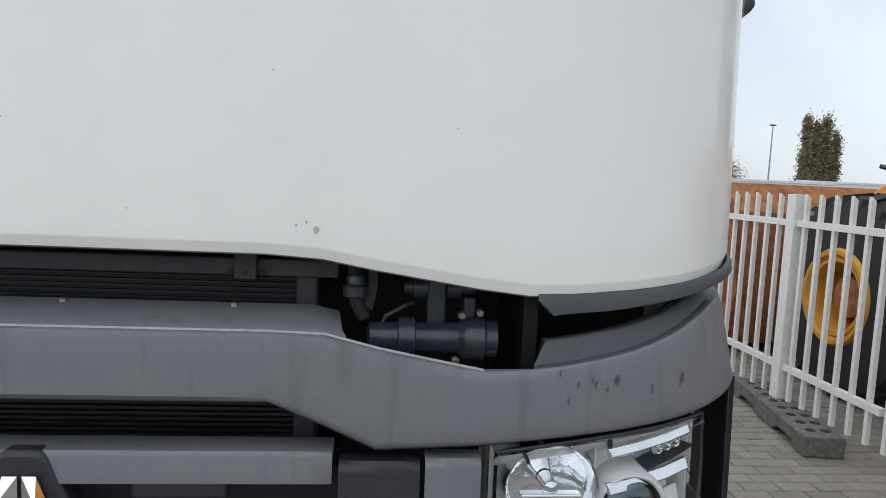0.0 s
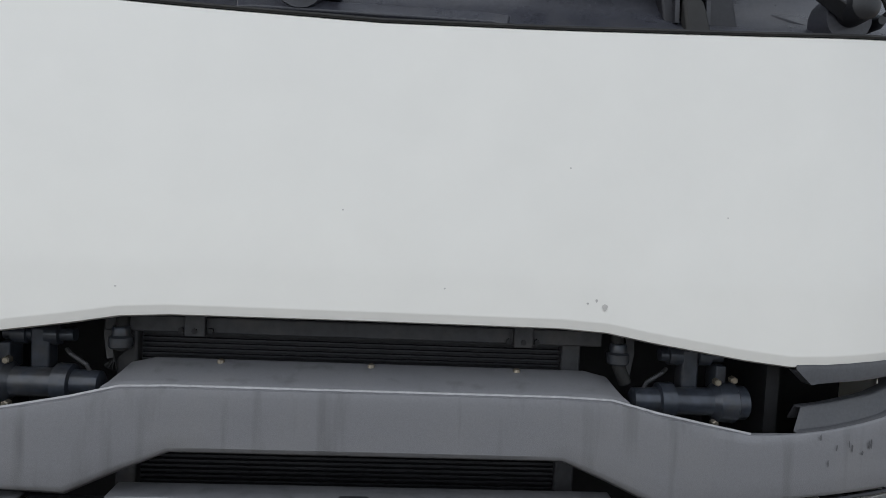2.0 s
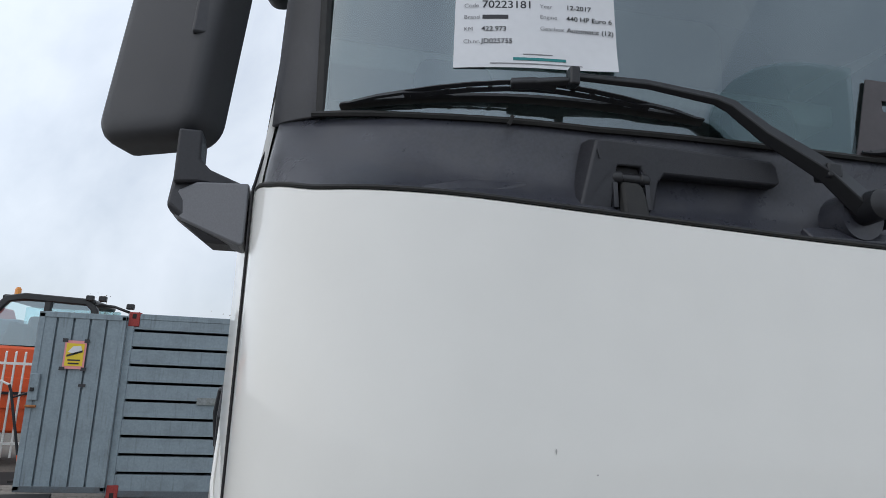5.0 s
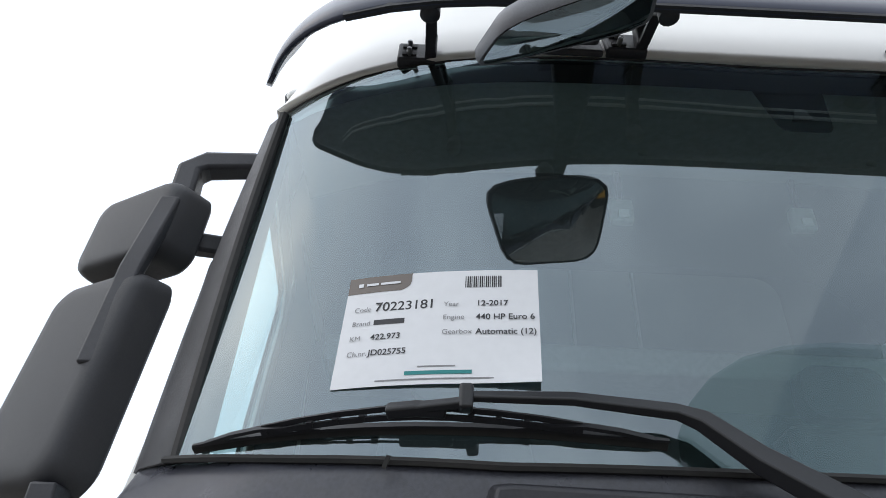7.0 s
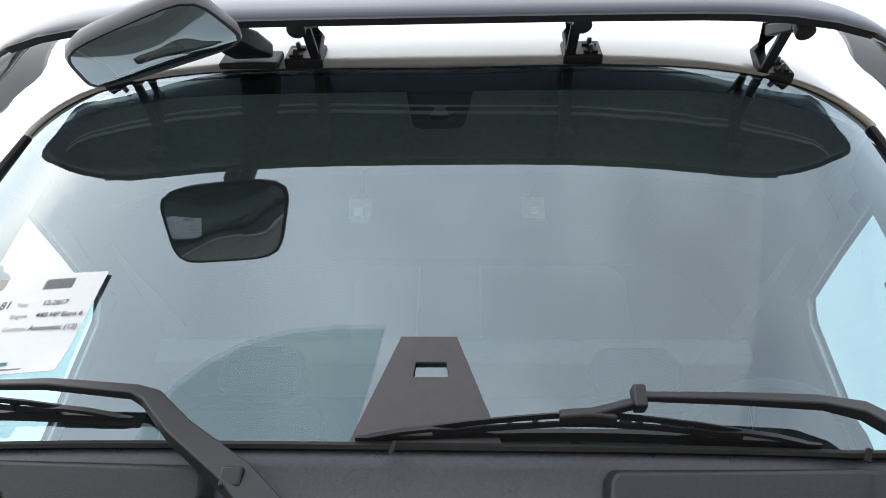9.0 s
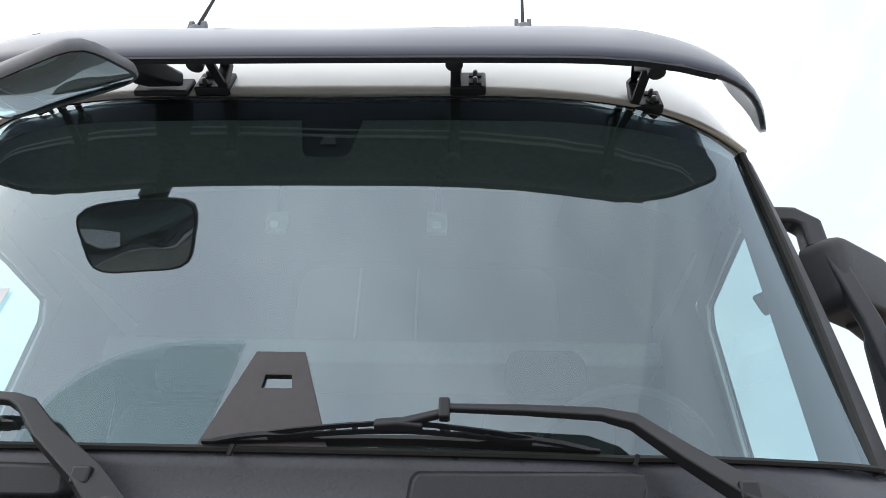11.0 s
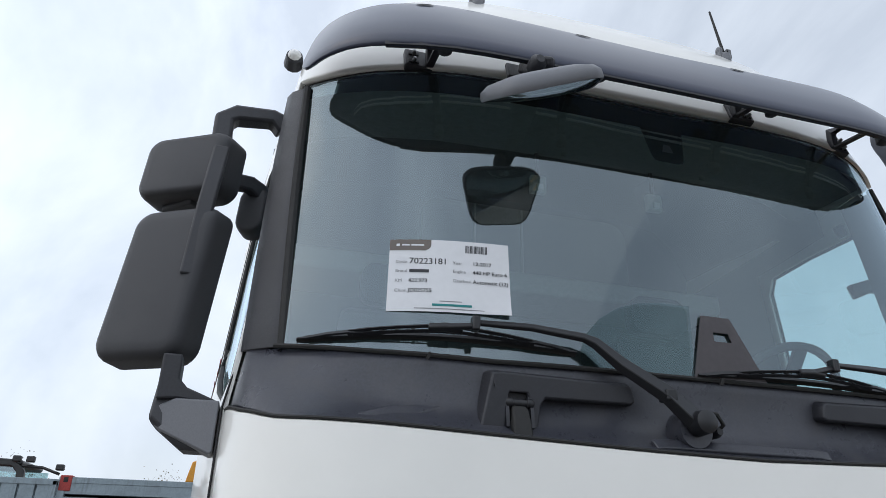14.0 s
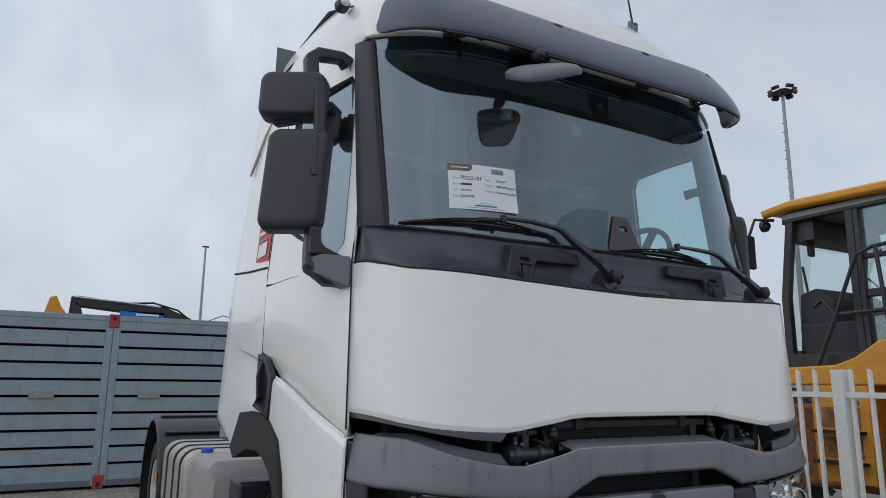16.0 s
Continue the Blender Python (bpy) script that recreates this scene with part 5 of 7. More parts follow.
    part("bumper_low", loft([[front(s * u, z, 0.01) for u in [q for q in plan() if q > 0.66]] for z in (0.3, 0.6, 0.91)]), M["bumper"], truck, "grey lower bumper corner", thick=0.02)
part("bumper_low_middle", loft([[front(x, z, 0.01) for x in (-0.68, -0.3, 0, 0.3, 0.68)] for z in (0.3, 0.45, 0.6)]), M["bumper"], truck, thick=0.02)

for ob in set(truck.children) - above:
    ob.location = (0.01, 0, 0.021)

# ---------- chassis, wheels, tank ----------
for x in (-0.42, 0.42):
    part("frame_rail", box(x - 0.04, x + 0.04, 0.4, 7.2, 0.72, 1.0), M["rubber"], truck)


def wheel(x, y, s, wide=0.31):
    t = part("wheel", lathe([(-wide / 2, 0.30), (-wide / 2, 0.45), (-wide / 2 + 0.03, 0.495), (-wide / 2 + 0.06, 0.51), (wide / 2 - 0.06, 0.51), (wide / 2 - 0.03, 0.495), (wide / 2, 0.45), (wide / 2, 0.30)], (x, y, 0.51), "x", 48, caps=False), M["rubber"], truck, "black truck tyre on a steel rim")
    part("rim", lathe([(-wide / 2 + 0.01, 0.30), (-wide / 2 + 0.02, 0.27), (-0.02, 0.25), (0.0, 0.12), (0.02, 0.25), (wide / 2 - 0.02, 0.27), (wide / 2 - 0.01, 0.30)], (x, y, 0.51), "x", 36, caps=False), M["rim"], t, "pale grey steel rim")
    for q in range(24):
        a = math.tau * q / 24
        cy, cz = y + 0.512 * math.cos(a), 0.51 + 0.512 * math.sin(a)
        part("tread_block", tube([(x - wide / 2 + 0.04, cy, cz), (x + wide / 2 - 0.04, y + 0.512 * math.cos(a + 0.06), 0.51 + 0.512 * math.sin(a + 0.06))], 0.012, 4), M["rubber"], t)
    return t


for s in (-1, 1):
    wheel(s * 1.06, 1.34, s)
    wheel(s * 1.06, 5.55, s)
    wheel(s * 0.71, 5.55, s)
    mg = []
    for q in range(13):
        a = radians(200 - 220 * q / 12)
        mg.append([(s * 1.27, 5.55 + 0.66 * math.cos(a), 0.53 + 0.66 * math.sin(a)), (s * 1.24, 5.55 + 0.68 * math.cos(a), 0.53 + 0.68 * math.sin(a)), (s * 0.55, 5.55 + 0.68 * math.cos(a), 0.53 + 0.68 * math.sin(a))])
    m = part("mudguard", loft(mg), M["rubber_satin"], truck, "black plastic rear mudguard", thick=0.012)
    for q in (2, 4, 6):
        part("mudguard_rib", bar([(s * u, mg[q][1][1], mg[q][1][2] + 0.008) for u in (0.62, 0.9, 1.2)], 0.05, 0.02), M["rubber_satin"], m, bevel=0.005)
    part("mudguard_lamp", box(min(s * 1.27, s * 1.285), max(s * 1.27, s * 1.285), 4.9, 4.95, 0.66, 0.74), M["amber"], m, "amber side marker", bevel=0.004)
    # tank with rounded edges and straps
    def tank_ring(y, grow):
        return [(p.x, y, p.z) for p in rounded(Vector((s * 0.93, 0, 0.74)), Vector((1, 0, 0)), Vector((0, 0, 1)), 0.62 + grow, 0.60 + grow, 0.13)]
    tk = part("fuel_tank", loft([tank_ring(3.62, -0.06), tank_ring(3.64, -0.01), tank_ring(3.66, 0), tank_ring(4.80, 0), tank_ring(4.84, -0.05)], True, True), M["tank"], truck, "dull aluminium fuel tank with black straps")
    for y in (3.8, 4.12, 4.5):
        part("strap", loft([tank_ring(y, 0.006), tank_ring(y, 0.016), tank_ring(y + 0.05, 0.016), tank_ring(y + 0.05, 0.006)], True), M["rubber_satin"], tk)
    bx2 = part("adblue_tank", loft([[(p.x, y, p.z) for p in rounded(Vector((s * 0.95, 0, 0.80 - d)), Vector((1, 0, 0)), Vector((0, 0, 1)), 0.56 - g, 0.5 - g, 0.09)] for y, g, d in ((2.72, 0.08, 0.04), (2.78, 0.0, 0.0), (3.40, 0.0, 0.0), (3.46, 0.06, 0.0))], True, True), M["pinkgrey"], truck, "dusty mauve-grey plastic side tank")
    part("filler_cap", lathe([(0, 0.045), (0.05, 0.045), (0.055, 0.038)], (s * 1.12, 3.40, 1.03), "z", 10), M["blue"], bx2, "blue filler cap")
part("fifth_wheel", box(-0.45, 0.45, 5.1, 6.0, 1.02, 1.12), M["rubber"], truck, bevel=0.04)

# ---------- inside the cab ----------
part("dashboard", loft([[(x, y, z) for x in (-1.1, -0.6, 0, 0.6, 1.1)] for y, z in ((0.40, 2.06), (0.55, 2.10), (0.72, 2.09), (0.80, 2.0), (0.82, 1.6))]), M["interior"], truck, "grey dashboard", thick=0.02)
part("dash_strip", box(-1.0, 1.0, 0.24, 0.40, 2.02, 2.05), M["interior"], truck)
part("header_shelf", loft([[(x, y + 0.13 * x ** 4, z) for x in (-1.08, -0.85, -0.6, -0.3, 0, 0.3, 0.6, 0.85, 1.08)] for y, z in ((0.37, 3.10), (0.72, 3.12), (0.76, 3.16), (0.76, 3.45))]), M["interior_shelf"], truck, "grey overhead shelf with lamps", thick=0.02)
for x in (-0.222, 0.255):
    l0 = part("cab_lamp", box(x - 0.03, x + 0.03, 0.695, 0.725, 2.95, 3.02), M["interior_light"], truck, "small clear cab lamp", bevel=0.006)
    part("lamp_lens", box(x - 0.014, x + 0.014, 0.685, 0.696, 2.955, 2.98), M["lens"], l0, bevel=0.003)
for x in (-0.222, 0.255):
    part("lamp_stem", box(x - 0.006, x + 0.006, 0.705, 0.717, 3.01, 3.125), M["interior_dark"], truck)
part("headliner", loft([[(x, y, z - 0.06 * abs(x) ** 3) for x in (-1.1, -0.8, -0.4, 0, 0.4, 0.8, 1.1)] for y, z in ((0.74, 3.45), (1.1, 3.6), (1.6, 3.62), (1.8, 3.5))]), M["interior"], truck)
part("rear_lining", loft([[(-1.19, y, z), (0, y, z), (1.19, y, z)] for y, z in ((2.16, 1.42), (1.98, 2.3), (1.8, 3.2), (1.78, 3.6))]), M["interior"], truck)
for s in (-1, 1):
    part("side_lining", loft([[side(y, z, s, -0.045) for y in (1.53, 1.7, 2.0, 2.38)] for z in (1.45, 2.0, 2.6, 3.15, 3.4)]), M["interior"], truck)
    part("roof_lining", loft([[side(y, 3.0, s, -0.05), side(y, 3.16, s, -0.06), Vector((s * 1.06, side(y, 3.2, s).y, 3.36)), Vector((s * 0.9, side(y, 3.2, s).y, 3.5)), Vector((s * 0.72, side(y, 3.2, s).y, 3.6))] for y in (0.9, 1.3, 1.63, 2.0, 2.38)]), M["interior"], truck)
    part("pillar_trim", loft([[screen(s * 1.075, z, 0.015), Vector((s * 1.085, (screen(1.075, z).y + y) / 2 + 0.02, z)), Vector((s * 1.10, y, z)), Vector((s * 1.125, y + 0.005, z))] for z, y in ((2.1, 0.53), (2.36, 0.56), (2.62, 0.595), (2.88, 0.63), (3.06, 0.66))]), M["interior"], truck, "grey lining of the windscreen pillar")
    part("door_lining", loft([[side(y, z, s, -0.05) for y in (0.5, 1.0, 1.62)] for z in (1.45, 1.8, 2.06)]), M["interior_dark"], truck)
    part("seat", loft([[(s * 0.62 + x * k, y, z) for x in (-0.25, -0.2, 0, 0.2, 0.25)] for y, z, k in ((1.25, 1.95, 0.9), (1.24, 2.35, 1.0), (1.30, 2.62, 0.85), (1.36, 2.66, 0.7), (1.42, 2.62, 0.85), (1.42, 1.95, 0.9))]), M["interior_dark"], truck, "dark cloth seat back", thick=0.03)
    part("headrest", loft([rounded(Vector((s * 0.62, y, 2.76)), Vector((1, 0, 0)), Vector((0, 0, 1)), w, w * 0.62, 0.06) for y, w in ((1.28, 0.22), (1.30, 0.28), (1.37, 0.28), (1.40, 0.22))], True, True), M["interior_dark"], truck)
part("upper_bunk", box(-1.08, 1.08, 1.45, 1.82, 2.86, 2.96), M["interior_light"], truck, "pale upper bunk edge", bevel=0.02)
lk = part("wall_locker", loft([rounded(Vector((0.16, y, 3.22)), Vector((1, 0, 0)), Vector((0, 0, 1)), 1.15, 0.42, 0.1) for y in (1.72, 1.76)], True, True), M["interior_shelf"], truck, "grey wall locker")
for x in (-0.14, 0.12):
    part("locker_joint", box(x - 0.006, x + 0.006, 1.705, 1.72, 3.02, 3.42), M["interior_light"], lk)
bm = bmesh.new()
hub = Vector((0.73, 0.76, 2.27))
e1, e2 = Vector((1, 0, 0)), Vector((0, -0.62, 0.785))
tube([hub + 0.225 * (math.cos(q) * e1 + math.sin(q) * e2) for q in [math.tau * i / 36 for i in range(37)]], 0.016, 8, bm)
for q in (200, 340, 90):
    a = radians(q)
    bar([hub, hub + 0.22 * (math.cos(a) * e1 + math.sin(a) * e2)], 0.05, 0.015, (0, -0.785, -0.62), bm)
part("steering_wheel", bm, M["interior_dark"], truck, "dark steering wheel")
# ---------- sale sheet behind the glass ----------
tl, tr, bl = Vector((-0.8365, 0.258, 2.473)), Vector((-0.533, 0.204, 2.472)), Vector((-0.843, 0.225, 2.270))
ex = (tr - tl).normalized()
ez = (tl - bl).normalized()
en = ex.cross(ez).normalized()
ez = en.cross(ex)
SW, SH = 0.302, 0.205


def lift_at(k):
    """How far the sheet stands off its chord, following the curve of the glass."""
    return 0.0045 + lerp([(0, 0.0045), (0.12, 0.0095), (0.25, 0.0132), (0.37, 0.0155), (0.5, 0.0166), (0.62, 0.0162), (0.75, 0.0153), (0.87, 0.0131), (1.0, 0.0104)], k)


frame_m = Matrix((ex, ez, en)).transposed().to_4x4()
frame_m.translation = tl
sale = new("sale_sheet")
sale.matrix_world = frame_m
bpy.context.view_layer.update()
tagged(sale, "white laminated sale sheet taped on the windscreen", "paper sheet")
bm = bmesh.new()
nx, nz = 12, 8
vv = [[bm.verts.new((SW * i / nx, -SH * j / nz, lift_at(i / nx) + 0.012 * max(0, i / nx + j / nz - 1.72) ** 1.3 * 3 - 0.004 * max(0, (j / nz - 0.9)))) for i in range(nx + 1)] for j in range(nz + 1)]
for j in range(nz):
    for i in range(nx):
        bm.faces.new((vv[j][i], vv[j][i + 1], vv[j + 1][i + 1], vv[j + 1][i]))
part("paper", bm, M["paper"], sale, thick=0.0008)


def patch(name, x0, x1, y0, y1, mat, lift=0.0015, label=""):
    bm = loft([[(SW * (x0 + (x1 - x0) * k / 8), -SH * y, lift + lift_at(x0 + (x1 - x0) * k / 8)) for k in range(9)] for y in (y1, y0)])
    return part(name, bm, mat, sale, label, smooth=False)


def words(body, x, y, size, mat, wide=1.0):
    cu = bpy.data.curves.new("printed_word", "FONT")
    cu.body, cu.size = body, size
    cu.offset = size * (0.012 if mat == M["ink"] else 0.0)
    cu.materials.append(mat)
    ob = new("printed_word", cu)
    ob.parent = sale
    w = 0.58 * size * len(body) / SW
    ob.matrix_local = Matrix.LocRotScale((SW * x, -SH * y, 0.0023 + lift_at(x)), Euler((0, -math.atan((lift_at(min(1, x + w)) - lift_at(x)) / (w * SW)), 0)), (wide, 1, 1))
    return ob


tab_rows = [(y, 0.345 - 0.05 * max(0.0, (y - 0.08) / 0.08) ** 2.5) for y in (0.16, 0.15, 0.135, 0.11, 0.08, 0.0)]
part("logo_tab", loft([[(SW * x1 * k / 6, -SH * y, 0.0013 + lift_at(x1 * k / 6)) for k in range(7)] for y, x1 in tab_rows]), M["tab"], sale, "dark brown logo tab with plain light marks", smooth=False)
patch("logo_mark", 0.055, 0.082, 0.065, 0.10, M["paper"], 0.0022)
patch("logo_mark", 0.10, 0.165, 0.072, 0.094, M["paper"], 0.0022)
patch("logo_mark", 0.178, 0.285, 0.072, 0.094, M["paper"], 0.0022)
for i in range(18):
    x = 0.63 + i * 0.0105
    patch("barcode_bar", x, x + (0.007 if i % 3 else 0.004), 0.06, 0.17, M["ink"])
for body, x, y, size, ink in (("Code", 0.055, 0.345, 0.0125, "ink_grey"), ("70223181", 0.165, 0.35, 0.024, "ink"), ("Year", 0.525, 0.345, 0.0125, "ink_grey"), ("12-2017", 0.69, 0.345, 0.0145, "ink"),
                              ("Brand", 0.055, 0.475, 0.0125, "ink_grey"), ("KM", 0.055, 0.61, 0.0125, "ink_grey"), ("422.973", 0.165, 0.61, 0.0145, "ink"), ("Ch.nr.", 0.055, 0.745, 0.0125, "ink_grey"), ("JD025755", 0.165, 0.745, 0.0145, "ink"),
                              ("Engine", 0.525, 0.465, 0.0125, "ink_grey"), ("440 HP Euro 6", 0.69, 0.47, 0.0145, "ink"), ("Gearbox", 0.525, 0.595, 0.0125, "ink_grey"), ("Automatic (12)", 0.69, 0.60, 0.0145, "ink")):
    words(body, x, y, size, M[ink])
patch("brand_bar", 0.17, 0.33, 0.43, 0.475, M["ink"])
patch("address_bar", 0.36, 0.68, 0.895, 0.925, M["teal"])
patch("small_print", 0.42, 0.60, 0.855, 0.865, M["ink_grey"])
patch("small_print", 0.22, 0.80, 0.955, 0.965, M["ink_grey"])

# ---------- containers ----------


def ribs(z0, z1, n, deep):
    """Profile of a wall pressed into ribs: (place, depth)."""
    out, step = [], (z1 - z0) / n
    for i in range(n):
        a = z0 + i * step
        out += [(a, 0.0), (a + step * 0.835, 0.0), (a + step * 0.85, deep), (a + step * 0.96, deep)]
    return out


def casting(x, y, z, parent):
    c = part("corner_casting", box(x - 0.075, x + 0.075, y - 0.02, y + 0.16, z - (0.08 if z > 1 else 0.0), z + (0.125 if z > 1 else 0.2)), M["red"], parent, "red steel corner casting", bevel=0.01)
    part("casting_slot", box(x - 0.03, x + 0.03, y - 0.022, y + 0.02, z + 0.03, z + 0.10), M["dark"], c, bevel=0.006)
    return c


def container(x0, x1, y, deep, label):
    t = empty("container", label, "container", (x0, y, 0), "grey storage containers")
    t_inv = Matrix.Translation((-x0, -y, 0))

    def add(name, bm, mat, lab="", **kw):
        bm.transform(t_inv)
        return part(name, bm, mat, t, lab, **kw)
    prof = [(0.12, 0.0)] + ribs(0.136, 2.341, 9, 0.10) + [(2.341, 0.0), (2.48, 0.0)]
    add("end_wall", loft([[(x, y + d, z) for z, d in prof] for x in (x0 + 0.08, (x0 + x1) / 2, x1 - 0.08)]), M["container"], "grey wall pressed in horizontal ribs", thick=0.004, smooth=False)
    for x in (x0 + 0.05, x1 - 0.05):
        add("corner_post", box(x - 0.05, x + 0.05, y - 0.012, y + 0.10, 0.05, 2.52), M["container"], bevel=0.008)
    add("top_rail", box(x0, x1, y - 0.008, y + 0.08, 2.48, 2.56), M["container"], bevel=0.006)
    add("bottom_rail", box(x0, x1, y - 0.008, y + 0.08, 0.04, 0.13), M["container_shade"], bevel=0.006)
    add("shell", box(x0 + 0.02, x1 - 0.02, y + 0.10, y + deep, 0.06, 2.55), M["container"])
    return t, add


ca, add_a = container(-3.577, -1.494, 9.577, 6.0, "grey-blue steel container with horizontally ribbed end")
cb, add_b = container(-1.489, 1.20, 9.577, 6.0, "grey-blue steel container beside another, dented and dull")
for z in (0.0, 2.455):
    add_part = casting(-3.47 + 3.56, 0.0, z, ca)
    casting(0.0, -0.004, z, cb)
for x, z in ((-2.35, 1.36), (-0.9, 1.36)):
    (add_a if x < -1.5 else add_b)("dirt_plate", box(x - 0.16, x + 0.16, 9.549, 9.567, z - 0.05, z + 0.05), M["container_dirt"], "scuffed patch")
add_b("loose_wire", tube([(-0.1, 9.65, 2.55), (0.15, 9.7, 2.66), (0.35, 9.67, 2.62), (0.3, 9.65, 2.56)], 0.008, 6), M["dark"])
# open container door, standing out from the corner
leaf = empty("container_door", "open grey container door leaf with vertical ribs", "container door", (-4.717, 9.527, 0))
inv = Matrix.Translation((4.7, -9.75, 0))


def add_leaf(name, bm, mat, lab="", **kw):
    bm.transform(inv)
    return part(name, bm, mat, leaf, lab, **kw)


prof = ribs(-4.66, -3.58, 5, 0.045)
add_leaf("panel", loft([[(x, 9.75 + d, z) for x, d in prof] for z in (0.14, 2.48)]), M["container"], thick=0.004, smooth=False)
add_leaf("leaf_frame", box(-4.70, -4.62, 9.735, 9.80, 0.12, 2.50), M["container"], bevel=0.006)
add_leaf("leaf_frame", box(-4.70, -3.56, 9.735, 9.80, 2.44, 2.52), M["container"], bevel=0.006)
add_leaf("leaf_frame", box(-4.70, -3.56, 9.735, 9.80, 0.10, 0.18), M["container_shade"], bevel=0.006)
add_leaf("leaf_frame", box(-3.62, -3.56, 9.735, 9.80, 0.12, 2.50), M["container"], bevel=0.006)
lk = add_leaf("lock_box", box(-4.68, -4.56, 9.70, 9.74, 1.30, 1.66), M["container"], "dented lock box", bevel=0.01)
add_leaf("lock_bolt", box(-4.66, -4.61, 9.68, 9.70, 1.42, 1.47), M["dark"], bevel=0.004)
add_leaf("rust_hasp", tube([(-4.70, 9.72, 1.22), (-4.56, 9.70, 1.22)], 0.018, 8), M["rust"])
add_leaf("black_tag", box(-4.07, -3.98, 9.725, 9.735, 1.50, 1.54), M["ink"])
ps = add_leaf("warning_sheet", box(-4.31, -4.03, 9.715, 9.722, 1.74, 2.13), M["pink"], "pink and yellow warning sheet, taped at its corners")
add_leaf("sheet_print", box(-4.285, -4.055, 9.711, 9.715, 1.78, 2.09), M["warn"], "")
add_leaf("sheet_drawing", prism([(-4.26, 1.97), (-4.2, 2.05), (-4.1, 2.06), (-4.08, 2.0), (-4.16, 1.94)], 9.707, 9.711, "y"), M["paper"])
add_leaf("sheet_drawing", prism([(-4.27, 1.93), (-4.07, 2.0), (-4.07, 1.975), (-4.27, 1.90)], 9.707, 9.711, "y"), M["ink"])
for i, w in enumerate((0.16, 0.14)):
    add_leaf("text_bar", box(-4.17 - w / 2, -4.17 + w / 2, 9.707, 9.711, 1.85 - i * 0.045, 1.87 - i * 0.045), M["ink"])
for x in (-4.31, -4.03):
    for z in (1.74, 2.13):
        add_leaf("tape", box(x - 0.035, x + 0.035, 9.709, 9.714, z - 0.025, z + 0.025), M["ink"])

# ---------- rubber ramps, hand truck, pump handle ----------
for x, y, r in ((-4.55, 9.05, 12), (-5.35, 11.2, 4)):
    m = pose(x, y, 0, 0, 0, r)
    rp = empty("kerb_ramp", "black rubber kerb ramp lying on the paving", "ramp", (x, y, 0), "rubber kerb ramps")
    for name, bm, mt in (("wedge", prism([(-0.35, 0.0), (0.35, 0.0), (0.35, 0.10), (0.2, 0.10)], -0.42, 0.42, "x"), "rubber"), ("tread_pad", box(-0.36, -0.30, -0.30, 0.2, 0.04, 0.06), "rubber_satin"), ("tread_pad", box(0.30, 0.36, -0.30, 0.2, 0.04, 0.06), "rubber_satin")):
        bm.transform(pose(0, 0, 0, 0, 0, r))
        part(name, bm, M[mt], rp, bevel=0.01)
ht = empty("hand_truck", "grey steel hand truck with rubber wheels standing upright", "hand truck", (-6.25, 11.3, 0))


def add_ht(name, bm, mat, lab="", **kw):
    bm.transform(Matrix.Diagonal((1, 1, 1.13, 1)) @ Matrix.Translation((6.25, -11.3, 0)))
    return part(name, bm, mat, ht, lab, **kw)


add_ht("back_plate", prism([(-6.42, 0.15), (-6.42, 1.42), (-6.38, 1.50), (-6.10, 1.50), (-6.06, 1.42), (-6.06, 0.15)], 11.28, 11.31, "y"), M["container"], "grey back plate", bevel=0.004)
add_ht("tube_frame", tube([(-6.44, 11.26, 0.12), (-6.44, 11.26, 1.42), (-6.38, 11.26, 1.53), (-6.10, 11.26, 1.53), (-6.04, 11.26, 1.42), (-6.04, 11.26, 0.12)], 0.018, 8), M["steel"])
for z in (0.18, 0.64, 1.12):
    add_ht("cross_tube", tube([(-6.44, 11.25, z), (-6.04, 11.25, z)], 0.016, 8), M["fence"])
for x in (-6.52, -6.02):
    add_ht("skid", tube([(x, 11.15, 0.12), (x, 11.13, 0.75), (x + 0.09, 11.2, 0.98)], 0.022, 8), M["rubber_satin"])
    add_ht("side_grip", tube([(x, 11.14, 0.78), (x + 0.09, 11.19, 0.99)], 0.024, 8), M["fence"])
    w = add_ht("wheel", lathe([(-0.04, 0.05), (-0.04, 0.11), (-0.02, 0.14), (0.02, 0.14), (0.04, 0.11), (0.04, 0.05)], (x - 0.06, 11.22, 0.14), "x", 24), M["rubber"], "grey rubber wheel")
    add_ht("axle_hub", lathe([(-0.05, 0.05), (0.05, 0.05)], (x - 0.06, 11.22, 0.14), "x", 14), M["steel"])
pj = empty("pallet_handle", "black and orange pump handle leaning on the fence", "handle", (-5.3, 11.1, 0))
for name, bm, mt in (("shaft", tube([(-5.2, 11.15, 0.06), (-5.34, 11.2, 0.55), (-5.58, 11.3, 1.36), (-5.62, 11.3, 1.46)], 0.022, 8), "rubber_satin"), ("loop", tube([(-5.62, 11.3, 1.46), (-5.76, 11.3, 1.52)], 0.018, 8), "fence"),
                     ("collar", tube([(-5.235, 11.16, 0.18), (-5.29, 11.18, 0.40)], 0.03, 8), "orange"), ("stay", tube([(-5.55, 11.3, 1.26), (-5.3, 11.32, 1.36), (-5.06, 11.35, 1.46)], 0.016, 8), "rubber_satin"), ("foot_plate", box(-5.3, -5.0, 10.95, 11.25, 0.0, 0.05), "rubber")):
    bm.transform(Matrix.Translation((5.3, -11.1, 0)))
    part(name, bm, M[mt], pj)

# ---------- picket fences ----------


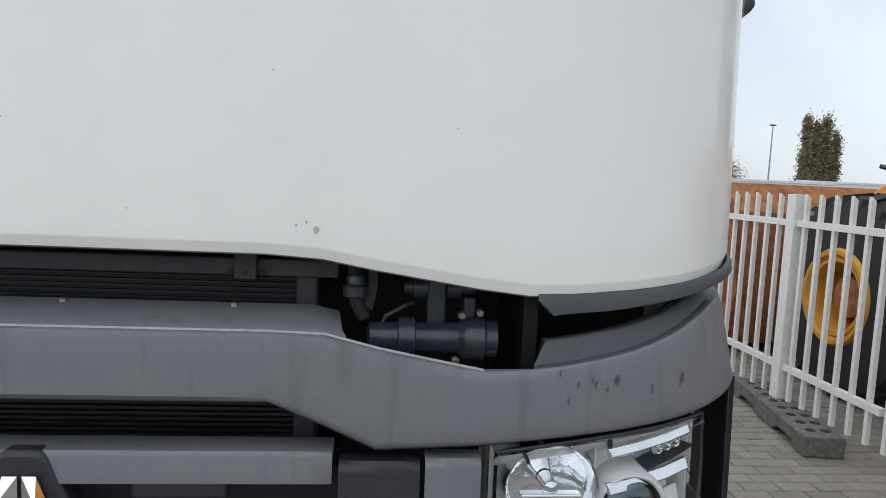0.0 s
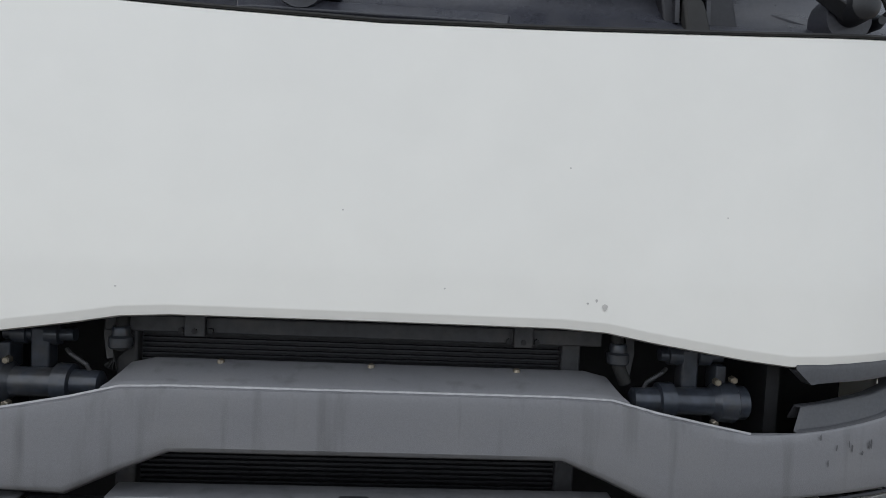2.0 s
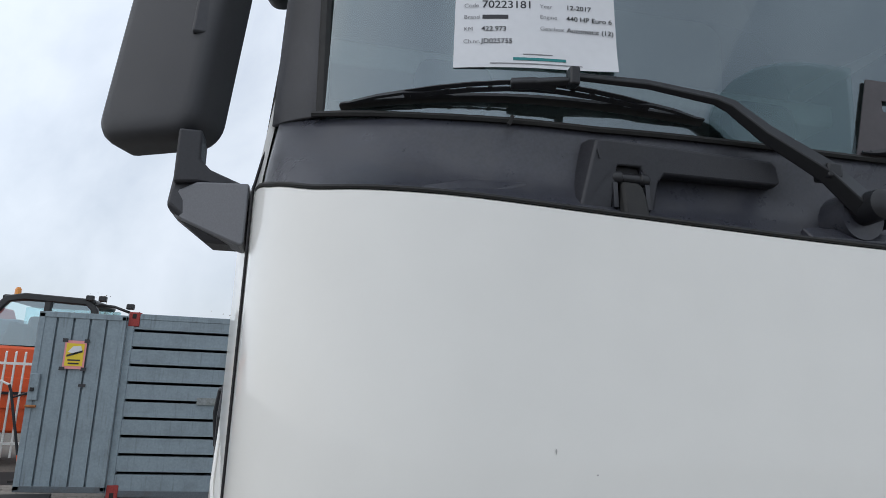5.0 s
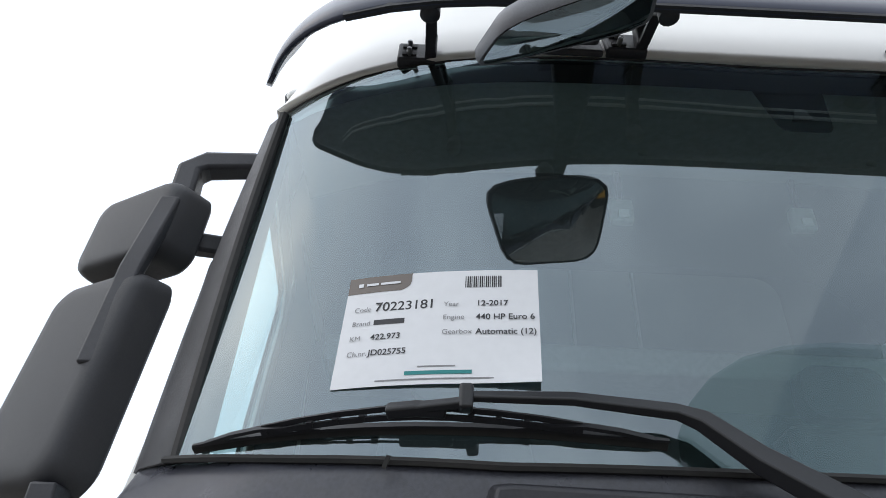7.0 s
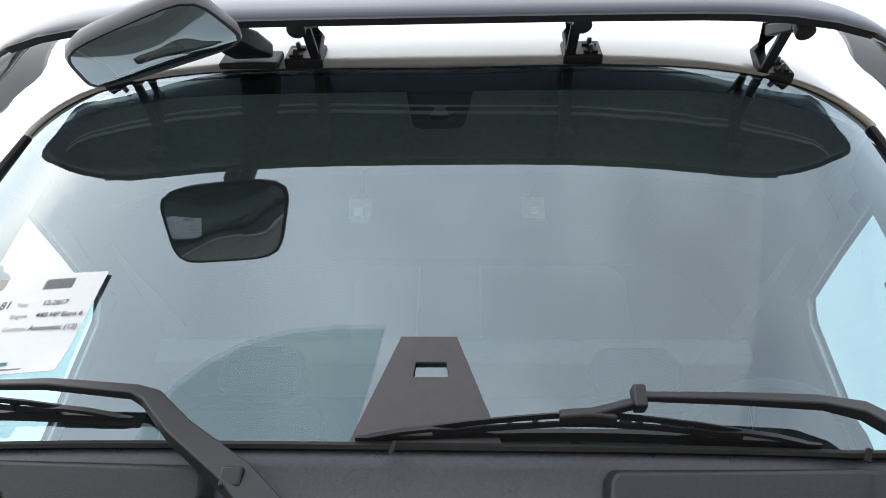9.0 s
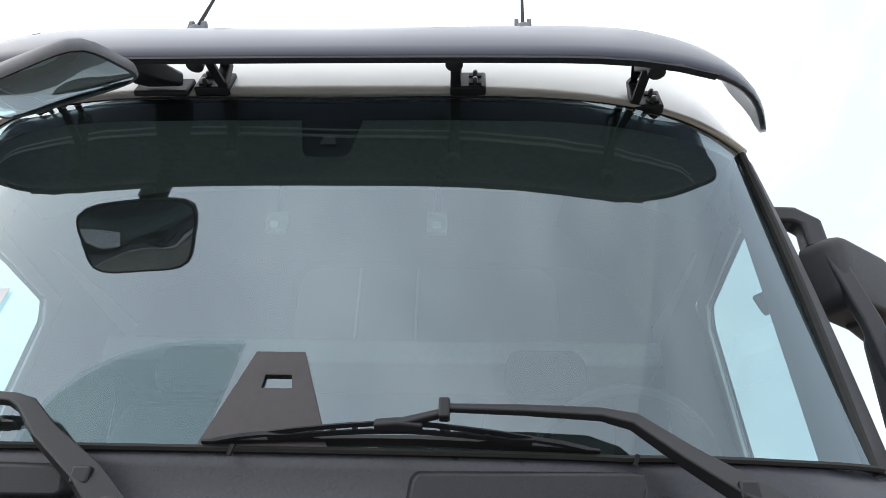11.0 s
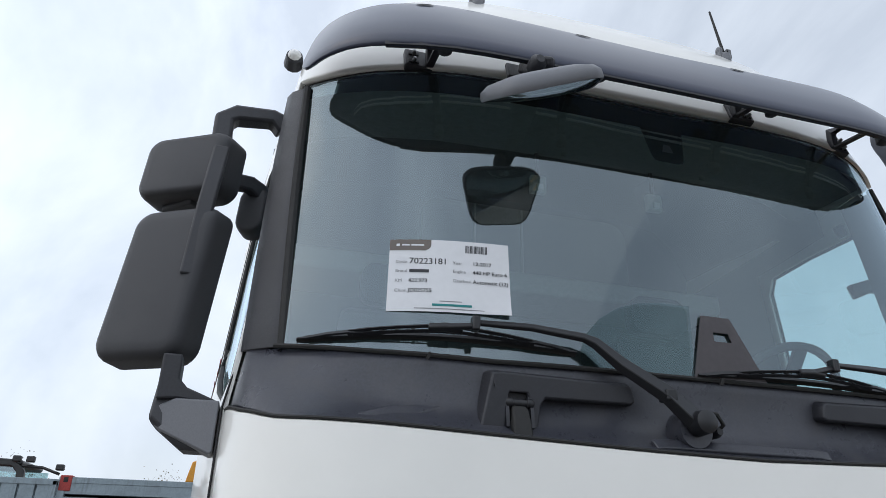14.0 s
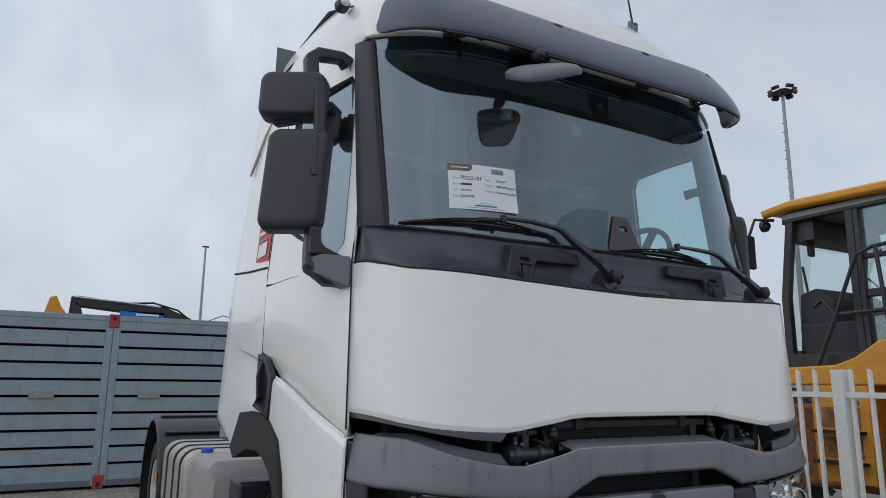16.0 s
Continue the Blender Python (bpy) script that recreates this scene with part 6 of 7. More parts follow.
def fence(a, b, posts, label, group, low=0.10, top=1.76):
    """A white steel picket fence on feet, from a to b, with posts at the given shares of its length."""
    a, b = Vector((*a, 0)), Vector((*b, 0))
    d = (b - a).normalized()
    n = int((b - a).length / 0.15)
    t = empty("fence", label, "fence", a, group)
    q = Vector((-d.y, d.x, 0))

    def slab(c, along, across, z0, z1):
        bm = bmesh.new()
        v = [bm.verts.new(c - a + d * (along * i) + q * (across * j) + Vector((0, 0, z))) for z in (z0, z1) for i, j in ((-1, -1), (1, -1), (1, 1), (-1, 1))]
        for f in ((3, 2, 1, 0), (4, 5, 6, 7), (0, 1, 5, 4), (1, 2, 6, 5), (2, 3, 7, 6), (3, 0, 4, 7)):
            bm.faces.new([v[i] for i in f])
        return bm
    first = None
    spots = [a + d * ((b - a).length * k) for k in posts]
    for i in range(n + 1):
        c = a + d * ((b - a).length * i / n)
        if any((c - p).length < 0.07 for p in spots):
            continue
        if first is None:
            bm = slab(a, 0.014, 0.014, low, top)
            bm.verts.ensure_lookup_table()
            for v in bm.verts[6:8]:
                v.co.z += 0.025
            first = mesh_from("picket", bm, M["fence"])
        o = new("picket", first)
        o.parent = t
        o.location = c - a
    for p0, p1 in zip([a] + spots, spots + [b]):
        if (p1 - p0).length < 0.2:
            continue
        for z in (low + 0.23, top - 0.18):
            part("rail", slab((p0 + p1) / 2, (p1 - p0).length / 2 - 0.05, 0.02, z - 0.022, z + 0.022), M["fence"], t, smooth=False)
    for p in spots:
        po = part("post", slab(p, 0.047, 0.045, 0.0, top + 0.02), M["fence"], t, "square white post", bevel=0.006)
        part("rail_bolt", slab(p + d * 0.0 - q * 0.06, 0.10, 0.008, 1.44, 1.47), M["steel"], po)
    return t, spots


f1, sp1 = fence((3.4, 2.43), (3.4, 10.2), (0.133, 0.455, 0.777), "white steel picket fence on concrete feet", "yard fences", 0.13, 1.56)
f3, sp3 = fence((3.4, 0.7), (3.4, 2.36), (0.33,), "white steel picket fence panel standing a little higher", "yard fences", 0.26, 1.70)
f2, sp2 = fence((-12.0, 12.0), (-4.2, 12.0), (0.03, 0.35, 0.67), "white steel picket fence before an orange machine", "yard fences", 0.26, 1.98)


def foot_block(x, y, turn):
    t = empty("concrete_block", "dark grey concrete ballast block with holes", "concrete block", (x, y, 0), "concrete ballast blocks")
    bm = prism([(-0.62, 0.0), (-0.5, 0.0), (-0.44, 0.045), (-0.2, 0.045), (-0.14, 0.0), (0.14, 0.0), (0.2, 0.045), (0.44, 0.045), (0.5, 0.0), (0.62, 0.0), (0.62, 0.13), (-0.62, 0.13)], -0.115, 0.13, "y")
    bm.transform(pose(0, 0, 0, 0, 0, turn))
    b = part("block", bm, M["concrete"], t, bevel=0.008)
    for i in range(8):
        for j in (-0.045, 0.045):
            bm = lathe([(0.126, 0.032), (0.1315, 0.032)], (-0.5 + i * 0.143, j, 0), "z", 10)
            bm.transform(pose(0, 0, 0, 0, 0, turn))
            part("hole", bm, M["dark"], b)


for p in sp1 + sp3:
    foot_block(p.x - 0.06, p.y - 0.17, 80)
for p in sp2:
    foot_block(p.x, p.y - 0.25, 0)

# ---------- wheel loader behind the fence ----------
LX = 4.78
loader = empty("wheel_loader", "yellow wheel loader with glazed cab and rusty bucket", "loader", (5.26, 2.095, 0))
loader.scale = (0.93, 0.93, 0.93)


def add_l(name, bm, mat, lab="", parent=None, **kw):
    bm.transform(Matrix.Translation((-6.1, -3.0, 0)))
    return part(name, bm, M[mat], parent or loader, lab, **kw)


for y in (4.93, 1.15):
    for x, s in ((LX + 0.36, -1), (7.05, 1)):
        w = add_l("wheel", lathe([(-0.33, 0.40), (-0.33, 0.69), (-0.30, 0.81), (-0.22, 0.85), (0.22, 0.85), (0.30, 0.81), (0.33, 0.69), (0.33, 0.40)], (x, y, 0.86), "x", 48, caps=False), "tyre", "large worn loader tyre on a yellow rim")
        add_l("rim", lathe([(s * 0.33, 0.415), (s * 0.36, 0.395), (s * 0.36, 0.36), (s * 0.325, 0.345), (s * 0.315, 0.335), (s * 0.335, 0.325), (s * 0.335, 0.30), (s * 0.28, 0.285), (s * 0.20, 0.275), (s * 0.12, 0.26)], (x, y, 0.86), "x", 40, caps=False), "rim_yellow", "scratched yellow rim", w)
        add_l("hub", lathe([(s * 0.12, 0.275), (s * 0.13, 0.24), (s * 0.10, 0.19), (s * 0.22, 0.17), (s * 0.24, 0.10), (s * 0.24, 0.02)], (x, y, 0.86), "x", 20), "rust", "", w)
        for q in range(10):
            a = math.tau * q / 10
            add_l("wheel_nut", lathe([(s * 0.12, 0.022), (s * 0.16, 0.02)], (x, y + 0.22 * math.cos(a), 0.86 + 0.22 * math.sin(a)), "x", 6), "rust", "", w)
        for q in range(22):
            a = math.tau * q / 22
            for half in (-1, 1):
                add_l("lug", bar([(x + half * 0.03, y + 0.85 * math.cos(a), 0.86 + 0.85 * math.sin(a)), (x + half * 0.30, y + 0.82 * math.cos(a + 0.14), 0.86 + 0.82 * math.sin(a + 0.14))], 0.09, 0.07, (0, math.cos(a), math.sin(a))), "tyre", "", w)
# cab and body
add_l("rear_body", prism([(-0.6, 0.75), (2.1, 0.75), (2.2, 1.3), (2.3, 1.85), (1.6, 1.9), (1.35, 2.2), (-0.5, 2.05), (-0.6, 1.9)], 5.45, 6.85, "x"), "yellow", "yellow engine body", bevel=0.03)
add_l("deck", prism([(1.9, 1.72), (3.5, 1.72), (3.5, 1.9), (2.75, 1.93), (2.55, 2.0), (2.3, 2.16), (1.9, 2.2), (1.5, 2.18), (1.5, 2.05), (1.8, 2.0)], 5.15, 6.95, "x"), "yellow", "yellow deck and fender", bevel=0.02)
fd = []
for q in range(9):
    a = radians(20 + 130 * q / 8)
    fd.append([(LX + 0.02, 1.15 + 1.02 * math.cos(a), 0.92 + 1.05 * math.sin(a)), (LX + 0.75, 1.15 + 1.02 * math.cos(a), 0.92 + 1.05 * math.sin(a))])
add_l("rear_fender", loft(fd), "yellow", "yellow fender with black edge", thick=0.03)
add_l("fender_edge", tube([r[0] for r in fd], 0.03, 8), "rubber")
add_l("joint", box(5.7, 6.5, 2.4, 3.9, 0.6, 1.5), "rust", "", bevel=0.05)
add_l("step_box", box(5.15, 5.6, 2.45, 3.05, 0.75, 1.72), "yellow", "yellow step box with louvres", bevel=0.015)
for z in (1.0, 1.3):
    add_l("louvre", box(5.14, 5.15, 2.55, 2.95, z, z + 0.2), "rust", "")
    add_l("step_tread", box(5.02, 5.16, 2.5, 3.0, z - 0.06, z - 0.03), "dark")
add_l("front_frame", box(5.55, 6.65, 3.9, 5.6, 0.6, 1.45), "yellow", "", bevel=0.04)
for x in (5.55, 6.55):
    add_l("lift_arm", bar([(x, 4.1, 1.95), (x, 4.9, 1.85), (x, 5.7, 1.35), (x, 6.3, 0.8), (x, 6.6, 0.45)], 0.14, 0.34, (0, 0.3, 1)), "yellow", "yellow lift arm", bevel=0.02)
add_l("tilt_link", bar([(6.05, 4.2, 2.05), (6.05, 5.0, 2.15), (6.05, 6.0, 1.7), (6.05, 6.5, 1.0)], 0.18, 0.22, (0, 0.3, 1)), "yellow", "", bevel=0.02)
add_l("front_fender", loft([[(x, 4.74 + 1.0 * math.cos(a), 0.95 + 1.02 * math.sin(a)) for x in (LX + 0.05, LX + 0.75)] for a in [radians(98 + 60 * i / 6) for i in range(7)]]), "rubber_satin", "black front fender", thick=0.03)
add_l("hood_top", prism([(3.75, 2.06), (4.4, 2.09), (4.72, 1.98), (4.62, 1.83), (3.8, 1.78)], LX + 0.3, 5.5, "x"), "yellow", "", bevel=0.02)
bucket = add_l("bucket", prism([(6.35, 0.12), (7.75, 0.10), (7.7, 0.16), (6.75, 0.22), (6.45, 0.6), (6.5, 1.15), (6.75, 1.76), (6.7, 1.8), (6.35, 1.5), (6.2, 0.7)], LX - 0.1, 7.5, "x"), "rust", "large rusty orange bucket")
add_l("bucket_cheek", prism([(6.35, 0.12), (7.75, 0.10), (7.4, 0.9), (6.75, 1.76), (6.35, 1.5), (6.2, 0.7)], LX - 0.13, LX - 0.09, "x"), "rust", "", bucket)
# cab frame and panes
for x in (5.36, 6.82):
    for y0, y1 in ((1.75, 1.85), (2.55, 2.55), (3.36, 3.22)):
        add_l("cab_post", bar([(x, y0, 1.92), (x, y0, 2.7), (x, y1, 3.66)], 0.09, 0.09, (0, 1, 0)), "cab_black", "", bevel=0.012)
    add_l("door_edge", bar([(x - 0.03, 2.47, 2.05), (x - 0.03, 2.47, 3.56)], 0.07, 0.05, (0, 1, 0)), "cab_black", "", bevel=0.008)
    add_l("door_bar", box(x - 0.03, x + 0.03, 1.85, 2.5, 3.02, 3.07), "cab_black", "", bevel=0.008)
    add_l("cab_sill", box(x - 0.05, x + 0.05, 1.72, 3.42, 1.9, 2.06), "cab_black", "", bevel=0.012)
    add_l("cab_belt", box(x - 0.04, x + 0.04, 1.75, 2.55, 2.62, 2.70), "cab_black", "", bevel=0.01)
    add_l("cab_header", box(x - 0.05, x + 0.05, 1.75, 3.3, 3.56, 3.68), "cab_black", "", bevel=0.012)
    add_l("lower_pane", box(x - 0.004, x + 0.004, 1.8, 2.5, 2.06, 2.62), "loader_glass", "").visible_shadow = False
    g0 = add_l("side_pane", box(x - 0.004, x + 0.004, 1.82, 2.52, 2.70, 3.56), "loader_glass", "")
    g0.visible_shadow = False
for y in (1.8, 3.3):
    add_l("cab_header", box(5.36, 6.82, y - 0.05, y + 0.05, 3.56, 3.68), "cab_black", "", bevel=0.012)
    add_l("cab_sill", box(5.36, 6.82, y - 0.05, y + 0.05, 1.9, 2.1), "cab_black", "", bevel=0.012)
add_l("front_pane", loft([[(5.40, 3.40, 2.1), (6.78, 3.40, 2.1)], [(5.40, 3.26, 3.6), (6.78, 3.26, 3.6)]]), "loader_glass", "").visible_shadow = False
add_l("cab_roof", loft([[(5.2, y, z - 0.03), (5.35, y, z + 0.03), (6.1, y, z + 0.07), (6.85, y, z + 0.03), (7.0, y, z - 0.03)] for y, z in ((1.45, 3.72), (1.9, 3.76), (3.2, 3.80), (3.5, 3.76))]), "yellow", "yellow cab roof", thick=0.10)
add_l("roof_lining", box(5.3, 6.9, 1.6, 3.3, 3.60, 3.66), "interior_shelf")
add_l("roof_visor", box(5.4, 6.75, 3.0, 3.3, 3.34, 3.56), "cab_black")
add_l("pedal_box", box(5.45, 6.7, 2.5, 3.3, 2.0, 2.4), "interior_dark", "", bevel=0.03)
add_l("rear_wall", box(5.4, 6.78, 1.80, 1.86, 2.06, 2.35), "cab_black")
add_l("cab_wiper", bar([(5.9, 3.38, 2.3), (5.7, 3.36, 3.1)], 0.03, 0.015, (0, 1, 0)), "cab_black")
add_l("cab_mirror", box(5.55, 5.65, 3.15, 3.2, 3.18, 3.42), "cab_black", "", bevel=0.02)
add_l("seat", prism([(1.95, 2.1), (2.5, 2.1), (2.5, 2.4), (2.15, 2.45), (2.05, 3.1), (1.9, 3.1)], 5.8, 6.3, "x"), "interior_dark", "", bevel=0.03)
add_l("console", prism([(2.95, 2.05), (3.35, 2.05), (3.3, 2.75), (3.1, 2.8), (2.9, 2.65)], 5.5, 6.6, "x"), "interior_dark", "", bevel=0.03)
bm = bmesh.new()
tube([(6.0 + 0.19 * math.cos(q), 2.82 + 0.12 * math.sin(q), 2.86 + 0.14 * math.sin(q)) for q in [math.tau * i / 20 for i in range(21)]], 0.014, 6, bm)
tube([(6.0, 2.82, 2.86), (6.0, 3.0, 2.7)], 0.03, 6, bm)
add_l("steering_wheel", bm, "interior_dark")
for pts in (((5.22, 3.05, 1.78), (5.18, 2.75, 2.35), (5.2, 2.45, 3.05), (5.25, 2.3, 3.12), (5.3, 1.6, 3.16)), ((5.22, 2.2, 2.1), (5.2, 2.25, 3.1)), ((5.2, 2.95, 2.55), (5.2, 2.85, 2.62), (5.2, 2.72, 2.45), (5.2, 1.6, 2.48))):
    add_l("hand_rail", tube(pts, 0.022, 8), "cab_black")
add_l("mirror_stalk", tube([(5.3, 3.4, 3.62), (5.15, 3.55, 3.64), (5.1, 3.6, 3.45)], 0.02, 6), "cab_black")
add_l("mirror", box(5.02, 5.18, 3.58, 3.64, 3.05, 3.45), "cab_black", "black side mirror", bevel=0.02)
add_l("work_lamp", lathe([(-0.04, 0.03), (0.0, 0.07), (0.05, 0.07)], (5.32, 3.52, 3.58), "y", 12), "cab_black")

# ---------- orange machine and vehicles behind the left fence ----------
om = empty("orange_machine", "orange telescopic handler with dark cab and amber beacon", "machine", (-6.36, 14.0, 0))


def add_o(name, bm, mat, lab="", **kw):
    bm.transform(Matrix.Translation((6.0, -14.0, 0)))
    return part(name, bm, M[mat], om, lab, **kw)


add_o("body", prism([(-9.6, 0.62), (-4.6, 0.55), (-4.6, 2.10), (-6.75, 2.14), (-6.9, 1.92), (-7.4, 1.86), (-8.2, 1.62), (-9.6, 1.6)], 13.1, 15.0, "y"), "orange", "orange body", bevel=0.05)
add_o("body_gap", box(-6.6, -6.55, 13.08, 13.1, 0.65, 2.0), "dark")
add_o("side_hatch", box(-6.4, -5.2, 13.07, 13.1, 1.0, 1.55), "orange", "", bevel=0.01)
add_o("hatch_step", box(-6.4, -4.7, 13.03, 13.1, 1.25, 1.3), "dark")
for x in (-9.6, -7.63):
    w = add_o("wheel", lathe([(-0.2, 0.40), (-0.2, 0.66), (-0.12, 0.76), (0.12, 0.76), (0.2, 0.66), (0.2, 0.40)], (x, 13.0, 0.76), "y", 36, caps=False), "rubber", "black tyre on a cream rim")
    add_o("rim", lathe([(-0.22, 0.43), (-0.21, 0.38), (-0.14, 0.35), (-0.12, 0.18), (-0.18, 0.14), (-0.18, 0.02)], (x, 13.0, 0.76), "y", 28, caps=False), "cream", "cream steel rim")
    for q in range(8):
        a = math.tau * q / 8
        add_o("nut", lathe([(-0.16, 0.02), (-0.12, 0.02)], (x + 0.26 * math.cos(a), 13.0, 0.76 + 0.26 * math.sin(a)), "y", 6), "rust")
add_o("cab_frame", bar([(-6.75, 13.3, 2.1), (-6.5, 13.35, 2.75), (-6.3, 13.4, 3.02), (-6.0, 13.4, 3.08), (-4.9, 13.4, 3.04), (-4.75, 13.4, 2.9), (-4.65, 13.4, 2.1)], 0.13, 0.13, (0, 1, 0)), "cab_black", "dark cab frame", bevel=0.02)
add_o("cab_post", bar([(-5.62, 13.4, 2.1), (-5.58, 13.4, 3.03)], 0.12, 0.1, (0, 1, 0)), "cab_black", "", bevel=0.02)
add_o("cab_roof", box(-6.4, -4.75, 13.35, 14.9, 3.0, 3.1), "cab_black", "", bevel=0.04)
add_o("cab_back", box(-6.5, -4.65, 14.85, 14.95, 2.1, 3.0), "pane").visible_shadow = False
add_o("cab_pane", loft([[(-6.7, 13.36, 2.15), (-4.7, 13.42, 2.15)], [(-6.3, 13.42, 3.0), (-4.8, 13.42, 3.0)]]), "pane").visible_shadow = False
add_o("cab_seat", box(-6.1, -5.6, 13.9, 14.4, 2.1, 2.75), "interior_dark", "", bevel=0.08)
add_o("beacon", lathe([(0, 0.07), (0.03, 0.06), (0.13, 0.06), (0.17, 0.035)], (-6.23, 13.6, 3.1), "z", 14), "amber", "amber beacon")
for x in (-6.55, -4.85, -4.62, -4.1):
    add_o("work_lamp", box(x - 0.07, x + 0.07, 13.3, 13.42, 3.06 - (0.12 if x > -4.3 else 0), 3.17 - (0.12 if x > -4.3 else 0)), "cab_black", "", bevel=0.02)
add_o("lamp_bar", tube([(-4.75, 13.4, 3.0), (-4.4, 13.4, 2.98), (-4.1, 13.4, 2.88)], 0.03, 6), "cab_black")
add_o("boom", bar([(-9.9, 13.6, 2.35), (-8.4, 13.6, 2.22), (-7.4, 13.6, 1.95)], 0.3, 0.22), "orange", "", bevel=0.04)
add_o("ram", tube([(-8.3, 13.3, 2.5), (-7.5, 13.3, 2.0)], 0.05, 8), "cab_black")
# slab in the dark rubber colour, painted in for the shaded lower recess
add_o("body_shade", box(-9.4, -6.95, 13.06, 13.1, 0.7, 1.45), "rubber")
add_o("cab_wall", box(-6.5, -4.7, 14.78, 14.84, 2.1, 2.55), "cab_black", "", bevel=0.02)
add_o("cab_console", prism([(-6.45, 2.1), (-5.9, 2.1), (-6.0, 2.55), (-6.3, 2.62)], 13.6, 14.5, "y"), "interior_dark", "", bevel=0.05)

dt = empty("parked_truck", "dark blue-grey tipper trailer parked behind the fence", "truck", (-14.0, 22.0, 0))
for name, bm, mt in (("trailer_side", box(-18.0, -9.6, 22.0, 24.4, 1.25, 3.2), "trailer"), ("chassis", box(-18, -9.6, 22.4, 24.0, 0.7, 1.25), "dark"), ("cab", box(-15.2, -11.6, 23.5, 24.5, 3.1, 3.9), "paper"), ("red_load", prism([(-11.55, 3.2), (-10.4, 3.2), (-10.55, 3.62), (-11.5, 3.72)], 22.3, 24, "y"), "red")):
    bm.transform(Matrix.Translation((14.0, -22.0, 0)))
    part(name, bm, M[mt], dt, bevel=0.06)
for i in range(6):
    bm = box(-18.0, -9.6, 21.95, 22.0, 1.5 + i * 0.3, 1.62 + i * 0.3)
    bm.transform(Matrix.Translation((14.0, -22.0, 0)))
    part("trailer_rail", bm, M["trailer"], dt, bevel=0.01)
for x in (-16.5, -15.1, -11.0):
    bm = lathe([(-0.15, 0.2), (-0.15, 0.5), (0.15, 0.5), (0.15, 0.2)], (x, 22.1, 0.5), "y", 24)
    bm.transform(Matrix.Translation((14.0, -22.0, 0)))
    part("wheel", bm, M["rubber"], dt)
# white vehicles on the far right, as plain boxes; their lower parts are made up
for i, (x0, x1, y, h) in enumerate(((13.5, 19.5, 26.0, 2.1), (18.8, 25.0, 27.5, 2.2))):
    tt = empty("parked_vehicle", "low white vehicle parked beyond the fence", "trailer", (x0, y, 0), "far white trailers")
    for name, bm, mt in (("box_body", box(0, x1 - x0, 0, 2.4, 1.1, h), "paper"), ("chassis", box(0.1, x1 - x0 - 0.1, 0.3, 2.1, 0.6, 1.1), "dark"), ("top_rail", box(0, x1 - x0, -0.03, 0.03, h - 0.05, h + 0.04), "paper")):
        part(name, bm, M[mt], tt, bevel=0.08 if name == "box_body" else 0)
    for x in (0.9, 4.4, 5.3):
        part("wheel", lathe([(-0.15, 0.2), (-0.15, 0.5), (0.15, 0.5), (0.15, 0.2)], (x, 0.15, 0.5), "y", 24), M["rubber"], tt)

# ---------- excavator arm over the containers ----------
ex_m = empty("excavator", "black excavator boom with yellow bucket linkage behind containers", "excavator", (0, 20.0, 0))
for name, bm, mt, lab in (("upper_body", box(0.6, 3.4, 19.2, 22.0, 1.0, 2.75), "yellow", "yellow upper body"), ("undercarriage", box(0.2, 3.8, 19.0, 22.2, 0.0, 0.9), "rubber", "black tracks"),
                          ("boom", bar([(1.3, 20, 2.6), (1.1, 20, 3.35), (0.4, 20, 3.62), (-0.8, 20, 3.70), (-1.95, 20, 3.80)], 0.3, 0.40, (0, 1, 0)), "rubber_satin", "black boom"),
                          ("boom_cylinder", tube([(-2.0, 19.8, 3.9), (-0.7, 19.8, 3.82), (0.3, 19.8, 3.74)], 0.035, 8), "steel", ""), ("hose", tube([(-0.9, 19.8, 3.78), (0.1, 19.8, 3.86), (0.8, 19.8, 3.68), (1.1, 19.8, 3.45)], 0.03, 6), "rubber", ""),
                          ("side_plate", box(-0.78, 0.42, 19.8, 19.84, 3.40, 3.58), "sign_blue", "bright blue side plate"), ("plate_mark", box(-0.35, 0.28, 19.78, 19.8, 3.46, 3.52), "paper", ""),
                          ("link_head", prism([(-2.10, 3.30), (-1.72, 3.30), (-1.80, 3.62), (-1.98, 3.95), (-2.08, 3.9)], 19.8, 20.2, "y"), "rubber_satin", ""), ("bucket_link", prism([(-2.72, 3.3), (-2.1, 3.35), (-2.3, 3.62), (-2.44, 3.92), (-2.6, 3.86), (-2.66, 3.6)], 19.8, 20.2, "y"), "yellow", "yellow bucket linkage")):
    bm.transform(Matrix.Translation((0, -20, 0)))
    part(name, bm, M[mt], ex_m, lab, bevel=0.03 if name in ("boom", "link_head", "bucket_link") else 0)

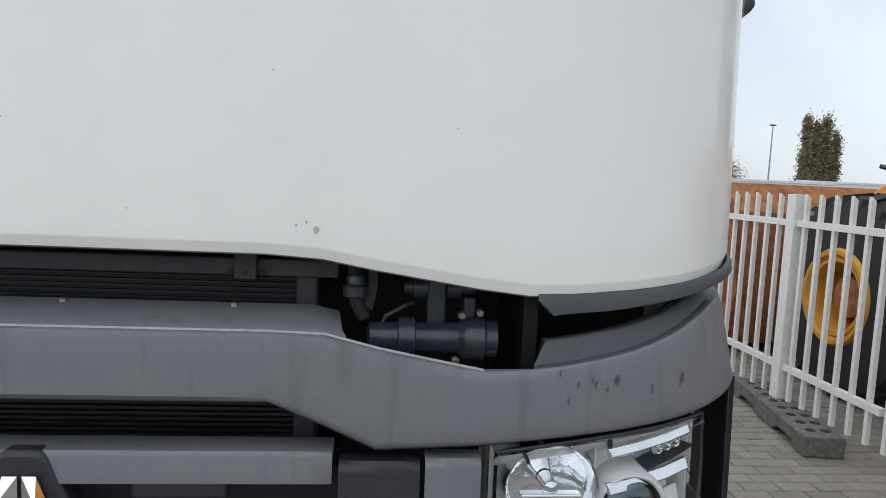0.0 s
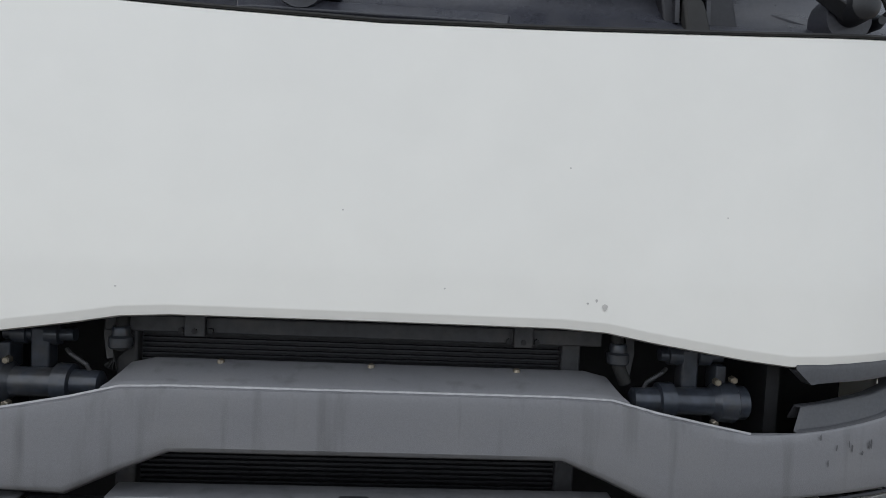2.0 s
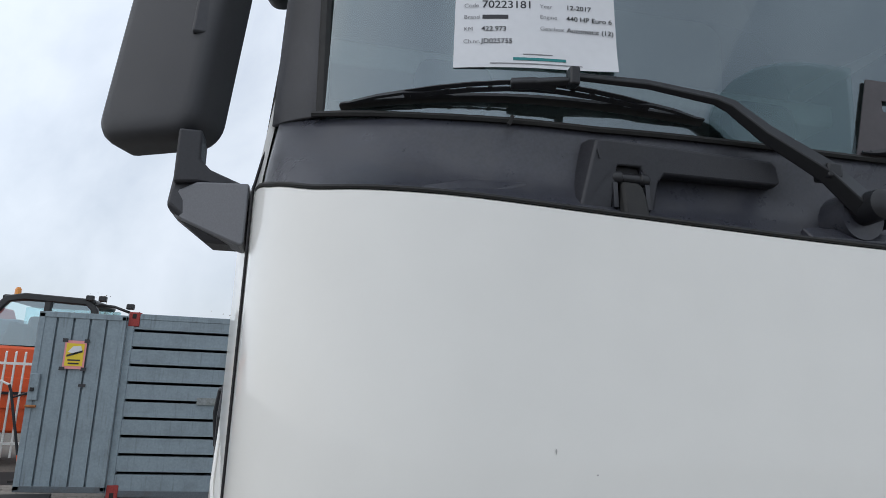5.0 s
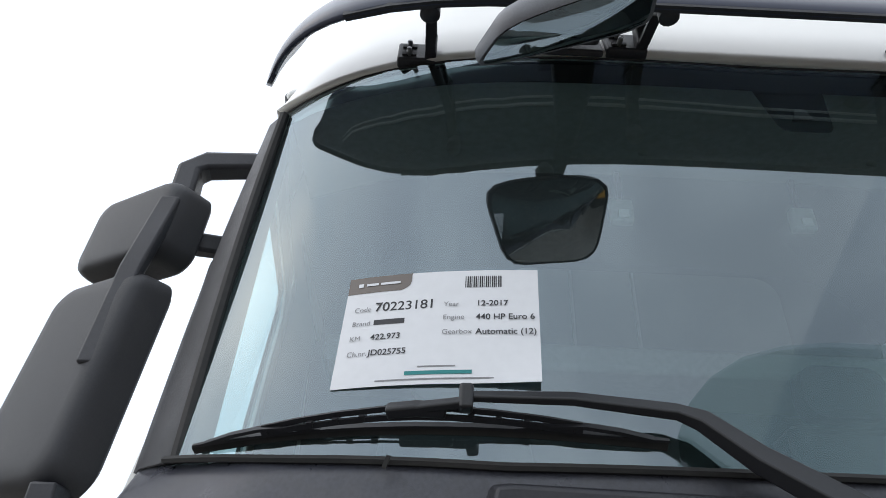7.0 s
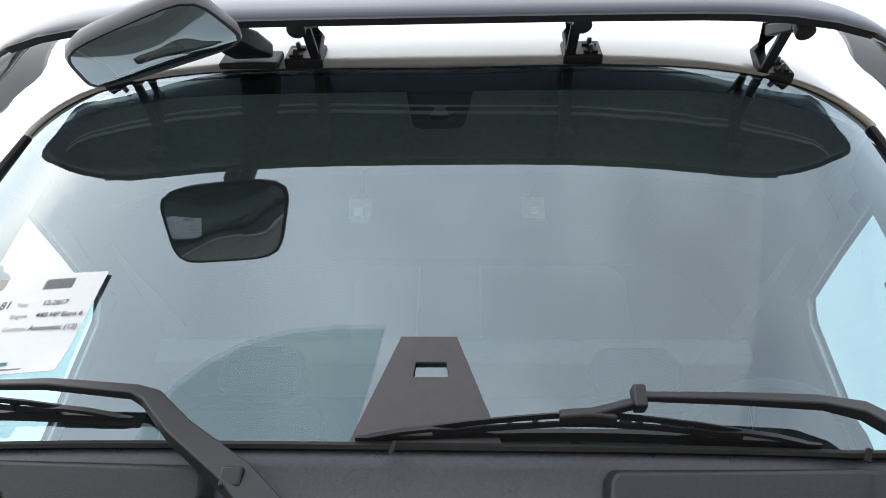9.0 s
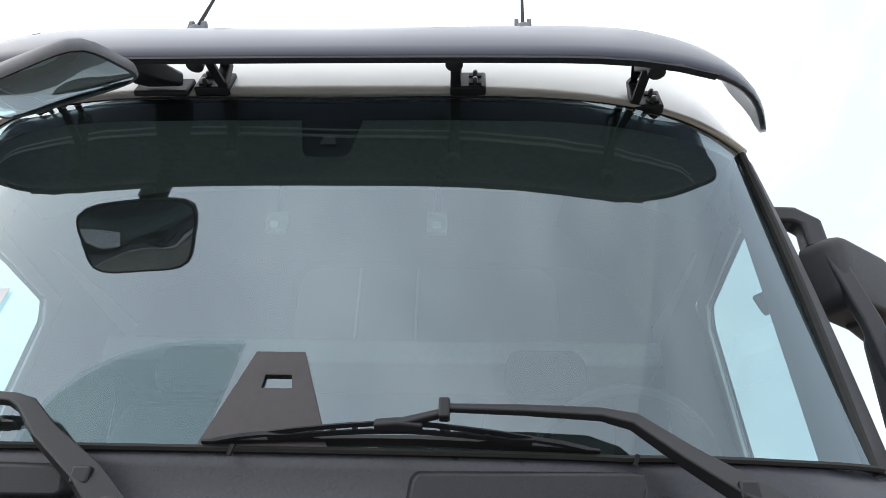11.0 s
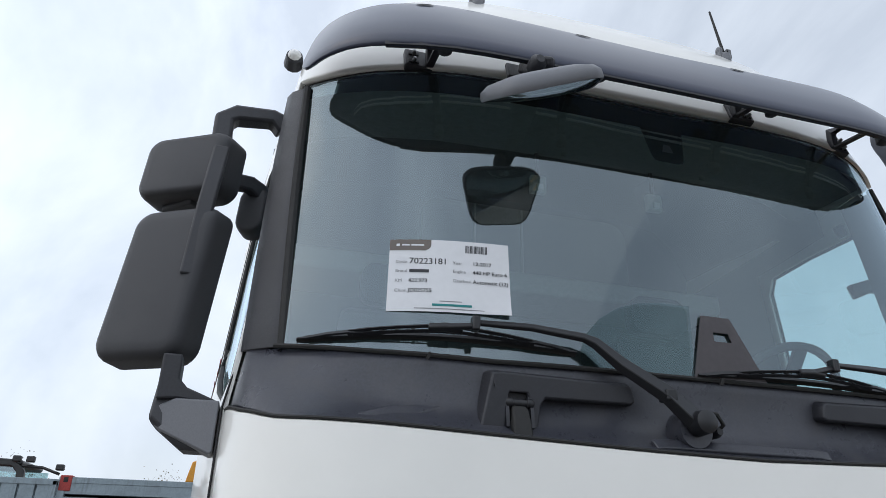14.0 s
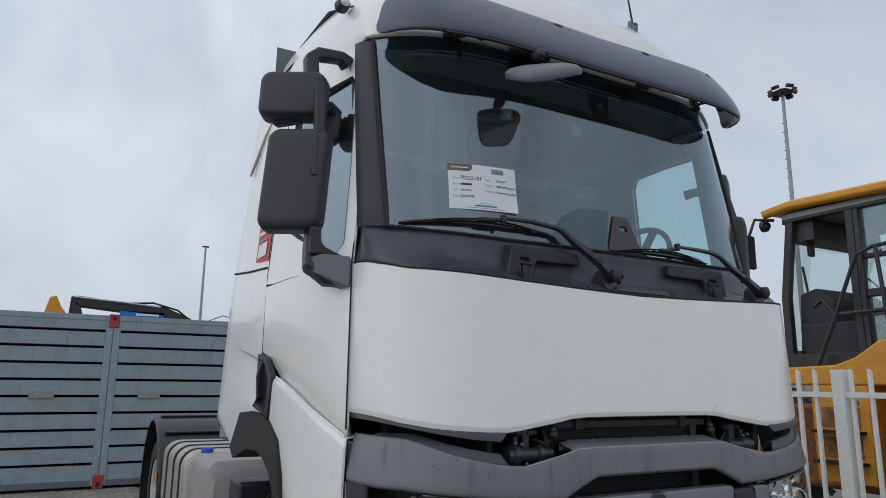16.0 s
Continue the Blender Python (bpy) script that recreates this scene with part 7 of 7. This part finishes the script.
# ---------- lamp posts ----------


def lamp_post(x, y, h, r, heads, label):
    t = empty("lamp_post", label, "lamp post", (x, y, 0), "lamp posts")
    part("pole", tube([(0, 0, 0), (0, 0, h * 0.5), (0, 0, h)], [r * 1.6, r * 1.2, r * 0.8], 12), M["galv"], t)
    if heads == 1:
        part("lamp_head", box(-0.28, 0.28, -0.12, 0.12, h - 0.02, h + 0.10), M["cab_black"], t, bevel=0.03)
    else:
        part("crown_ring", lathe([(0, 0.7), (0.06, 0.75), (0.12, 0.7)], (0, 0, h - 0.2), "z", 20), M["cab_black"], t)
        for q in range(heads):
            a = math.tau * q / heads
            hd = box(-0.26, 0.26, -0.16, 0.16, -0.14, 0.14)
            hd.transform(Matrix.Translation((0.85 * math.cos(a), 0.85 * math.sin(a), h - 0.25 + 0.35 * (q % 2))) @ pose(0, 0, 0, 25, 0, math.degrees(a) + 90))
            part("floodlight", hd, M["cab_black"], t, bevel=0.04)
        for i in range(24):
            part("rung", box(-0.25, 0.25, 0.1, 0.14, h * 0.2 + i * h * 0.03, h * 0.2 + i * h * 0.03 + 0.03), M["galv"], t)


lamp_post(44.35, 28.14, 24.0, 0.14, 10, "tall galvanised floodlight mast with a ring of lamps")
lamp_post(8.1, 60.0, 13.3, 0.10, 1, "slim galvanised lamp post with single head")
lamp_post(36.85, 60.0, 7.9, 0.06, 1, "slim galvanised lamp post with single head")

# ---------- trees and distance ----------


def tree(x, y, h, wide, label, leaves, columns=1):
    t = empty("tree", label, "tree", (x, y, 0))
    rnd = random.Random(int(x * 10 + y))
    bm = bmesh.new()
    for c in range(columns):
        ox = (c - (columns - 1) / 2) * wide * 0.27
        hh = h * (1.0, 0.95, 0.985, 0.84)[c]
        tube([(ox * 0.4, 0, 0), (ox, 0, hh * 0.4), (ox * 1.05, 0, hh * 0.95)], [0.22, 0.13, 0.03], 8, bm)
        for i in range(26):
            z = hh * (0.12 + 0.72 * i / 26)
            a, reach = rnd.uniform(0, math.tau), (0.3 if columns == 1 else 0.13) * wide * (1 - 0.7 * i / 26)
            tube([(ox, 0, z), (ox + reach * math.cos(a), reach * math.sin(a), z + (1.0 if columns == 1 else 0.7))], [0.04, 0.01], 5, bm)
    part("trunk", bm, M["bark"], t)
    verts, faces = [], []
    per = 16
    for i in range(leaves // per):
        c = i % columns
        ox = (c - (columns - 1) / 2) * wide * 0.27
        hh = h * (1.0, 0.95, 0.985, 0.84)[c]
        k = rnd.random() ** 0.8
        z = hh * (0.10 + 0.90 * k)
        prof = min(1.0, (k + 0.05) * 5) * (1 - k ** (4 if columns == 1 else 1.6)) ** 0.75 * (0.72 + 0.28 * math.sin(k * 23 + c * 2.3 + rnd.random() * 2))
        a, r = rnd.uniform(0, math.tau), wide * (0.5 if columns == 1 else 0.2) * prof * rnd.random() ** 0.35
        q = Vector((ox + r * math.cos(a), r * math.sin(a), z))
        size = rnd.uniform(0.08, 0.2) * (1.0 if columns > 1 else wide / 2.6)
        for _ in range(per):
            p = q + Vector((rnd.gauss(0, size), rnd.gauss(0, size), rnd.gauss(0, size * 1.7)))
            u = Vector((rnd.gauss(0, 1), rnd.gauss(0, 1), rnd.gauss(0, 1))).normalized() * rnd.uniform(0.04, 0.085)
            v = u.cross(Vector((rnd.gauss(0, 1), rnd.gauss(0, 1), rnd.gauss(0, 1)))).normalized() * rnd.uniform(0.04, 0.08)
            b = len(verts)
            verts += [p - u, p + v, p + u, p - v]
            faces.append((b, b + 1, b + 2, b + 3))
    me = bpy.data.meshes.new("crown")
    me.from_pydata([tuple(p) for p in verts], [], faces)
    me.materials.append(M["leaf"])
    o = new("crown", me)
    o.parent = t


tree(31.6, 45.0, 6.95, 2.75, "tall columnar poplar with yellowing leaves", 26000, 4)
for x, y, h, w in ((28.5, 52.0, 3.7, 4.0), (24.0, 50.0, 4.6, 4.0), (36.0, 70.0, 6.0, 8.0), (-18.0, 60.0, 6.0, 9.0), (-8.5, 70.0, 6.5, 8.0), (60.0, 60.0, 7.0, 9.0), (-45.0, 60.0, 8.0, 12.0)):
    tree(x, y, h, w, "distant rounded green tree", 3000, 1)
hall = empty("warehouse", "long low grey warehouse far behind the yard", "warehouse", (165, 90, 0))
part("wall", box(-30, 40, 0, 20, 0, 7), M["galv"], hall)
part("roof", box(-31, 41, -1, 21, 7, 7.6), M["trailer"], hall)
for i in range(8):
    part("window", box(-26 + i * 8, -22 + i * 8, -0.1, 0.0, 3, 5), M["pane"], hall)

# ---------- ground and paving ----------
g = part("ground", box(-900, 900, -900, 900, -0.5, -0.012), M["joint"], smooth=False)
tagged(g, "sandy joints and grey paving out to the horizon", "ground", kind="structure")
PW, PD, GAP = 0.21, 0.105, 0.006
X0, X1, Y0, Y1 = -9.0, 6.3, -3.2, 12.4
near = (2.05, 3.75, 2.15, 4.3)
rnd = random.Random(5)
verts, faces = [], []
pav = empty("pavement", "grey-brown concrete paving blocks laid in running bond", "pavement", kind="structure")
bm = bmesh.new()
e = 0.006
lo = [bm.verts.new(v) for v in ((-PW / 2 + GAP / 2, -PD / 2 + GAP / 2, -0.03), (PW / 2 - GAP / 2, -PD / 2 + GAP / 2, -0.03), (PW / 2 - GAP / 2, PD / 2 - GAP / 2, -0.03), (-PW / 2 + GAP / 2, PD / 2 - GAP / 2, -0.03))]
mi = [bm.verts.new((v.co.x, v.co.y, -e)) for v in lo]
hi = [bm.verts.new((v.co.x * (1 - 2 * e / PW), v.co.y * (1 - 2 * e / PD), 0)) for v in lo]
for a, b in ((lo, mi), (mi, hi)):
    for i in range(4):
        j = (i + 1) % 4
        bm.faces.new((a[i], a[j], b[j], b[i]))
bm.faces.new(hi)
stone = mesh_from("paving_block", bm, M["paver"])
count = 0
turn = radians(0)
rows_n = int((Y1 - Y0) / PD)
cols_n = int((X1 - X0) / PW)
for j in range(rows_n):
    y = Y0 + (j + 0.5) * PD
    for i in range(cols_n):
        x = X0 + (i + 0.5 * (j % 2) + 0.25) * PW
        if -1.0 < x < 1.0 and y > 0.6:
            continue
        dz = rnd.uniform(-0.004, 0.0)
        if near[0] < x < near[1] and near[2] < y < near[3] and count < 300 and (x - 2.05) < (y - 1.6) * 1.2 + 0.6:
            o = new("paving_block", stone)
            o.location = (x, y, dz)
            o.rotation_euler = (rnd.gauss(0, 0.004), rnd.gauss(0, 0.006), rnd.gauss(0, 0.006))
            o.parent = pav
            count += 1
            continue
        b = len(verts)
        gx, gy = PW / 2 - GAP / 2, PD / 2 - GAP / 2
        rz = rnd.gauss(0, 0.006)
        tz = rnd.gauss(0, 0.002)
        for sx, sy in ((-1, -1), (1, -1), (1, 1), (-1, 1)):
            verts.append((x + sx * gx - rz * sy * gy, y + sy * gy + rz * sx * gx, dz - e))
        for sx, sy in ((-1, -1), (1, -1), (1, 1), (-1, 1)):
            verts.append((x + sx * (gx - e) - rz * sy * gy, y + sy * (gy - e) + rz * sx * gx, dz + sx * tz))
        for sx, sy in ((-1, -1), (1, -1), (1, 1), (-1, 1)):
            verts.append((x + sx * gx, y + sy * gy, -0.03))
        faces.append((b + 4, b + 5, b + 6, b + 7))
        for q in range(4):
            r = (q + 1) % 4
            faces.append((b + q, b + r, b + 4 + r, b + 4 + q))
            faces.append((b + 8 + q, b + 8 + r, b + r, b + q))
me = bpy.data.meshes.new("paving_field")
me.from_pydata(verts, [], faces)
me.materials.append(M["paver_field"])
o = new("paving_field", me)
o.parent = pav
tagged(o, kind="stuff")
